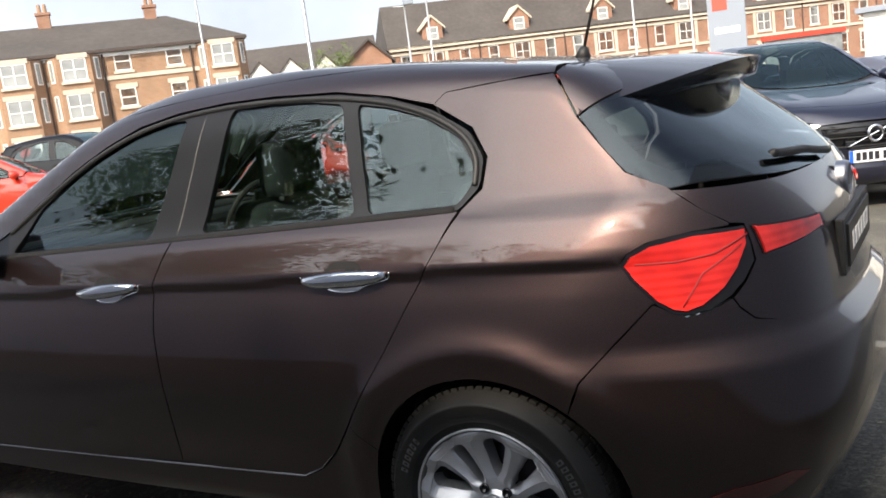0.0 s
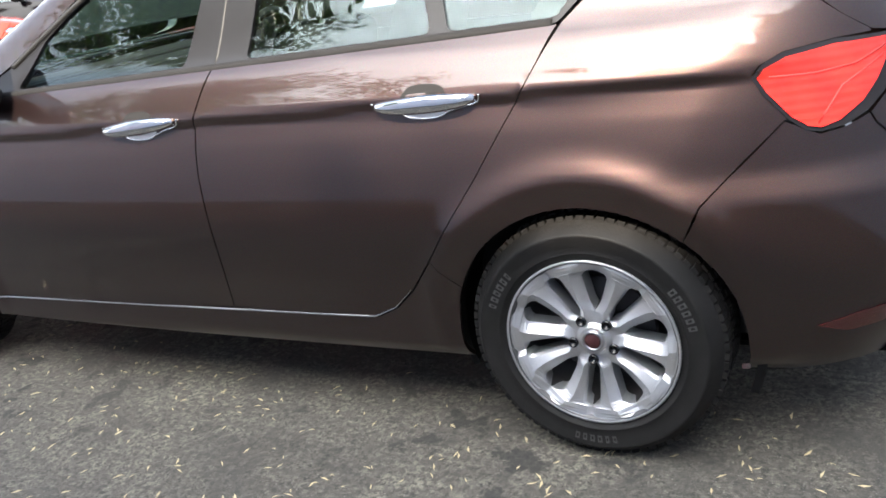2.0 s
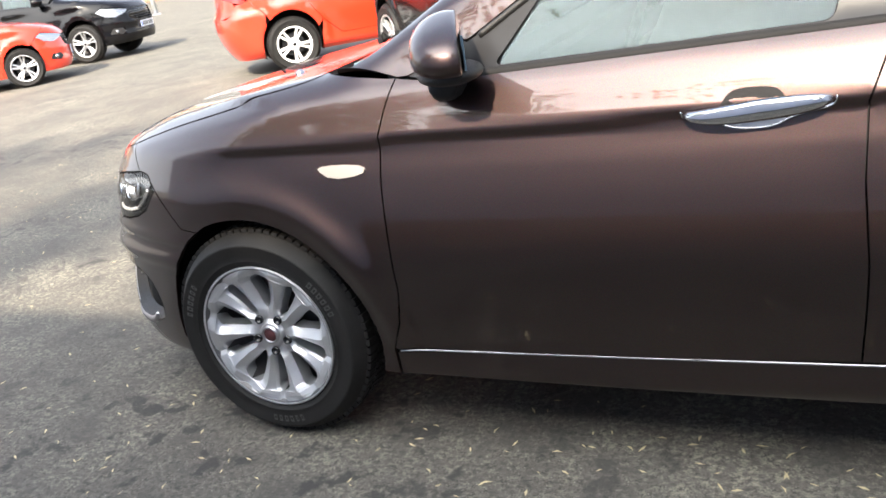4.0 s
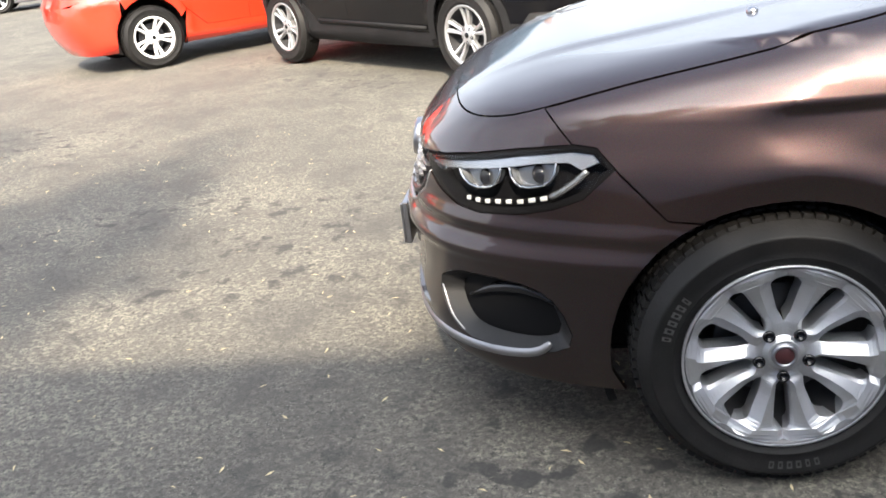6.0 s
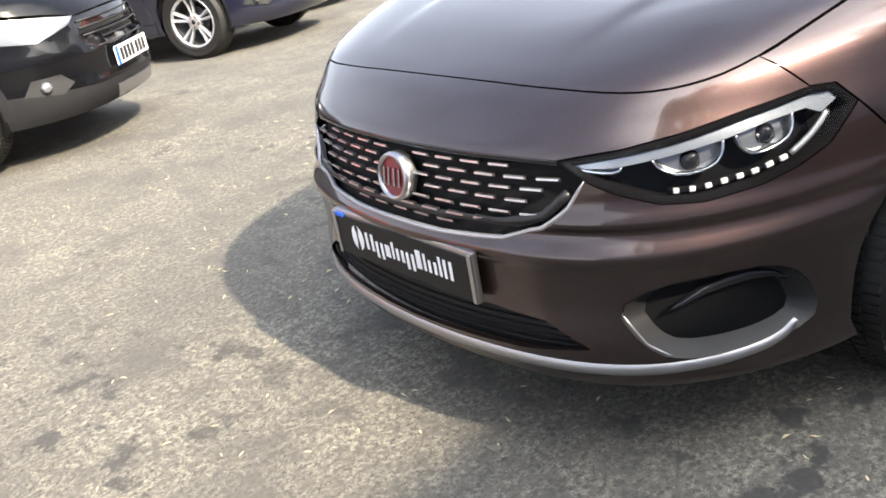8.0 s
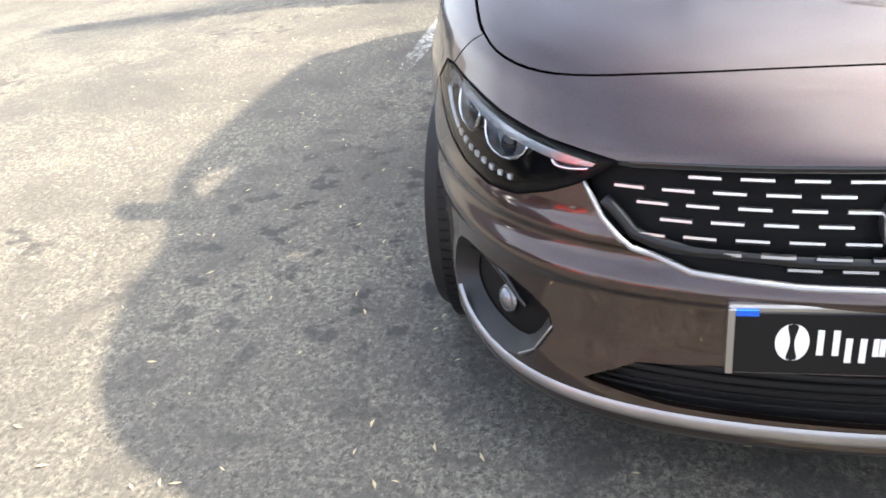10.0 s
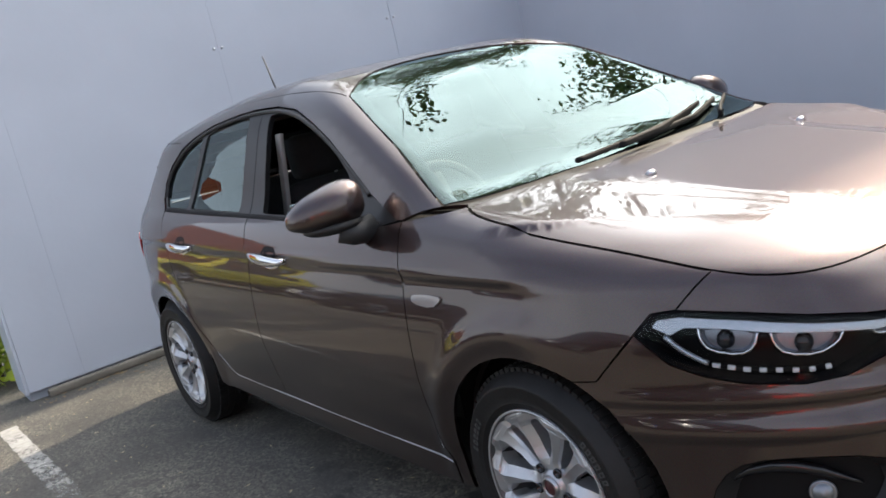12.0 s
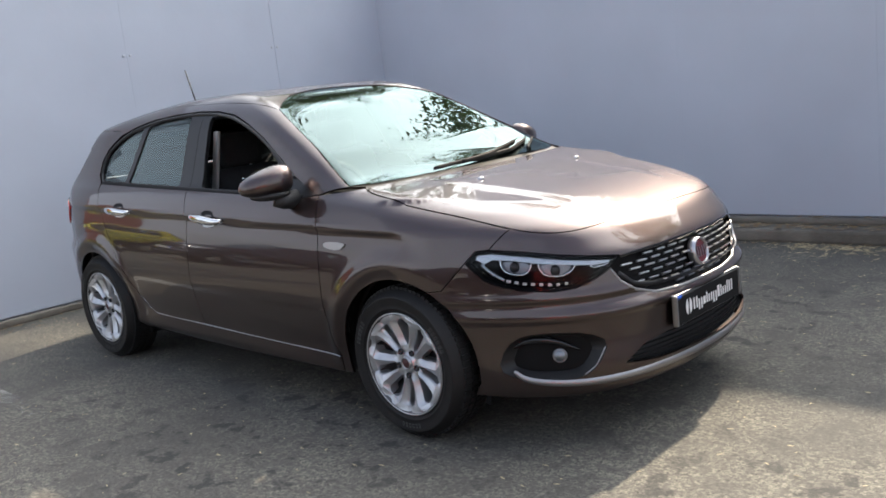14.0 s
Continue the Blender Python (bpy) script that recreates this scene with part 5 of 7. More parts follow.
        strip("lens_rib", H, rear, Rr([(3.04, 0.80, 0.925), (3.12, 0.765, 0.922), (3.19, 0.715, 0.93), (3.245, 0.655, 0.96)]), 0.005, 0.002, LENS_RIB, lamp, "dark red moulded line", offset=0.0100)
        strip("lens_rib", H, rear, Rr([(3.125, 0.765, 0.82), (3.17, 0.74, 0.89), (3.235, 0.67, 0.94)]), 0.004, 0.002, LENS_RIB, lamp, "dark red moulded line", offset=0.0100)
        tl = panel("tailgate_lamp", H, rear, Rr(tl2), GLOSS_BLACK, car, "red lamp on the tailgate", offset=0.003, depth=0.02, res=0.025)
        t2 = shrink(resample(Rr(tl2), 0.02), 0.005)
        panel("tailgate_lamp_lens", H, rear, [tuple(q) for q in t2], LENS_RED, tl, offset=0.009, depth=0.006, res=0.02)

    # roof and its rails
    rl = [(1.035, 0.55), (1.19, 0.38), (1.27, 0.19), (1.295, 0.0)]
    rl = soften(rl, 2, closed=False)
    rail = [(1.035, 0.55), (1.2, 0.56), (1.5, 0.558), (1.9, 0.552), (2.3, 0.54), (2.6, 0.525), (2.80, 0.50)]
    half = rl[::-1] + rail[1:]
    outline = half + [(2.85, 0.3), (2.86, 0.0)] + [(2.85, -0.3)] + [(x, -y) for x, y in half[::-1][:-1]]
    panel("roof", H, top, outline, BROWN, car, "brown roof", gap=0.0006)
    for s in (-1, 1):
        cant = Chart("cant", s)
        r3 = lay(H, top, [(x, y * s) for x, y in rail])[0]
        up = [cant.uv(tuple(p)) for p in r3]
        low3 = lay(H, Chart("side", s), [(2.70, 1.371), (2.52, 1.361), (2.49, 1.334), (2.34, 1.372), (2.15, 1.404), (1.9, 1.419), (1.7, 1.422), (1.5, 1.412), (1.33, 1.386), (1.18, 1.334), (1.02, 1.262), (0.86, 1.169), (0.70, 1.074), (0.54, 1.004), (0.51, 1.002)])[0]
        a3 = lay(H, top, [(0.29, s * 0.702), (0.36, s * 0.741), (0.49, s * 0.701), (0.66, s * 0.648), (0.84, s * 0.603), (1.035, s * 0.55)])[0]
        end3 = lay(H, Chart("side", s), [(2.815, 1.374)])[0]
        poly = up + [cant.uv(tuple(end3[0]))] + [cant.uv(tuple(p)) for p in low3] + [cant.uv(tuple(p)) for p in a3[:-1]]
        panel("roof_rail", H, cant, poly, BROWN, car, "brown roof side and windscreen pillar", gap=0.0004)
    # windscreen
    a3 = [(0.36, 0.734), (0.49, 0.694), (0.66, 0.641), (0.84, 0.597), (1.03, 0.545)]
    wsb = soften([(0.36, 0.734), (0.315, 0.66), (0.30, 0.45), (0.29, 0.22), (0.285, 0.0)], 2, closed=False)
    half = wsb[::-1] + a3[1:] + rl[1:]
    outline = half + [(x, -y) for x, y in half[::-1][1:-1]]
    ws = panel("windscreen", H, top, outline, SCREEN_GLASS, car, "green tinted windscreen", offset=-0.004, depth=0)
    ws.visible_shadow = False
    inner = shrink(resample(outline, 0.03), 0.05)
    band = panel("screen_border", H, top, outline, GLOSS_BLACK, ws, "black border of the windscreen", offset=-0.008, depth=0, holes=[[tuple(q) for q in inner]])
    poly = [(x + 0.002, y) for x, y in back[::-1]] + [(x, y) for x, y in wsb] 
    poly = poly + [(x, -y) for x, y in wsb[::-1][1:]] + [(x + 0.002, -y) for x, y in back[:-1]][::1]
    panel("scuttle", H, top, poly, BLACK, car, "black plastic scuttle below the windscreen", offset=-0.012, depth=0)
    # wipers
    for pts in ([(0.285, 0.27), (0.31, -0.05), (0.37, -0.38)], [(0.285, 0.0), (0.33, -0.35), (0.41, -0.57)]):
        pts = [(p[0] + 0.01, p[1]) for p in pts]
        strip("wiper_blade", H, top, [pts[0], pts[1], pts[2]], 0.018, 0.016, DARK, car, "black wiper blade", offset=0.006)
    for pts in ([(0.27, 0.10), (0.30, -0.12), (0.40, -0.45)], [(0.27, -0.40), (0.33, -0.48), (0.40, -0.60)]):
        strip("wiper_arm", H, top, pts, 0.016, 0.02, DARK, car, offset=0.016)
    for y in (-0.45, 0.28):
        q, n = lay(H, top, [(0.005, y)])
        bm = bmesh.new()
        bmesh.ops.create_uvsphere(bm, u_segments=12, v_segments=8, radius=1, matrix=Matrix.Translation(Vector(q[0])) @ Matrix.Diagonal((0.014, 0.018, 0.012, 1)))
        part("washer_jet", bm, SATIN, car, smooth=True)

    # tail: tailgate, rear window, bumper, spoiler
    gate_edge = [(2.83, 0.575, 1.37), (2.89, 0.67, 1.262), (3.015, 0.72, 1.122), (3.11, 0.705, 1.082), (3.226, 0.672, 0.99)]
    glass_low = [(3.115, 0.695, 1.078), (3.20, 0.59, 1.068), (3.28, 0.44, 1.06), (3.33, 0.22, 1.055), (3.345, 0.0, 1.053)]
    Rg = lambda pts: [rear.uv(p) for p in pts]
    gate_low = [(3.30, 0.60, 0.747), (3.38, 0.45, 0.737), (3.42, 0.0, 0.732)]
    half = glass_low[:0:-1] + [on(3.11, 1.076), on(3.172, 1.026), on(3.226, 0.988), (3.252, 0.652, 0.982), (3.261, 0.645, 0.90), (3.253, 0.677, 0.858), (3.230, 0.706, 0.824), (3.24, 0.697, 0.80), (3.262, 0.67, 0.768)] + gate_low
    whole = half + mirror(half[::-1])[1:-1]
    gate = panel("tailgate", H, rear, Rg(whole), BROWN, car, "brown tailgate", res=0.03)
    cn = lambda pts: [rcone.uv(p) for p in pts]
    gtop = [on(2.890, 1.264), (2.96, 0.52, 1.30), (3.0, 0.28, 1.315), (3.01, 0.0, 1.32)]
    half = gtop[::-1] + [on(2.952, 1.188), on(3.014, 1.124), on(3.105, 1.081)] + glass_low[1:]
    poly = cn(half + mirror(half[::-1])[1:-1])
    rg = panel("rear_window", H, rcone, poly, REAR_GLASS, gate, "dark rear window", offset=-0.004, depth=0)
    rg.visible_shadow = False
    inn = shrink(resample(poly, 0.03), 0.06)
    panel("rear_window_border", H, rcone, poly, GLOSS_BLACK, gate, "gloss black border of the rear window", offset=-0.009, depth=0, holes=[[tuple(q) for q in inn]])
    roof_end = [tuple(p) for p in lay(H, top, [(2.865, 0.0), (2.852, 0.3), (2.82, 0.50)])[0]] + [on(2.818, 1.374), on(2.852, 1.325)]
    half = roof_end + gtop
    panel("tailgate_top", H, rcone, cn(half + mirror(half[::-1])[1:-1]), BROWN, gate, res=0.03)
    # spoiler: a brown wing over a black underside
    n_s = 25
    fsp = [-1 + 2 * i / (n_s - 1) for i in range(n_s)]
    top_edge = lay(H, top, [(2.862 - 0.035 * f * f, 0.572 * f) for f in fsp], 0.0015)[0]
    vs = []
    for f, p in zip(fsp, top_edge):
        b = abs(f) ** 2.6
        tip = Vector((3.17 - 0.275 * b, f * (0.60 + 0.065 * b), 1.352 - 0.080 * b))
        p = Vector(p)
        mid = p.lerp(tip, 0.5) + Vector((0, 0, 0.012 * (1 - b)))
        vs += [p, mid, tip, tip + Vector((-0.02, 0, -0.050 + 0.030 * b)), Vector((2.975 - 0.085 * b, 0.62 * f, 1.278 - 0.045 * b))]
    idx = lambda i, k: 5 * i + k
    link_mesh("spoiler", vs, [(idx(i, k), idx(i + 1, k), idx(i + 1, k + 1), idx(i, k + 1)) for i in range(n_s - 1) for k in (0, 1)], BROWN, gate, "brown roof spoiler", smooth=True)
    link_mesh("spoiler_underside", vs, [(idx(i, k), idx(i + 1, k), idx(i + 1, k + 1), idx(i, k + 1)) for i in range(n_s - 1) for k in (2, 3)], GLOSS_BLACK, gate, "black spoiler underside", smooth=True)
    strip("rear_wiper", H, rcone, cn([(3.34, 0.02, 1.06), (3.31, -0.2, 1.09), (3.26, -0.40, 1.095)]), 0.022, 0.016, BLACK, gate, "black rear wiper", offset=0.01)
    q, n = lay(H, rear, Rg([(3.42, 0.0, 0.985)]))
    mm = Matrix.Translation(Vector(q[0]) + Vector((0.004, 0, 0))) @ Euler((radians(90), 0, radians(90))).to_matrix().to_4x4()
    badge("badge", mm, 0.05, gate)
    part("plate_recess", boxes((3.395, 3.416, -0.30, 0.30, 0.775, 0.92), bevel=0.004), BLACK, gate)
    part("rear_plate", boxes((3.415, 3.423, -0.26, 0.26, 0.79, 0.901), bevel=0.002), PLATE_BLACK, gate, "black dealer plate")
    for k in range(6):
        part("plate_bar", boxes((3.4235, 3.425, -0.2 + k * 0.07, -0.155 + k * 0.07, 0.825, 0.87)), WHITE_INK, gate)
    # rear bumper
    bt = [(3.185, 0.744, 0.803), (3.2295, 0.7065, 0.8235), (3.2395, 0.6975, 0.80), (3.262, 0.67, 0.7685), (3.30, 0.60, 0.752), (3.38, 0.45, 0.742), (3.43, 0.0, 0.737)]
    wing = [on(2.906, 0.663), on(2.987, 0.746), on(3.072, 0.832), (3.14, 0.772, 0.797)]
    arch_r3 = [tuple(p) for p in lay(H, R, arc(*hub_r, 0.356, 50, -14, 9))[0]]
    bb = [(3.0, 0.80, 0.224), (3.2, 0.70, 0.23), (3.33, 0.4, 0.235), (3.35, 0.0, 0.235)]
    half = bt[::-1] + wing[::-1] + arch_r3 + bb
    rb = panel("rear_bumper", H, rear, Rg(half + mirror(half[::-1])[1:-1]), BROWN, car, "brown rear bumper", gap=0.0015, res=0.03)
    for s in (-1, 1):
        q = [(3.12, 0.765, 0.36), (3.20, 0.72, 0.385), (3.29, 0.63, 0.40), (3.32, 0.58, 0.385), (3.27, 0.65, 0.345), (3.18, 0.73, 0.335)]
        q = q if s > 0 else mirror(q)
        panel("rear_reflector", H, rear, Rg(q), LENS_DARK, rb, "dark red reflector", offset=0.003, depth=0.01, res=0.02)
    # aerial on the roof
    q, n = lay(H, top, [(2.66, 0.0)])
    q = Vector(q[0])
    vs, fs = tube([q + Vector((0.0, 0, -0.01)), q + Vector((0.01, 0, 0.03))], [0.03, 0.012], 12)
    aer = link_mesh("aerial_foot", vs, fs, BLACK, car, smooth=True)
    vs, fs = tube([q + Vector((0.008, 0, 0.025)), q + Vector((0.095, 0, 0.285))], [0.0055, 0.0035], 8)
    link_mesh("aerial", vs, fs, BLACK, car, "short black roof aerial", smooth=True)

    # dark inner shell, floor and cabin
    # the unseen trays are added to block light passing beneath the car
    for nm, dims in (("engine_block", (-0.70, -0.10, -0.55, 0.55, 0.20, 0.62)), ("bulkhead", (-0.09, 0.40, -0.5, 0.5, 0.19, 0.80)), ("floor_pan", (0.425, 2.24, -0.74, 0.74, 0.185, 0.36)), ("under_shade_tray", (-0.62, -0.11, -0.56, 0.56, 0.19, 0.198)), ("rear_shade_tray", (2.25, 2.97, -0.56, 0.56, 0.185, 0.198)), ("boot_floor", (2.25, 2.97, -0.5, 0.5, 0.2, 0.7)),
                     ("rear_crossmember", (2.98, 3.28, -0.6, 0.6, 0.22, 0.75)), ("front_crossmember", (0.402, 0.422, -0.79, 0.79, 0.3, 0.8))):
        part(nm, boxes(dims), DARK, car)
    for s in (-1, 1):
        bm = boxes((0.50, 2.25, s * 0.80, s * 0.835, 0.34, 0.93), (2.25, 2.75, s * 0.72, s * 0.74, 0.6, 0.99), (2.7, 3.05, s * 0.70, s * 0.72, 0.3, 0.95))
        part("door_lining", bm, CLOTH, car, "dark inner door lining")
    bm = boxes((0.42, 0.78, -0.72, 0.72, 0.70, 0.985), (0.40, 0.62, -0.66, 0.66, 0.9, 1.0), bevel=0.03)
    part("dashboard", bm, BLACK, car, "black dashboard")
    vs, fs = lathe([(0.175 + 0.014 * math.cos(a), 0.014 * math.sin(a)) for a in [k * math.pi / 4 for k in range(9)]], "z", 36)
    mm = Matrix.Translation((0.86, 0.36, 0.93)) @ Euler((0, radians(-66), 0)).to_matrix().to_4x4()
    wheel = link_mesh("steering_wheel", [mm @ Vector(v) for v in vs], fs, BLACK, car, "black steering wheel", smooth=True)
    bm = boxes((-0.05, 0.05, -0.17, 0.17, -0.02, 0.01), (-0.05, 0.14, -0.03, 0.03, -0.02, 0.01), bevel=0.008)
    bmesh.ops.transform(bm, matrix=mm, verts=bm.verts)
    part("wheel_spokes", bm, BLACK, wheel)

    def seat(x, y, w):
        st = new("seat")
        st.parent = car
        tagged(st, "dark cloth seat with a headrest")
        bm = boxes((x - 0.48, x + 0.05, y - w / 2, y + w / 2, 0.36, 0.58), bevel=0.05)
        part("cushion", bm, CLOTH, st, smooth=True)
        bm = boxes((-0.07, 0.07, -w / 2, w / 2, 0, 0.60), bevel=0.05)
        for v in bm.verts:
            v.co.y *= 1 - 0.18 * max(0, v.co.z - 0.3) / 0.3
        bmesh.ops.transform(bm, matrix=Matrix.Translation((x + 0.02, y, 0.52)) @ Matrix.Rotation(radians(18), 4, "Y"), verts=bm.verts)
        part("backrest", bm, CLOTH, st, smooth=True)
        return st
    for y in (-0.36, 0.36):
        st = seat(1.50, y, 0.50)
        bm = boxes((1.68, 1.78, y - 0.13, y + 0.13, 1.10, 1.285), bevel=0.04)
        part("headrest", bm, CLOTH, st, smooth=True)
        vs, fs = tube([(1.70, y - 0.06, 1.03), (1.725, y - 0.06, 1.12)], 0.008, 8)
        link_mesh("headrest_post", vs, fs, SATIN, st)
    st = seat(2.30, 0.0, 1.26)
    for y in (-0.38, 0.38):
        bm = boxes((2.50, 2.58, y - 0.13, y + 0.13, 1.06, 1.18), bevel=0.03)
        part("headrest", bm, CLOTH, st, smooth=True)
    # belt and inner pillar lining seen through the open driver's window
    for s in (1,):
        bm = boxes((1.50, 1.545, s * 0.60, s * 0.62, 0.95, 1.31), bevel=0.008)
        for v in bm.verts:
            v.co.x += (1.31 - v.co.z) * 0.33
        part("pillar_lining", bm, CLOTH_GREY, car, "grey lining of the door pillar")
    # roof lining
    panel("roof_lining", H, top, [(1.30, -0.42), (1.7, -0.48), (2.6, -0.46), (2.8, -0.3), (2.8, 0.3), (2.6, 0.46), (1.7, 0.48), (1.30, 0.42)], CLOTH_GREY, car, "pale grey roof lining", offset=-0.04, depth=0)
    return car


build_hero()



# ---------------------------------------------------------------- the other parked cars
def scaled_mat(sx, sy, sz, lift):
    return Matrix.Translation((0, 0, lift)) @ Matrix.Diagonal((sx, sy, sz, 1))


def build_car(name, label, paint, at, heading, sx=1.0, sy=1.0, sz=1.0, lift=0.0, wheel_r=0.316, rim_r=0.214, spokes="blade", clad=False, wheel_track=0.78, front_axle=None, rim=None, rim_dark=None, plate=True, grille="bars", sides=(-1, 1), rear_glass=True, chrome_trim=False, badge_ring=False):
    """A parked car of hatchback or estate shape, built facing -x and then turned to its heading (degrees from +x)."""
    car = thing(name, label=label, category="car")
    hx, hy = math.cos(radians(heading)), math.sin(radians(heading))
    wb = 2.638 * sx
    z0, z1 = ground_height(*at), ground_height(at[0] - hx * wb, at[1] - hy * wb)
    zl, zr = ground_height(at[0] - hy, at[1] + hx), ground_height(at[0] + hy, at[1] - hx)
    back = Vector((-hx * wb, -hy * wb, z1 - z0)).normalized()
    right = Vector((2 * hy, -2 * hx, zr - zl)).normalized()
    up = back.cross(right).normalized()
    right = up.cross(back)
    mw = Matrix((back, right, up)).transposed().to_4x4()
    mw.translation = (at[0], at[1], z0)
    car.matrix_world = mw
    M = scaled_mat(sx, sy, sz, lift)
    H = HERO
    top, front, rear, cone, rcone = Chart("top"), Chart("front", axis=0.3), Chart("rear", axis=2.4), Chart("front", axis=0.3, tilt=0.8), Chart("rear", axis=2.4, tilt=0.8)
    F, Rg = (lambda pts: [front.uv(p) for p in pts]), (lambda pts: [rear.uv(p) for p in pts])
    low = BLACK if clad else paint
    res = 0.07

    def pan(nm, chart, poly, mat, parent=car, lab="", **kw):
        kw.setdefault("res", res)
        return panel(nm, H, chart, poly, mat, parent, lab, move=M, **kw)
    be = soften([(0.42, 0.66), (0.24, 0.745), (0.05, 0.765), (-0.32, 0.685), (-0.47, 0.635), (-0.56, 0.545), (-0.665, 0.22), (-0.685, 0.0)], 1, closed=False)
    back = [(0.42, 0.66), (0.30, 0.45), (0.235, 0.22), (0.215, 0.0)]
    half = back[::-1] + be[1:]
    pan("bonnet", top, half + [(x, -y) for x, y in half[::-1][1:-1]], paint)
    e3 = [tuple(p) for p in lay(H, top, be)[0]]
    lampt = [(-0.335, 0.80, 0.745), (-0.42, 0.735, 0.785), (-0.62, 0.615, 0.752), (-0.785, 0.435, 0.717)]
    lampl = [(-0.335, 0.80, 0.735), (-0.47, 0.765, 0.648), (-0.64, 0.67, 0.620), (-0.772, 0.49, 0.678)]
    k = min(range(len(be)), key=lambda i: abs(be[i][0] + 0.47))
    gt = [(-0.785, 0.435, 0.717), (-0.83, 0.13, 0.724), (-0.835, 0.0, 0.724)]
    gl_ = [(-0.772, 0.49, 0.678), (-0.80, 0.44, 0.55), (-0.87, 0.2, 0.50), (-0.885, 0.0, 0.49)]
    up = e3[k:] + mirror(e3[k:][::-1])[1:]
    lo = mirror(lampt[1:]) + mirror(gt[1:]) + gt[::-1][1:] + lampt[1:][::-1][1:]
    pan("nose_panel", cone, [cone.uv(p) for p in up + lo], paint)
    archf = [tuple(p) for p in lay(H, Chart("side", 1), [(-0.235, 0.635), (-0.33, 0.52), (-0.36, 0.38), (-0.37, 0.19)])[0]]
    bot = [(-0.375, 0.84, 0.19), (-0.66, 0.62, 0.19), (-0.82, 0.22, 0.2), (-0.84, 0.0, 0.2)]
    hf = bot[::-1] + archf[::-1][1:] + lampl[:-1] + gl_
    bump = pan("front_bumper", front, F(hf + mirror(hf[::-1])[1:-1]), paint)
    gout = gt + mirror(gt[::-1])[1:] + mirror(gl_) + gl_[::-1][1:]
    gr = pan("grille", front, F(gout), GLOSS_BLACK, car, "black radiator grille", offset=-0.02, depth=0, gap=-0.005)
    for i in range(5):
        z = 0.53 + i * 0.038
        pts = lay(H, front, [(-0.36, z), (-0.18, z), (0, z), (0.18, z), (0.36, z)], -0.012)[0]
        vs, fs = tube([M @ Vector(p) for p in pts], 0.006, 6)
        link_mesh("grille_bar", vs, fs, CHROME if chrome_trim else BLACK, gr, smooth=True)
    if badge_ring:
        vs, fs = lathe([(0.062 + 0.012 * math.cos(a), 0.012 * math.sin(a)) for a in [j * math.pi / 3 for j in range(7)]], "z", 28)
        mm = M @ Matrix.Translation((-0.89, 0, 0.62)) @ Euler((0, radians(-90), 0)).to_matrix().to_4x4()
        link_mesh("badge", [mm @ Vector(v) for v in vs], fs, CHROME, gr, "round chrome badge ring", smooth=True)
        vs, fs = tube([M @ Vector((-0.868, 0.24, 0.52)), M @ Vector((-0.868, -0.24, 0.72))], 0.008, 8)
        link_mesh("badge_bar", vs, fs, CHROME, gr)
    if clad:
        lowf = [(-0.40, 0.835, 0.2), (-0.385, 0.83, 0.38), (-0.6, 0.70, 0.36), (-0.80, 0.42, 0.33), (-0.885, 0.0, 0.33)]
        pan("bumper_cladding", front, F(lowf + mirror(lowf[::-1])[1:] + [(-0.66, -0.62, 0.2), (-0.84, 0.0, 0.21), (-0.66, 0.62, 0.2)]), GREY_TRIM, bump, "grey plastic bumper foot", offset=0.006)
        skid = [(-0.86, 0.30, 0.29), (-0.895, 0.0, 0.29), (-0.86, -0.30, 0.29), (-0.80, -0.28, 0.22), (-0.84, 0.0, 0.22), (-0.80, 0.28, 0.22)]
        pan("skid_plate", front, F(skid), SATIN, bump, "silver skid plate", offset=0.012)
    for s in (1, -1):
        mir = (lambda q: q) if s > 0 else mirror
        lamp = pan("headlamp", front, F(mir(lampl + lampt[::-1][:-1])), LENS_WHITE, car, "clear headlamp", offset=0.003)
        fg = [(-0.50, 0.765, 0.36), (-0.56, 0.735, 0.44), (-0.70, 0.63, 0.44), (-0.74, 0.58, 0.38), (-0.68, 0.64, 0.33)]
        fo = pan("fog_lamp_surround", front, F(mir(fg)), BLACK, bump, "", offset=0.007, res=0.05)
        q = Vector(lay(H, front, F(mir([(-0.61, 0.69, 0.39)])), 0.018)[0][0])
        bm = bmesh.new()
        bmesh.ops.create_uvsphere(bm, u_segments=14, v_segments=8, radius=0.032, matrix=Matrix.Translation(M @ q))
        part("fog_lamp", bm, LENS_WHITE, fo, smooth=True)
    if plate:
        pl = new("number_plate")
        pl.parent = car
        tagged(pl, "white number plate with plain dark bars")
        pl.matrix_local = Matrix.Translation(M @ Vector((-0.905, 0, 0.44))) @ Euler((radians(90), 0, radians(-90))).to_matrix().to_4x4()
        part("plate_face", boxes((-0.26, 0.26, -0.056, 0.056, -0.006, 0.006), bevel=0.003), PLATE_WHITE, pl)
        part("plate_band", boxes((-0.26, -0.225, -0.055, 0.055, 0.004, 0.0085)), PLATE_BLUE, pl)
        for i in range(7):
            x = -0.20 + i * 0.058 + (0.02 if i > 3 else 0)
            part("plate_bar", boxes((x, x + 0.042, -0.038, 0.038, 0.0065, 0.009)), INK, pl)
    rl = [(1.20, 0.46), (1.26, 0.30), (1.295, 0.0)]
    rail = [(1.20, 0.46), (1.5, 0.525), (1.9, 0.545), (2.3, 0.54), (2.6, 0.525), (2.80, 0.50)]
    half = rl[::-1] + rail[1:] + [(3.02, 0.48), (3.06, 0.25), (3.07, 0.0)]
    pan("roof", top, half + [(x, -y) for x, y in half[::-1][1:-1]], paint, gap=0.0)
    wsb = [(0.47, 0.648), (0.37, 0.45), (0.30, 0.22), (0.285, 0.0)]
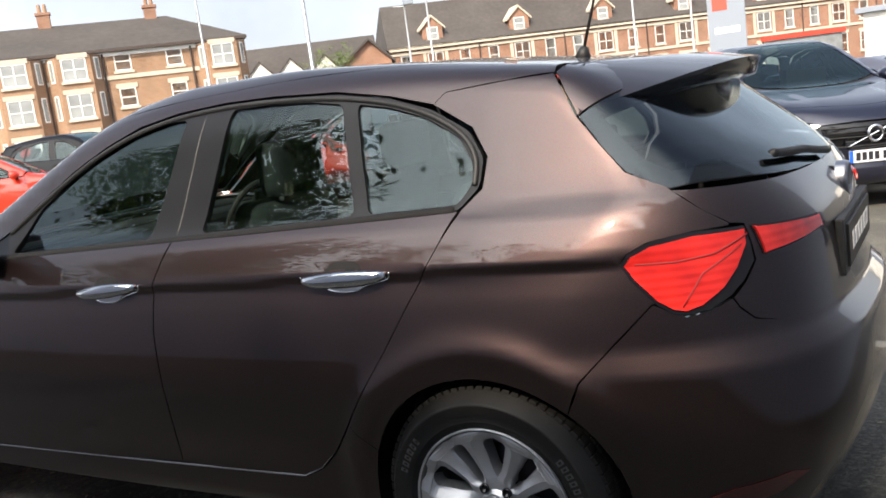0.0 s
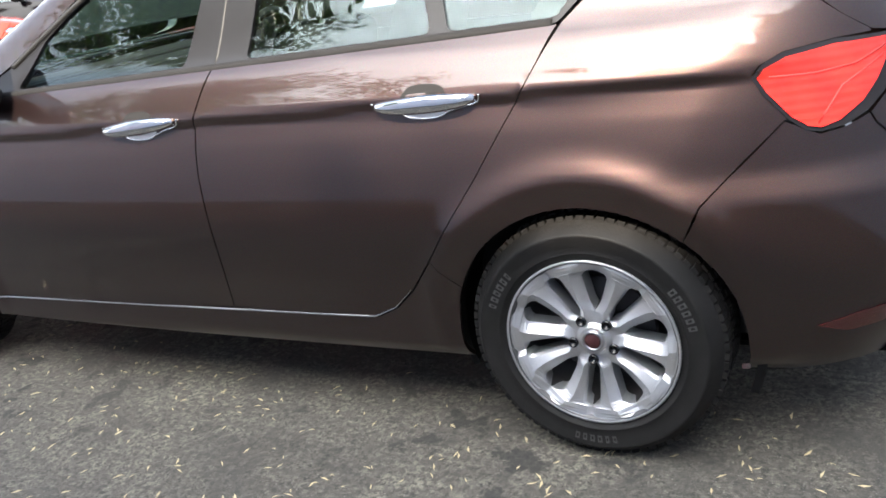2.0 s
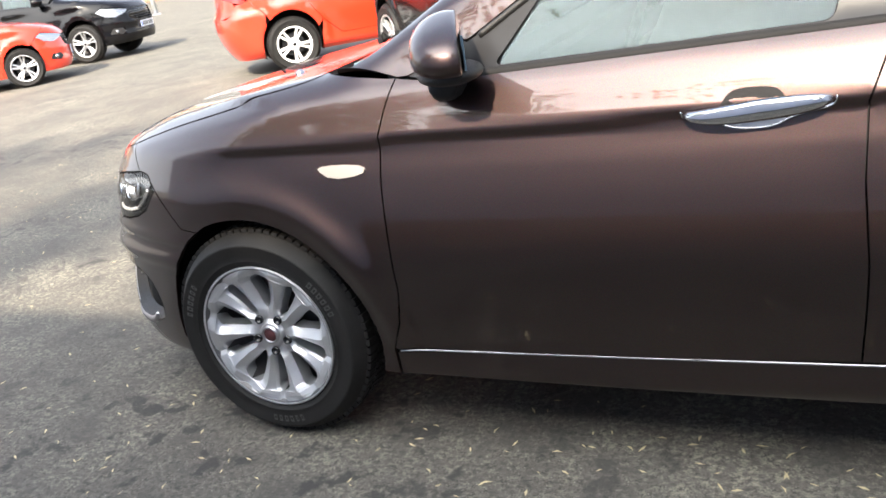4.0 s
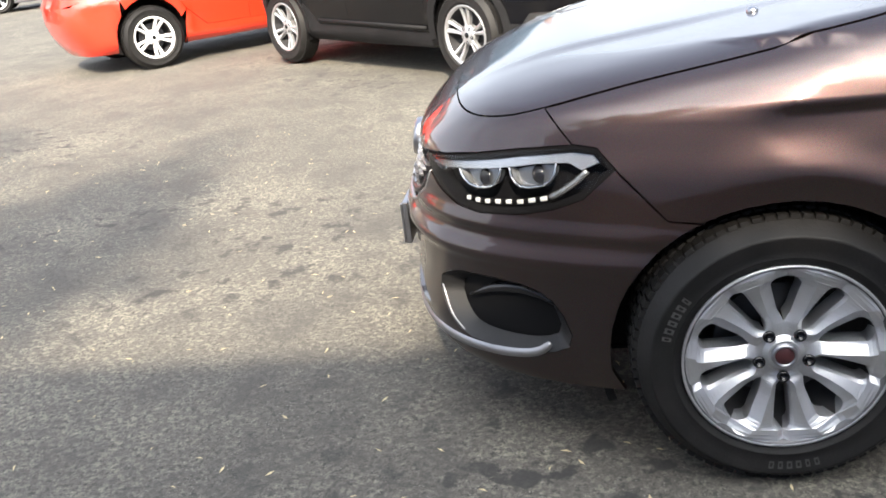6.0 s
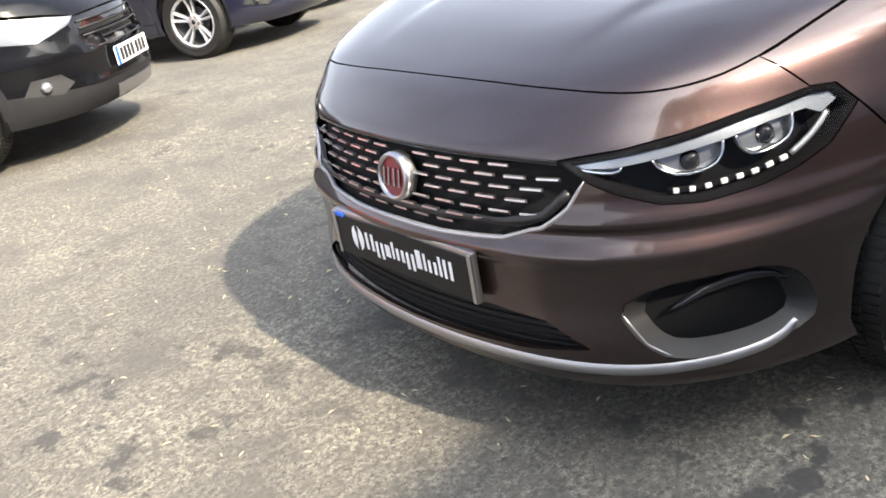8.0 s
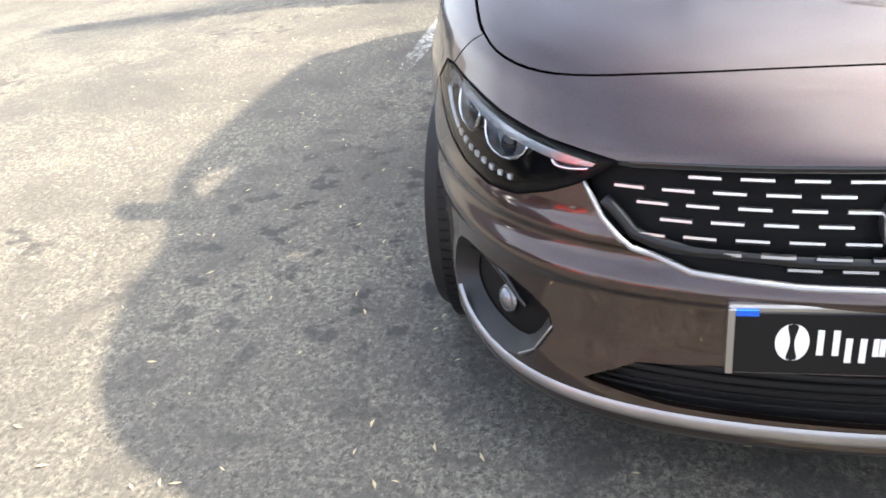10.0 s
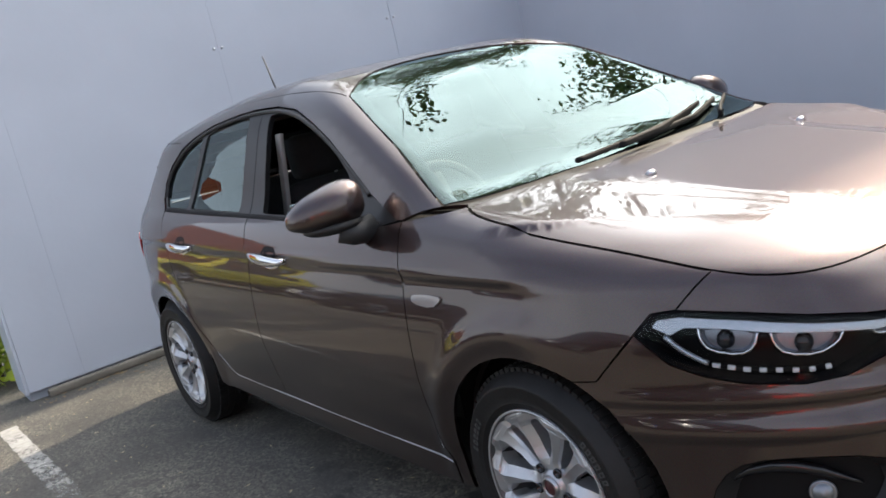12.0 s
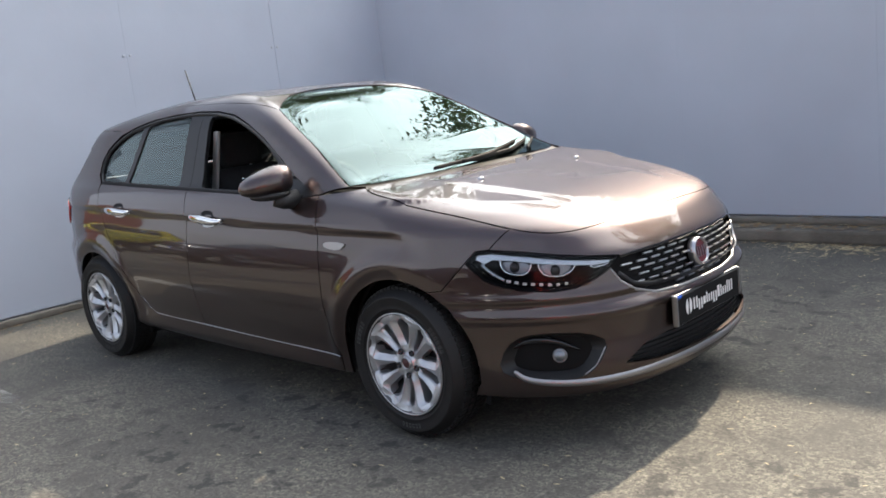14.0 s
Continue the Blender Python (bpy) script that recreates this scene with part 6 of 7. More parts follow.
    half = wsb[::-1] + [(0.70, 0.592), (0.95, 0.528)] + rl
    ws = pan("windscreen", top, half + [(x, -y) for x, y in half[::-1][1:-1]], SCREEN_GLASS, car, "tinted windscreen", offset=-0.003, depth=0)
    ws.visible_shadow = False
    poly = back[::-1] + wsb
    pan("scuttle", top, poly + [(x, -y) for x, y in wsb[::-1][1:]] + [(x, -y) for x, y in back[:-1]], BLACK, car, "", offset=-0.01, depth=0)
    belt = lambda x: 0.985 + (x - 0.5) * 0.039
    for s in sides:
        C, cant = Chart("side", s), Chart("cant", s)
        edge = [C.uv(p) for p in e3[:k + 1]][::-1]
        edge[-1] = (0.44, edge[-1][1])
        arcs_f, arcs_r = arc(0, 0.31, 0.362, -19, 118, 10), arc(2.638, 0.31, 0.362, -19, 197, 16)
        # one outline per panel, split at the door gaps
        fw = edge + [(0.505, 1.0), (0.46, 0.75), (0.455, 0.45), (0.405, 0.30), (0.405, 0.19)] + arcs_f + [(-0.235, 0.635), (-0.335, 0.742), (-0.42, 0.788)]
        pan("front_wing", C, fw, paint)
        fd = pan("front_door", C, [(0.505, 1.0), (1.0, belt(1.0)), (1.588, 1.028), (1.535, 0.75), (1.53, 0.33), (0.8, 0.31), (0.405, 0.30), (0.457, 0.48), (0.461, 0.75)], paint)
        rd = pan("rear_door", C, [(1.590, 1.03), (2.1, belt(2.1)), (2.595, 1.066), (2.39, 0.735), (2.235, 0.52), (2.03, 0.338), (1.53, 0.33), (1.535, 0.75)], paint)
        pan("sill", C, [(0.41, 0.19), (0.41, 0.30), (1.53, 0.33), (2.03, 0.336), (2.235, 0.515), (2.272, 0.38), (2.29, 0.19)], GREY_TRIM if clad else paint, car, offset=0.004 if clad else 0)
        if clad:
            strip_pts = lay(H, C, [(0.45, 0.34), (1.2, 0.355), (2.0, 0.37)], 0.012)[0]
            vs, fs = tube([M @ Vector(p) for p in strip_pts], 0.016, 8)
            link_mesh("sill_trim", vs, fs, SATIN if chrome_trim else GREY_TRIM, car, "trim strip along the sill", smooth=True)
            for hub, lo_a, hi_a in ((0.0, -8, 188), (2.638, -8, 188)):
                ring = arc(hub, 0.31, 0.365, lo_a, hi_a, 20) + arc(hub, 0.31, 0.425, lo_a, hi_a, 20)[::-1]
                pan("arch_cladding", C, ring, GREY_TRIM, car, "grey plastic wheel arch cladding", offset=0.008, depth=0.03)
        qt = [(2.605, 1.07), (2.66, 1.15), (2.60, 1.275), (2.49, 1.335), (2.52, 1.36), (2.815, 1.372), (2.885, 1.265), (3.01, 1.125), (3.10, 1.085), (3.225, 0.99), (3.155, 0.984), (3.068, 0.972), (3.010, 0.928), (3.08, 0.838), (2.986, 0.748), (2.905, 0.665)] + arc(2.638, 0.31, 0.362, 50, 158, 10) + [(2.235, 0.518), (2.39, 0.735), (2.52, 0.93)]
        pan("rear_wing", C, qt, paint)
        bl = lambda x: belt(x) + 0.012
        green = [(0.56, 1.012), (1.0, belt(1.0)), (1.58, belt(1.58)), (2.59, belt(2.59)), (2.65, 1.15), (2.60, 1.26), (2.34, 1.368), (1.9, 1.415), (1.5, 1.408), (1.18, 1.33), (0.86, 1.165)]
        wf = [(0.76, bl(0.76)), (1.475, bl(1.475)), (1.545, 1.365), (1.3, 1.345), (1.0, 1.215)]
        wr = [(1.65, bl(1.65)), (2.265, bl(2.265)), (2.20, 1.33), (1.9, 1.38), (1.70, 1.383)]
        wq = [(2.315, bl(2.315)), (2.56, bl(2.55)), (2.59, 1.165), (2.44, 1.275), (2.25, 1.322)]
        fr = pan("window_frame", C, green, PILLAR, car, "", offset=-0.003, holes=[wf, wr, wq], gap=0.001, res=0.05)
        for w, par in ((wf, fd), (wr, rd), (wq, rd)):
            g = pan("side_window", C, w, SIDE_GLASS, par, "", offset=-0.010, depth=0)
            g.visible_shadow = False
        r3 = lay(H, top, [(x, y * s) for x, y in rail])[0]
        low3 = lay(H, C, [(2.815, 1.374), (2.55, 1.372), (2.49, 1.335), (2.34, 1.370), (1.9, 1.417), (1.5, 1.410), (1.18, 1.332), (0.86, 1.167), (0.54, 1.004)])[0]
        a3 = lay(H, top, [(0.47, s * 0.655), (0.70, s * 0.60), (0.95, s * 0.535)])[0]
        pan("roof_rail", cant, [cant.uv(tuple(p)) for p in list(r3) + list(low3) + list(a3)], paint, gap=0.0)
        if chrome_trim:
            pts = lay(H, C, [(0.72, 1.08), (0.88, 1.175), (1.18, 1.33), (1.5, 1.406), (1.9, 1.413), (2.34, 1.365), (2.585, 1.258)], 0.004)[0]
            vs, fs = tube([M @ Vector(p) for p in pts], 0.008, 6)
            link_mesh("window_trim", vs, fs, CHROME, car, "bright window trim", smooth=True)
        for par, x0, z0 in ((fd, 1.2, 0.89), (rd, 2.14, 0.92)):
            pts = lay(H, C, [(x0, z0), (x0 + 0.1, z0 + 0.006), (x0 + 0.24, z0 + 0.01)])[0]
            pts[1] += (0, 0.035 * s, 0)
            vs, fs = tube([M @ Vector(p) for p in pts], 0.013, 8)
            link_mesh("door_handle", vs, fs, paint, par, smooth=True)
        bm = bmesh.new()
        bmesh.ops.create_uvsphere(bm, u_segments=18, v_segments=10, radius=1)
        for v in bm.verts:
            if v.co.x > 0.3:
                v.co.x = 0.3
        bmesh.ops.transform(bm, matrix=M @ Matrix.Translation((0.70, s * 0.94, 1.06)) @ Matrix.Diagonal((0.14, 0.11, 0.08, 1)), verts=bm.verts)
        mr = part("door_mirror", bm, paint, car, smooth=True)
        vs, fs = tube([M @ Vector((0.66, s * 0.78, 0.985)), M @ Vector((0.68, s * 0.92, 1.02))], 0.035, 8)
        link_mesh("mirror_foot", vs, fs, BLACK, mr)
        tl = [(3.012, 0.815, 0.928), (3.065, 0.785, 0.975), (3.25, 0.655, 0.98), (3.38, 0.42, 0.95), (3.38, 0.42, 0.90), (3.225, 0.71, 0.82), (3.14, 0.772, 0.801)]
        pan("tail_lamp", rear, Rg(tl if s > 0 else mirror(tl)), LENS_RED, car, "red tail lamp", offset=0.006, depth=0.015)
        for hub in (0.0, 2.638):
            hx = hub * sx
            build_wheel(car, (hx, s * wheel_track * sy, wheel_r + 0.004), s, wheel_r, rim_r, 0.2, spokes, rim, rim_dark, GLOSS_BLACK, spin=11 * hub, letters=False)
            vs, fs = [], []
            for i in range(17):
                a = radians(-20 + 220 * i / 16)
                for yy, rr in ((0.845, 0.372), (0.5, 0.39)):
                    vs.append(M @ Vector((hub + rr * math.cos(a), s * yy, 0.31 + rr * math.sin(a))))
            link_mesh("arch_liner", vs, [(2 * i, 2 * i + 1, 2 * i + 3, 2 * i + 2) for i in range(16)], DARK, car)
    glow = [(3.115, 0.695, 1.078), (3.28, 0.44, 1.06), (3.345, 0.0, 1.053)]
    gate = [(3.226, 0.672, 0.99), (3.285, 0.63, 0.895), (3.235, 0.70, 0.80), (3.255, 0.68, 0.70), (3.38, 0.45, 0.655), (3.42, 0.0, 0.65)]
    hf = glow[::-1] + gate
    tg = pan("tailgate", rear, Rg(hf + mirror(hf[::-1])[1:-1]), paint)
    gtp = [(2.90, 0.655, 1.262), (3.0, 0.28, 1.315), (3.01, 0.0, 1.32)]
    hf = gtp[::-1] + [(3.015, 0.718, 1.122)] + glow
    rgl = pan("rear_window", rcone, [rcone.uv(p) for p in hf + mirror(hf[::-1])[1:-1]], REAR_GLASS, tg, "dark rear window", offset=-0.003, depth=0)
    rgl.visible_shadow = False
    bt = [(3.225, 0.705, 0.80), (3.30, 0.60, 0.668), (3.43, 0.0, 0.658)]
    ar3 = [tuple(p) for p in lay(H, Chart("side", 1), arc(2.638, 0.31, 0.362, 50, -19, 6)[1:])[0]]
    hf = bt[::-1] + [(3.072, 0.80, 0.834), (2.905, 0.862, 0.662)] + ar3 + [(3.2, 0.70, 0.19), (3.35, 0.0, 0.19)]
    pan("rear_bumper", rear, Rg(hf + mirror(hf[::-1])[1:-1]), low, car, "")
    for nm, dims in (("engine_block", (-0.6, 0.34, -0.5, 0.5, 0.2, 0.72)), ("floor_pan", (0.36, 2.24, -0.78, 0.78, 0.2, 0.5)), ("boot_floor", (2.25, 3.2, -0.5, 0.5, 0.25, 0.8)), ("seat", (1.4, 1.6, -0.6, -0.15, 0.505, 1.2)), ("seat", (1.4, 1.6, 0.15, 0.6, 0.505, 1.2)), ("rear_seat", (2.05, 2.24, -0.6, 0.6, 0.505, 1.1)), ("dashboard", (0.45, 0.7, -0.7, 0.7, 0.6, 0.97))):
        bm = boxes(dims)
        bmesh.ops.transform(bm, matrix=M, verts=bm.verts)
        part(nm, bm, DARK, car)
    return car


def place(front_wheel, heading, side, sx=1.0, sy=1.0, track=0.87):
    """Where a car's origin stands, so that its front wheel on that side (+1 its right as it faces -x) touches the ground there."""
    h = radians(heading)
    r = Vector((math.sin(h), -math.cos(h)))  # to the car's right as it drives
    p = Vector(front_wheel[:2]) - r * side * track * sy
    return (p.x, p.y)


build_car("black_crossover_car", "black crossover car with grey wheel arch cladding and two-tone alloy wheels", BLACK_PAINT, place((-1.16, 4.05), -42, 1), -42, 0.963, 0.98, 1.05, 0.03, 0.335, 0.222, "twin", clad=True, rim=ALLOY, rim_dark=ALLOY_DARK, chrome_trim=False)
hd = 41
h = radians(hd)
build_car("red_car", "bright red car with white multi-spoke wheel covers, seen from its tail", RED_PAINT, place((-4.62 + 2.6 * math.cos(h), 6.32 + 2.6 * math.sin(h)), hd, 1, 0.98), hd, 0.98, 0.98, 1.08, 0.0, 0.316, 0.21, "twin", rim=PLATE_WHITE)
build_car("black_suv", "black sport utility car with silver alloy wheels", BLACK_PAINT, place((-11.75, 10.0), 17, 1, 1.0), 17, 1.0, 1.02, 1.12, 0.05, 0.35, 0.235, "twin")
build_car("small_red_car", "small red car with silver alloy wheels", RED_PAINT, place((-10.5, 7.45), 46, 1, 0.82), 46, 0.82, 0.94, 1.0, 0.0, 0.30, 0.205, "twin")
build_car("dark_blue_suv", "dark blue sport utility car facing out, round badge on its grille", NAVY_PAINT, (2.44, 7.24), -59, 1.06, 1.05, 1.12, 0.05, 0.36, 0.24, "twin", badge_ring=True)
build_car("grey_estate_car", "grey metallic estate car with silver alloy wheels", SILVER_PAINT, place((3.62, 8.3), -33, 1, 1.03), -33, 1.03, 1.0, 1.0, 0.0, 0.325, 0.22, "twin", chrome_trim=True)
build_car("yellow_car", "bright yellow car with black lower trim", YELLOW_PAINT, place((11.7, 3.85), -90, 1), -90, 0.95, 0.97, 1.12, 0.02, 0.33, 0.2, "blade", clad=True)
build_car("dark_hatchback", "dark hatchback car with silver wheels", NAVY_PAINT, place((8.05, 5.6), -85, 1), -85, 0.97, 0.97, 1.0, 0.0, 0.316, 0.21, "twin")
build_car("silver_hatchback", "silver hatchback car standing far off", SILVER_PAINT, (-13.8, 18.2), 205, 0.97, 0.97, 1.0, 0.0, 0.316, 0.21, "twin")
build_car("white_hatchback", "white hatchback car standing far off", WHITE_PAINT, (-9.6, 20.0), 200, 0.97, 0.97, 1.0, 0.0, 0.316, 0.21, "twin")



# ---------------------------------------------------------------- houses in the distance
def brick_material(name, c1, c2, mortar):
    m = bpy.data.materials.new(name)
    m.use_nodes = True
    nt = m.node_tree
    b = nt.nodes["Principled BSDF"]
    b.inputs["Roughness"].default_value = 0.9
    co, mp, br, nz, mx = (nt.nodes.new("ShaderNode" + k) for k in ("TexCoord", "Mapping", "TexBrick", "TexNoise", "MixRGB"))
    mp.inputs["Rotation"].default_value = (radians(90), 0, 0)
    br.inputs["Scale"].default_value = 1.0
    br.inputs["Brick Width"].default_value, br.inputs["Row Height"].default_value, br.inputs["Mortar Size"].default_value = 0.225, 0.075, 0.010
    for k, c in (("Color1", c1), ("Color2", c2), ("Mortar", mortar)):
        br.inputs[k].default_value = (*c, 1)
    nz.inputs["Scale"].default_value, nz.inputs["Detail"].default_value = 0.7, 5
    mx.blend_type, mx.inputs["Fac"].default_value = "OVERLAY", 0.5
    nt.links.new(co.outputs["Object"], mp.inputs["Vector"])
    nt.links.new(mp.outputs[0], br.inputs["Vector"])
    nt.links.new(co.outputs["Object"], nz.inputs["Vector"])
    nt.links.new(br.outputs["Color"], mx.inputs["Color1"])
    nt.links.new(nz.outputs["Fac"], mx.inputs["Color2"])
    nt.links.new(mx.outputs["Color"], b.inputs["Base Color"])
    return m


BRICK = brick_material("orange_brown_brick", (0.25, 0.125, 0.068), (0.31, 0.165, 0.092), (0.30, 0.25, 0.19))
BRICK_RED = brick_material("red_brick", (0.23, 0.10, 0.062), (0.29, 0.135, 0.085), (0.28, 0.22, 0.17))
SLATE = material("grey_brown_roof_slate", (0.062, 0.054, 0.050), 0.8, vary=0.25, scale=3, bump=0.5, bump_scale=12)
STONE = material("cream_stone_trim", (0.50, 0.44, 0.36), 0.85, vary=0.15, scale=4)
WINDOW_WHITE = material("white_window_frame", (0.78, 0.78, 0.76), 0.5)
RENDER_WHITE = material("white_render", (0.72, 0.70, 0.66), 0.9, vary=0.1, scale=2)
PIPE = material("dark_drain_pipe", (0.05, 0.035, 0.03), 0.6)
POLE = material("grey_steel_pole", (0.42, 0.43, 0.44), 0.4, 0.7, vary=0.1)
SHOP_RED = material("red_shop_fascia", (0.55, 0.06, 0.035), 0.5, vary=0.1)
SIGN_GREY = material("grey_sign_board", (0.22, 0.25, 0.30), 0.4)
ORANGE = material("orange_painted_wall", (0.44, 0.10, 0.034), 0.7, vary=0.10, scale=0.8)
ORANGE_RED = material("red_orange_door_paint", (0.38, 0.036, 0.012), 0.55, vary=0.1, scale=2)


def window(parent, x, z, w, h, y=0.0, bars=(1, 1), lintel=True, mat=None):
    """A window on a facade in the plane y (facing -y): reveal, frame, pane, sill, lintel."""
    fr = new("window")
    fr.parent, fr.location = parent, (x, y, z)
    t = 0.07
    args = [(-w / 2, w / 2, -0.03, 0.05, h / 2 - t, h / 2), (-w / 2, w / 2, -0.03, 0.05, -h / 2, -h / 2 + t), (-w / 2, -w / 2 + t, -0.03, 0.05, -h / 2 + t, h / 2 - t), (w / 2 - t, w / 2, -0.03, 0.05, -h / 2 + t, h / 2 - t)]
    for i in range(1, bars[0]):
        cx = -w / 2 + w * i / bars[0]
        args.append((cx - 0.03, cx + 0.03, -0.025, 0.045, -h / 2 + t, h / 2 - t))
    for i in range(1, bars[1]):
        cz = -h / 2 + h * i / bars[1]
        args.append((-w / 2 + t, w / 2 - t, -0.02, 0.04, cz - 0.03, cz + 0.03))
    part("frame", boxes(*args), WINDOW_WHITE, fr)
    part("pane", boxes((-w / 2 + t / 2, w / 2 - t / 2, 0.0, 0.015, -h / 2 + t / 2, h / 2 - t / 2)), HOUSE_GLASS, fr)
    part("sill", boxes((-w / 2 - 0.12, w / 2 + 0.12, -0.12, 0.0, -h / 2 - 0.16, -h / 2 - 0.002)), STONE, fr)
    if lintel:
        part("lintel", boxes((-w / 2 - 0.15, w / 2 + 0.15, -0.06, 0.0, h / 2 + 0.002, h / 2 + 0.28)), mat or STONE, fr)
    return fr


def gable_roof(parent, x0, x1, y0, y1, z0, z1, hip=0.0, over=0.35, mat=None):
    ym = (y0 + y1) / 2
    a, b = x0 - over, x1 + over
    c, d = y0 - over, y1 + over
    vs = [(a, c, z0), (b, c, z0), (b, d, z0), (a, d, z0), (a + hip, ym, z1), (b - hip, ym, z1)]
    vs += [(x, y, z - 0.18) for x, y, z in vs]
    fs = [(0, 1, 5, 4), (2, 3, 4, 5), (1, 2, 5), (3, 0, 4), (0, 6, 7, 1), (1, 7, 8, 2), (2, 8, 9, 3), (3, 9, 6, 0), (6, 9, 8, 7)]
    return link_mesh("roof", vs, fs, mat or SLATE, parent)


def chimney(parent, x, y, z0, z1, w=0.9):
    part("chimney", boxes((x - w / 2, x + w / 2, y - 0.35, y + 0.35, z0, z1), (x - w / 2 - 0.07, x + w / 2 + 0.07, y - 0.42, y + 0.42, z1, z1 + 0.18), bevel=0.02), BRICK_RED, parent)
    for k in (-1, 1):
        vs, fs = lathe([(0.14, 0.0), (0.11, 0.55), (0.0, 0.55)], "z", 10)
        link_mesh("chimney_pot", [(v[0] + x + k * w * 0.22, v[1] + y, v[2] + z1 + 0.18) for v in vs], fs, BRICK, parent)


def bay(parent, x, z0, z1, w, out, wins):
    """A projecting bay with slanted cheeks and windows in front."""
    vs = [(x - w / 2 - out * 0.7, 0, z0), (x - w / 2, -out, z0), (x + w / 2, -out, z0), (x + w / 2 + out * 0.7, 0, z0)]
    vs += [(q[0], q[1], z1) for q in vs]
    b = link_mesh("bay", vs, [(0, 1, 5, 4), (1, 2, 6, 5), (2, 3, 7, 6), (4, 5, 6, 7), (3, 2, 1, 0)], BRICK, parent)
    for z, h in wins:
        window(b, x, z, w * 0.72, h, -out - 0.01, (2, 2))
        for s in (-1, 1):
            part("side_light", boxes((-0.22, 0.22, -0.02, 0.03, z - h / 2, z + h / 2)), WINDOW_WHITE, b).matrix_local = Matrix.Translation((x + s * (w / 2 + out * 0.35), -out / 2 - 0.02, 0)) @ Matrix.Rotation(radians(55 * s), 4, "Z")
            part("side_pane", boxes((-0.15, 0.15, -0.03, -0.015, z - h / 2 + 0.08, z + h / 2 - 0.08)), HOUSE_GLASS, b).matrix_local = Matrix.Translation((x + s * (w / 2 + out * 0.35), -out / 2 - 0.02, 0)) @ Matrix.Rotation(radians(55 * s), 4, "Z")
    return b


EYE0 = Vector((3.69, -2.68, 1.34))


def spot(az, dist):
    return (EYE0.x + dist * math.sin(radians(az)), EYE0.y + dist * math.cos(radians(az)))


def brick_flats():
    """Three-storey brick flats with bays and a hipped roof, sixty metres off. Local x runs to the right along the facade."""
    D = 60.0
    b = thing("brick_flats", (*spot(-49, D), 0), 49, "orange-brown brick flats with white bay windows, slate roof", "building")
    X = lambda az: D * math.tan(radians(az + 49))
    Z = lambda el, az: 1.34 + D / math.cos(radians(az + 49)) * math.tan(radians(el))
    eave = 7.25
    part("wall", boxes((-24, X(-42.1), 0, 10, 0, eave)), BRICK, b)
    gable_roof(b, -24, X(-42.1), 0, 10, eave, eave + 2.3, hip=4.5)
    part("gutter", boxes((-24.3, X(-42.1) + 0.3, -0.45, -0.3, eave - 0.2, eave - 0.05)), PIPE, b)
    part("fascia", boxes((-24, X(-42.1), -0.06, 0, eave - 0.45, eave - 0.2)), WINDOW_WHITE, b)
    part("string_course", boxes((-24, X(-42.1), -0.08, 0, 5.35, 5.6)), STONE, b)
    for az in (-49.2, -46.2):
        for z in (6.42, 4.2, 1.7):
            window(b, X(az), z, 1.0, 1.15, 0, (1, 2))
    for az in (-51.9, -55.1, -43.4):
        bay(b, X(az), 0, 6.95, 1.9 if az > -50 else 2.0, 0.9, ((6.15, 1.35), (3.95, 1.5), (1.5, 1.5)))
    for az in (-50.3, -45.2, -53.6):
        vs, fs = tube([(X(az), -0.1, 0), (X(az), -0.1, eave - 0.3)], 0.06, 8)
        link_mesh("drain_pipe", vs, fs, PIPE, b)
    chimney(b, X(-53.4), 5, eave + 1.9, eave + 3.0, 0.8)
    chimney(b, X(-47.0), 5, eave + 1.9, eave + 2.9, 0.8)


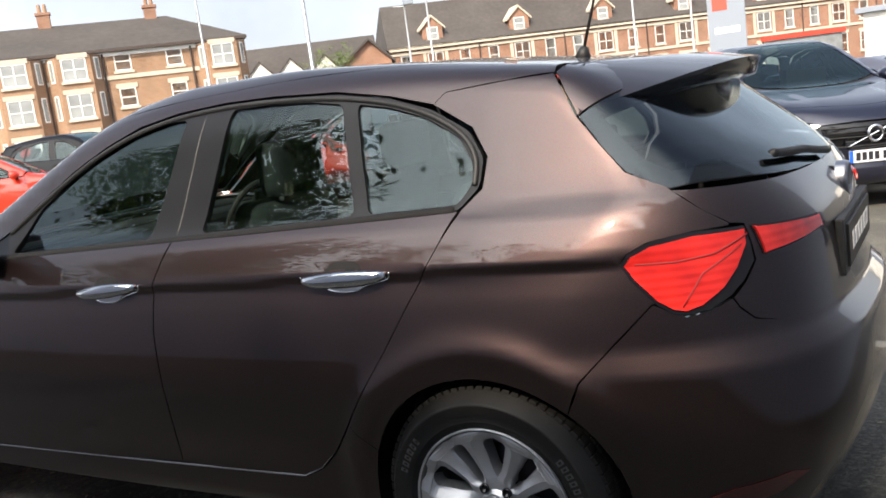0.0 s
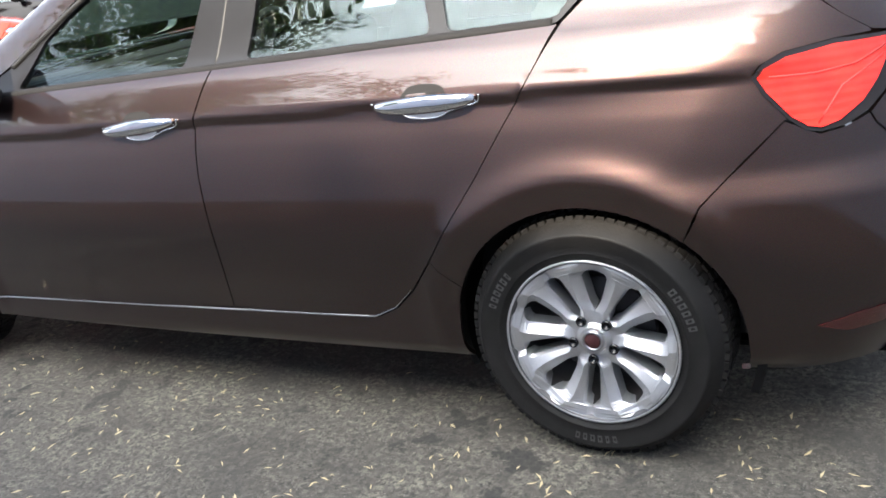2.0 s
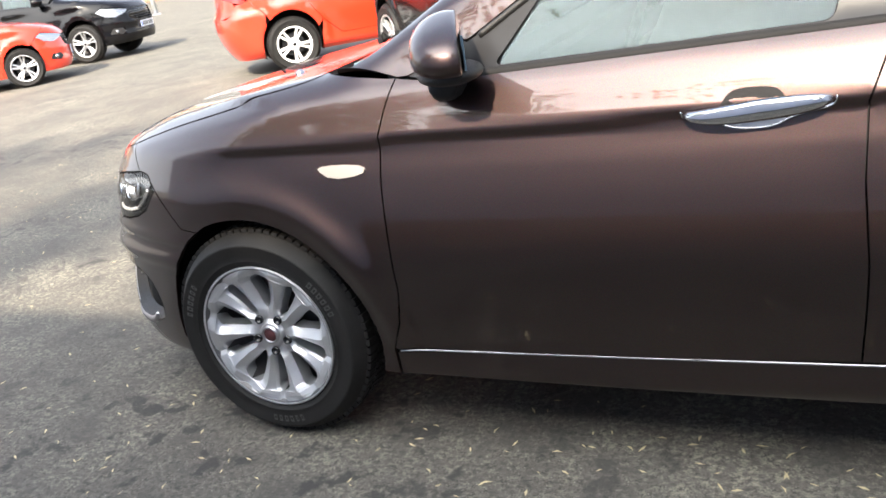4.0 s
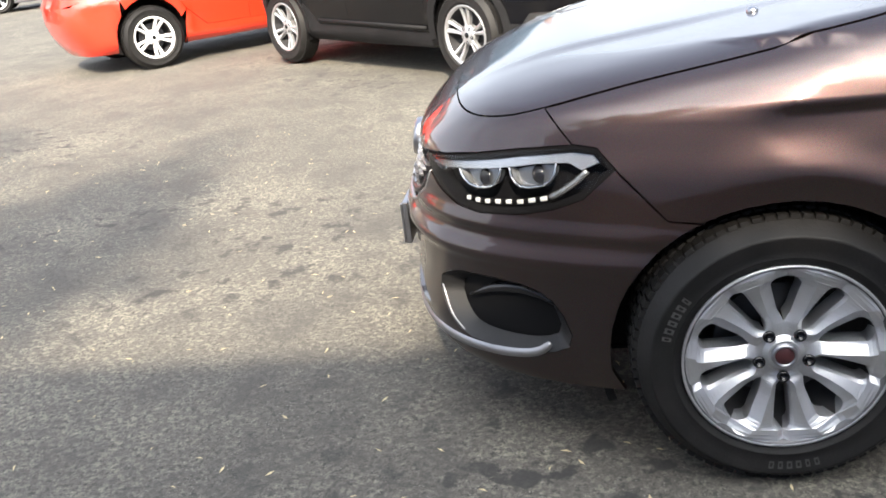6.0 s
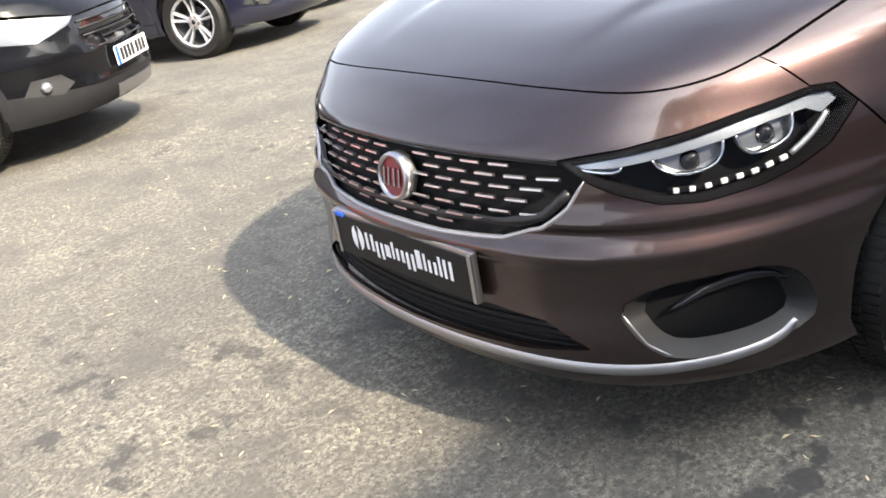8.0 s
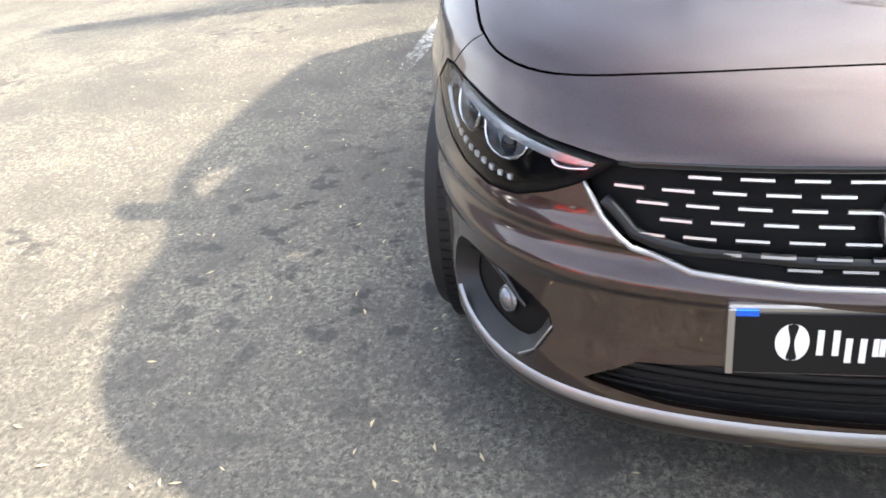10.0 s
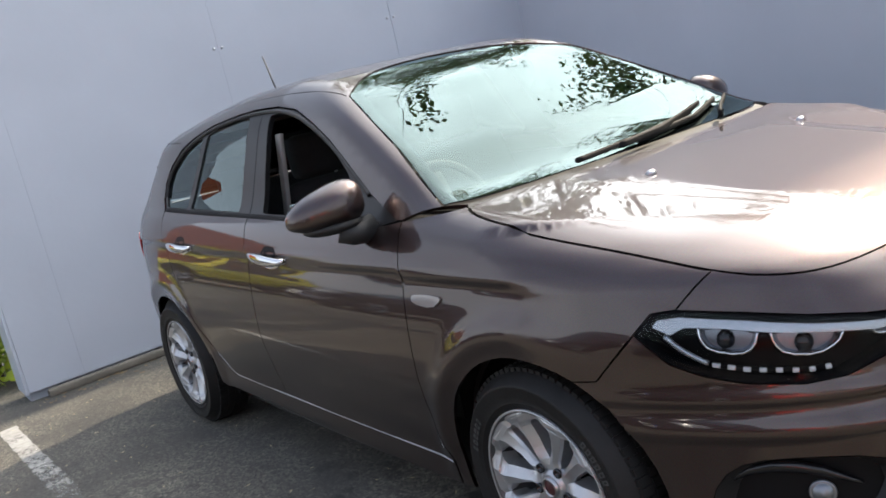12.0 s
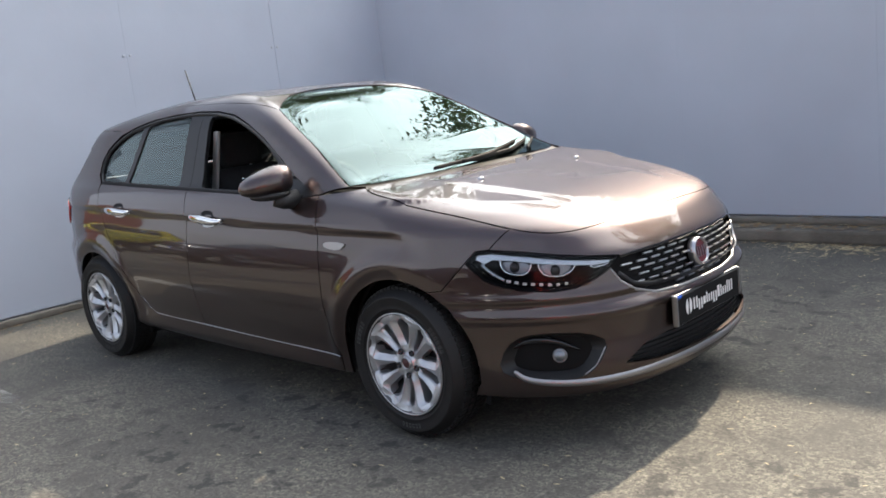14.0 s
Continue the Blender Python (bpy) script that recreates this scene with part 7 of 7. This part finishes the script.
def gabled_houses():
    D = 75.0
    b = thing("gabled_houses", (*spot(-37, D), 0), 37, "row of small gabled houses, white walls and brown roofs", "building")
    X = lambda az: D * math.tan(radians(az + 37))
    part("wall", boxes((X(-42.5), X(-35.5), 0, 8, 0, 5.2)), RENDER_WHITE, b)
    gable_roof(b, X(-43.0), X(-34), 1.2, 9.2, 5.3, 7.9)
    for az, mat in ((-41.2, RENDER_WHITE), (-39.3, RENDER_WHITE), (-37.2, RENDER_WHITE)):
        x = X(az)
        vs = [(x - 1.3, -0.8, 0), (x + 1.3, -0.8, 0), (x + 1.3, -0.8, 4.9), (x, -0.8, 6.3), (x - 1.3, -0.8, 4.9)]
        vs += [(p[0], 3.0, p[2]) for p in vs]
        link_mesh("gable_front", vs, [(0, 1, 2, 3, 4), (1, 6, 7, 2), (5, 0, 4, 9), (2, 7, 8, 3), (3, 8, 9, 4)], mat, b)
        for s in (-1, 1):
            link_mesh("verge", [(x, -0.95, 6.45), (x + s * 1.5, -0.95, 4.85), (x + s * 1.5, 3, 4.85), (x, 3, 6.45), (x, -0.95, 6.3), (x + s * 1.5, -0.95, 4.7), (x + s * 1.5, 3, 4.7), (x, 3, 6.3)],
                      [(0, 1, 2, 3), (0, 4, 5, 1), (4, 7, 6, 5), (1, 5, 6, 2)], SLATE, b)
        window(b, x, 4.2, 0.9, 1.1, -0.82, (2, 1), lintel=False)
    # brick end house with its gable to the street
    x0, x1 = X(-36.1), X(-33.1)
    xm = X(-34.4)
    vs = [(x0, -1.5, 0), (x1, -1.5, 0), (x1, -1.5, 5.3), (xm, -1.5, 7.0), (x0, -1.5, 5.3)]
    vs += [(p[0], 8.0, p[2]) for p in vs]
    link_mesh("gable_wall", vs, [(0, 1, 2, 3, 4), (1, 6, 7, 2), (5, 0, 4, 9)], BRICK_RED, b)
    for xa, s in ((x0, -1), (x1, 1)):
        link_mesh("roof", [(xm, -1.9, 7.15), (xa + s * 0.3, -1.9, 5.2), (xa + s * 0.3, 8.4, 5.2), (xm, 8.4, 7.15), (xm, -1.9, 6.95), (xa + s * 0.3, -1.9, 5.0), (xa + s * 0.3, 8.4, 5.0), (xm, 8.4, 6.95)],
                  [(0, 1, 2, 3), (0, 4, 5, 1), (4, 7, 6, 5), (1, 5, 6, 2)], SLATE, b)


def terrace():
    """A long brick terrace that recedes to the right, with stone trim and dormers."""
    p0, p1 = Vector(spot(-33.0, 82)), Vector(spot(-3.0, 104))
    d = p1 - p0
    L = d.length
    ang = math.degrees(math.atan2(d.y, d.x))
    b = thing("brick_terrace", (p0.x, p0.y, 0), ang, "long red brick terrace with cream stone trim and dormers", "building")
    eave = 6.6
    part("wall", boxes((0, L, 0, 9, 0, eave)), BRICK_RED, b)
    gable_roof(b, 0, L, 0, 9, eave, eave + 4.2, hip=0.5)
    part("cornice", boxes((-0.2, L + 0.2, -0.35, 0, eave - 0.35, eave - 0.05), (-0.1, L, -0.12, 0, eave - 0.75, eave - 0.5)), STONE, b)
    part("string_course", boxes((0, L, -0.10, 0, 3.5, 3.75)), STONE, b)
    n = int(L / 2.75)
    for i in range(n):
        x = 1.3 + i * 2.75
        wide = i % 3 == 1
        window(b, x, 4.95, 1.45 if wide else 0.95, 1.75, 0, (2 if wide else 1, 2))
        window(b, x, 1.9, 1.6 if wide else 1.0, 1.9, 0, (2 if wide else 1, 2))
        if i % 3 == 0 and i:
            vs, fs = tube([(x - 1.35, -0.12, 0), (x - 1.35, -0.12, eave - 0.3)], 0.06, 8)
            link_mesh("drain_pipe", vs, fs, PIPE, b)
        if wide:
            for s in (-1, 1):
                part("quoin", boxes((x + s * 1.02 - 0.14, x + s * 1.02 + 0.14, -0.07, 0, 3.75, eave - 0.75)), STONE, b)
        if i % 3 == 1 and i < n - 2:
            vs = [(x - 0.95, 0.2, eave), (x + 0.95, 0.2, eave), (x + 0.95, 0.2, eave + 1.5), (x, 0.2, eave + 2.4), (x - 0.95, 0.2, eave + 1.5)]
            vs += [(q[0], 4.2, q[2]) for q in vs]
            dm = link_mesh("dormer", vs, [(0, 1, 2, 3, 4), (1, 6, 7, 2), (5, 0, 4, 9), (2, 7, 8, 3), (3, 8, 9, 4)], BRICK_RED, b)
            window(dm, x, eave + 0.95, 1.0, 1.1, 0.18, (1, 2), lintel=False)
            for s in (-1, 1):
                link_mesh("dormer_verge", [(x, 0.0, eave + 2.62), (x + s * 1.2, 0.0, eave + 1.45), (x + s * 1.2, 4.0, eave + 1.45), (x, 4.0, eave + 2.62), (x, 0, eave + 2.4), (x + s * 1.2, 0, eave + 1.25), (x + s * 1.2, 4, eave + 1.25), (x, 4, eave + 2.4)],
                          [(0, 1, 2, 3), (0, 4, 5, 1), (4, 7, 6, 5), (1, 5, 6, 2)], STONE, dm)
    for f in (0.25, 0.5, 0.72, 0.93):
        chimney(b, L * f, 4.5, eave + 3.4, eave + 5.4, 1.2)
    # a shop with a red fascia at street level
    xs = L * 0.78
    part("shop_fascia", boxes((xs - 4.5, xs + 4.5, -0.6, 0, 3.0, 3.45)), SHOP_RED, b, "red shop fascia")
    part("shop_window", boxes((xs - 4.2, xs + 4.2, -0.4, 0, 0.6, 2.95)), HOUSE_GLASS, b)


def white_building():
    p = spot(-2.0, 45)
    b = thing("white_building", (p[0], p[1], 0), 0, "plain white flat-roofed building", "building")
    part("wall", boxes((-2.4, 14, 0, 8, -0.6, 2.75), bevel=0.03), RENDER_WHITE, b)
    part("roof", boxes((-2.7, 14.3, -0.3, 8.3, 2.76, 3.0), bevel=0.02), SIGN_GREY, b)


def dealer_sign():
    p = spot(-12.4, 40)
    s = thing("sign_totem", (p[0], p[1], 0), 10, "tall grey totem sign with a red emblem", "sign")
    part("board", boxes((-0.75, 0.75, -0.12, 0.12, 0.6, 4.6), bevel=0.04), SIGN_GREY, s)
    part("plinth", boxes((-0.8, 0.8, -0.25, 0.25, 0, 0.6), bevel=0.03), CONCRETE, s)
    part("emblem", boxes((-0.55, 0.05, -0.135, -0.122, 3.55, 4.45)), SHOP_RED, s, "plain red emblem shape")
    part("bar", boxes((-0.5, 0.5, -0.135, -0.122, 2.6, 2.85)), WINDOW_WHITE, s)


def lamp_post(az, dist, height, lamp=True):
    p = spot(az, dist)
    l = thing("street_lamp" if lamp else "flag_pole", (p[0], p[1], 0), -az, "grey steel lighting column" if lamp else "slim pale flag pole", "lamp post" if lamp else "pole", "poles round the car park")
    vs, fs = tube([(0, 0, 0), (0, 0, 0.9), (0, 0, 0.95), (0, 0, height)], [0.09, 0.09, 0.06, 0.04], 10)
    link_mesh("column", vs, fs, POLE, l, smooth=True)
    part("base", boxes((-0.18, 0.18, -0.18, 0.18, 0, 0.03)), POLE, l)
    if lamp:
        vs, fs = tube([(0, 0, height - 0.05), (-0.55, 0, height + 0.0)], 0.03, 8)
        link_mesh("arm", vs, fs, POLE, l)
        bm = boxes((-0.05, 0.45, -0.2, 0.2, height + 0.02, height + 0.3), bevel=0.05)
        part("lantern", bm, SIGN_GREY, l)


brick_flats()
gabled_houses()
terrace()
white_building()
dealer_sign()
lamp_post(-44.4, 38, 9.0, False)
lamp_post(-38.0, 26, 9.0, False)
lamp_post(-31.8, 45, 6.2, True)
lamp_post(-30.4, 48, 9.0, False)
lamp_post(-17.8, 46, 9.0, False)
lamp_post(-14.4, 46, 9.0, False)


def orange_building():
    """The painted building past the end of the rear wall."""
    a, c = Vector((16.6, 4.0)), Vector((27.0, -0.6))
    d = c - a
    b = thing("orange_building", (a.x, a.y, 0), math.degrees(math.atan2(d.y, d.x)), "orange painted building with red-orange doors and a dark kerb", "building")
    L = d.length
    part("wall", boxes((0, L, 0, 6, 0, 5.0)), ORANGE, b)
    part("kerb", boxes((-0.2, L + 0.2, -0.5, -0.002, 0, 0.12), bevel=0.02), CONCRETE, b)
    for x in (1.6, 4.3, 7.2, 10.3):
        dr = part("door", boxes((x - 1.0, x + 1.0, -0.09, -0.003, 0.12, 3.2)), ORANGE_RED, b, "red-orange roller door")
        part("frame", boxes((x - 1.18, x - 1.0, -0.1, 0, 0.12, 3.4), (x + 1.0, x + 1.18, -0.1, 0, 0.12, 3.4), (x - 1.18, x + 1.18, -0.1, 0, 3.2, 3.4), bevel=0.01), ORANGE_RED, dr)


orange_building()


# ---------------------------------------------------------------- trees and shrub
def tree(name, x, y, height, spread, seed, base=1.4, leaves=5200, label="broadleaved tree with thin fresh foliage behind the wall"):
    rng = random.Random(seed)
    t = thing(name, (x, y, 0), 0, label, "tree")
    tips = []
    vs, fs = [], []

    def limb(p, d, length, r, depth):
        pts, rad = [p.copy()], [r]
        q, dd = p.copy(), d.copy()
        for i in range(4):
            dd = (dd + Vector((rng.uniform(-0.25, 0.25), rng.uniform(-0.25, 0.25), rng.uniform(-0.05, 0.18)))).normalized()
            q = q + dd * length / 4
            pts.append(q.copy())
            rad.append(r * (1 - 0.16 * (i + 1)))
            if depth > 0 and i >= 1:
                for _ in range(2):
                    a = rng.uniform(0, 2 * math.pi)
                    nd = (dd * 0.55 + Vector((math.cos(a), math.sin(a), rng.uniform(-0.1, 0.5))) * 0.8).normalized()
                    limb(q.copy(), nd, length * rng.uniform(0.5, 0.7), rad[-1] * 0.6, depth - 1)
        v, f = tube(pts, rad, 6)
        o = len(vs)
        vs.extend(v)
        fs.extend([tuple(i + o for i in g) for g in f])
        if depth <= 1:
            tips.extend(pts[1:])
    limb(Vector((0, 0, 0)), Vector((0, 0, 1)), height * 0.62, 0.05 + height * 0.016, 2)
    link_mesh("trunk", vs, fs, BARK, t, smooth=True)
    lv, lf = [], []
    for i in range(leaves):
        c = rng.choice(tips) + Vector((rng.gauss(0, 0.22), rng.gauss(0, 0.22), rng.gauss(0, 0.2)))
        h = math.hypot(c.x, c.y)
        if h > spread:
            c.x, c.y = c.x * spread / h, c.y * spread / h
        c.z = min(max(c.z, base), height)
        s = rng.uniform(0.04, 0.085)
        u = Vector((rng.uniform(-1, 1), rng.uniform(-1, 1), rng.uniform(-0.6, 0.6))).normalized()
        w = u.cross(Vector((rng.uniform(-1, 1), rng.uniform(-1, 1), rng.uniform(-1, 1)))).normalized()
        o = len(lv)
        lv += [c - u * s, c + w * s * 0.5 - u * s * 0.1, c + u * s, c - w * s * 0.5 - u * s * 0.1]
        lf.append((o, o + 1, o + 2, o + 3))
    link_mesh("crown", lv, lf, LEAF, t)
    return t


tree("tree", -3.3, -5.6, 6.9, 2.1, 11, leaves=9000)
tree("tree", 2.2, -6.3, 4.4, 1.9, 12)
tree("tree", 6.4, -6.6, 8.0, 2.8, 13, leaves=9000)
tree("tree", 9.6, -5.6, 9.2, 3.4, 14, leaves=12000)
tree("tree", 0.2, -7.6, 5.0, 1.8, 15)
tree("tree", -6.5, -6.4, 6.6, 2.3, 16)
p = spot(-37.4, 62)
tree("tree", p[0], p[1], 6.2, 2.2, 17, leaves=2600, label="small green tree in front of the far houses")


def shrub(x, y, rx, ry, h, seed):
    rng = random.Random(seed)
    t = thing("shrub", (x, y, 0), 0, "bright green leafy shrub beside the end of the wall", "shrub")
    vs, fs = [], []
    for i in range(14):
        a, r = rng.uniform(0, 2 * math.pi), rng.uniform(0.1, 0.9)
        v, f = tube([(0.1 * math.cos(a), 0.1 * math.sin(a), 0), (rx * r * 0.6 * math.cos(a), ry * r * 0.6 * math.sin(a), h * 0.5), (rx * r * math.cos(a), ry * r * math.sin(a), h * rng.uniform(0.7, 1.0))], [0.012, 0.008, 0.004], 5)
        o = len(vs)
        vs += v
        fs += [tuple(k + o for k in g) for g in f]
    link_mesh("stems", vs, fs, BARK, t)
    lv, lf = [], []
    for i in range(2600):
        a, r, z = rng.uniform(0, 2 * math.pi), rng.random() ** 0.5, rng.random() ** 0.8
        bulge = math.sin(math.pi * (0.25 + 0.68 * z)) * (1 + 0.22 * math.sin(5 * a + 6 * z))
        c = Vector((rx * r * bulge * math.cos(a), ry * r * bulge * math.sin(a), 0.04 + h * z))
        s = rng.uniform(0.03, 0.06)
        u = Vector((rng.uniform(-1, 1), rng.uniform(-1, 1), rng.uniform(-0.5, 0.9))).normalized()
        w = u.cross(Vector((rng.uniform(-1, 1), rng.uniform(-1, 1), rng.uniform(-1, 1)))).normalized()
        o = len(lv)
        lv += [c - u * s, c + w * s * 0.55, c + u * s, c - w * s * 0.55]
        lf.append((o, o + 1, o + 2, o + 3))
    link_mesh("leaves", lv, lf, LEAF_BRIGHT, t)


shrub(5.45, 1.28, 0.55, 0.42, 0.85, 4)
# a rough post and a pole beyond the shrub
post = thing("wooden_post", (7.3, 1.25, 0), 0, "weathered brown post with a yellow notice", "post")
vs, fs = tube([(0, 0, 0), (0.02, 0, 1.2), (0.0, 0.02, 2.4)], [0.16, 0.14, 0.13], 10)
link_mesh("shaft", vs, fs, BARK, post, smooth=True)
part("notice", boxes((-0.19, -0.165, -0.2, 0.2, 1.55, 1.95), bevel=0.005), YELLOW_PAINT, post, "yellow notice")
pole = thing("sign_pole", (12.0, 1.75, 0), 0, "tall slim dark pole with a pale face", "pole")
vs, fs = tube([(0, 0, 0), (0, 0, 5.0)], 0.06, 8)
link_mesh("shaft", vs, fs, PIPE, pole, smooth=True)
part("face", boxes((-0.09, -0.065, -0.07, 0.02, 0.05, 4.6)), POLE, pole)



# ---------------------------------------------------------------- litter on the ground
def litter(name, label, mat, places, lmin, lmax, thin, seed, z=0.003):
    rng = random.Random(seed)
    vs, fs = [], []
    for x, y, zz in places:
        l, a = rng.uniform(lmin, lmax), rng.uniform(0, math.pi)
        w = l * thin * rng.uniform(0.7, 1.3)
        c, s = math.cos(a), math.sin(a)
        bend = rng.uniform(-0.25, 0.25) * l
        o = len(vs)
        for u, v in ((-l / 2, 0), (0, -w / 2), (l / 2, bend), (0, w / 2 + 0.0)):
            vs.append((x + u * c - v * s, y + u * s + v * c, zz + z + (0.004 if v else rng.uniform(0, 0.004))))
        fs.append((o, o + 1, o + 2, o + 3))
    return tagged(link_mesh(name, vs, fs, mat), label, "litter", kind="stuff")


rng = random.Random(77)
places = []
while len(places) < 2300:
    x, y = rng.uniform(-4.5, 4.4), rng.uniform(-3.1, 3.2)
    dens = 1.0 if y < -0.7 else 0.22
    if y < -0.7 and x < 0.3:
        dens = 0.55
    if x < -1:
        dens *= 0.6
    if rng.random() < dens:
        places.append((x, y, 0))
litter("seed_litter", "pale dry seed husks scattered on the asphalt", LEAF_LITTER, places, 0.014, 0.034, 0.24, 5)
places = [(rng.uniform(-5, 4.3), rng.gauss(-3.17, 0.07), 0.1) for _ in range(1300)]
places = [(x, y, 0.155 if y < -3.28 else (0.105 if y < -3.1 else 0.0)) for x, y, _ in places if y > -3.35]
litter("leaf_litter", "brown and straw-coloured leaf litter along the plinth", LEAF_LITTER_BROWN, places, 0.02, 0.07, 0.5, 6)
places = [(rng.uniform(-5, 4.3), rng.uniform(-3.3, -2.85), 0) for _ in range(900)]
places = [(x, y, 0.155 if y < -3.28 else (0.105 if y < -3.1 else 0.0)) for x, y, _ in places]
places += [(rng.uniform(-5.5, 0.0), -3.08 + abs(rng.gauss(0, 0.15)), 0) for _ in range(1500)]
litter("straw_litter", "straw-coloured dry bits along the plinth", LEAF_LITTER, places, 0.025, 0.075, 0.28, 8)
places = [(rng.gauss(4.25, 0.1), rng.uniform(-3, 1.3), 0) for _ in range(160)]
litter("leaf_litter_rear", "brown leaf litter at the foot of the rear wall", LEAF_LITTER_BROWN, [(min(x, 4.34), y, z) for x, y, z in places], 0.02, 0.05, 0.5, 9)
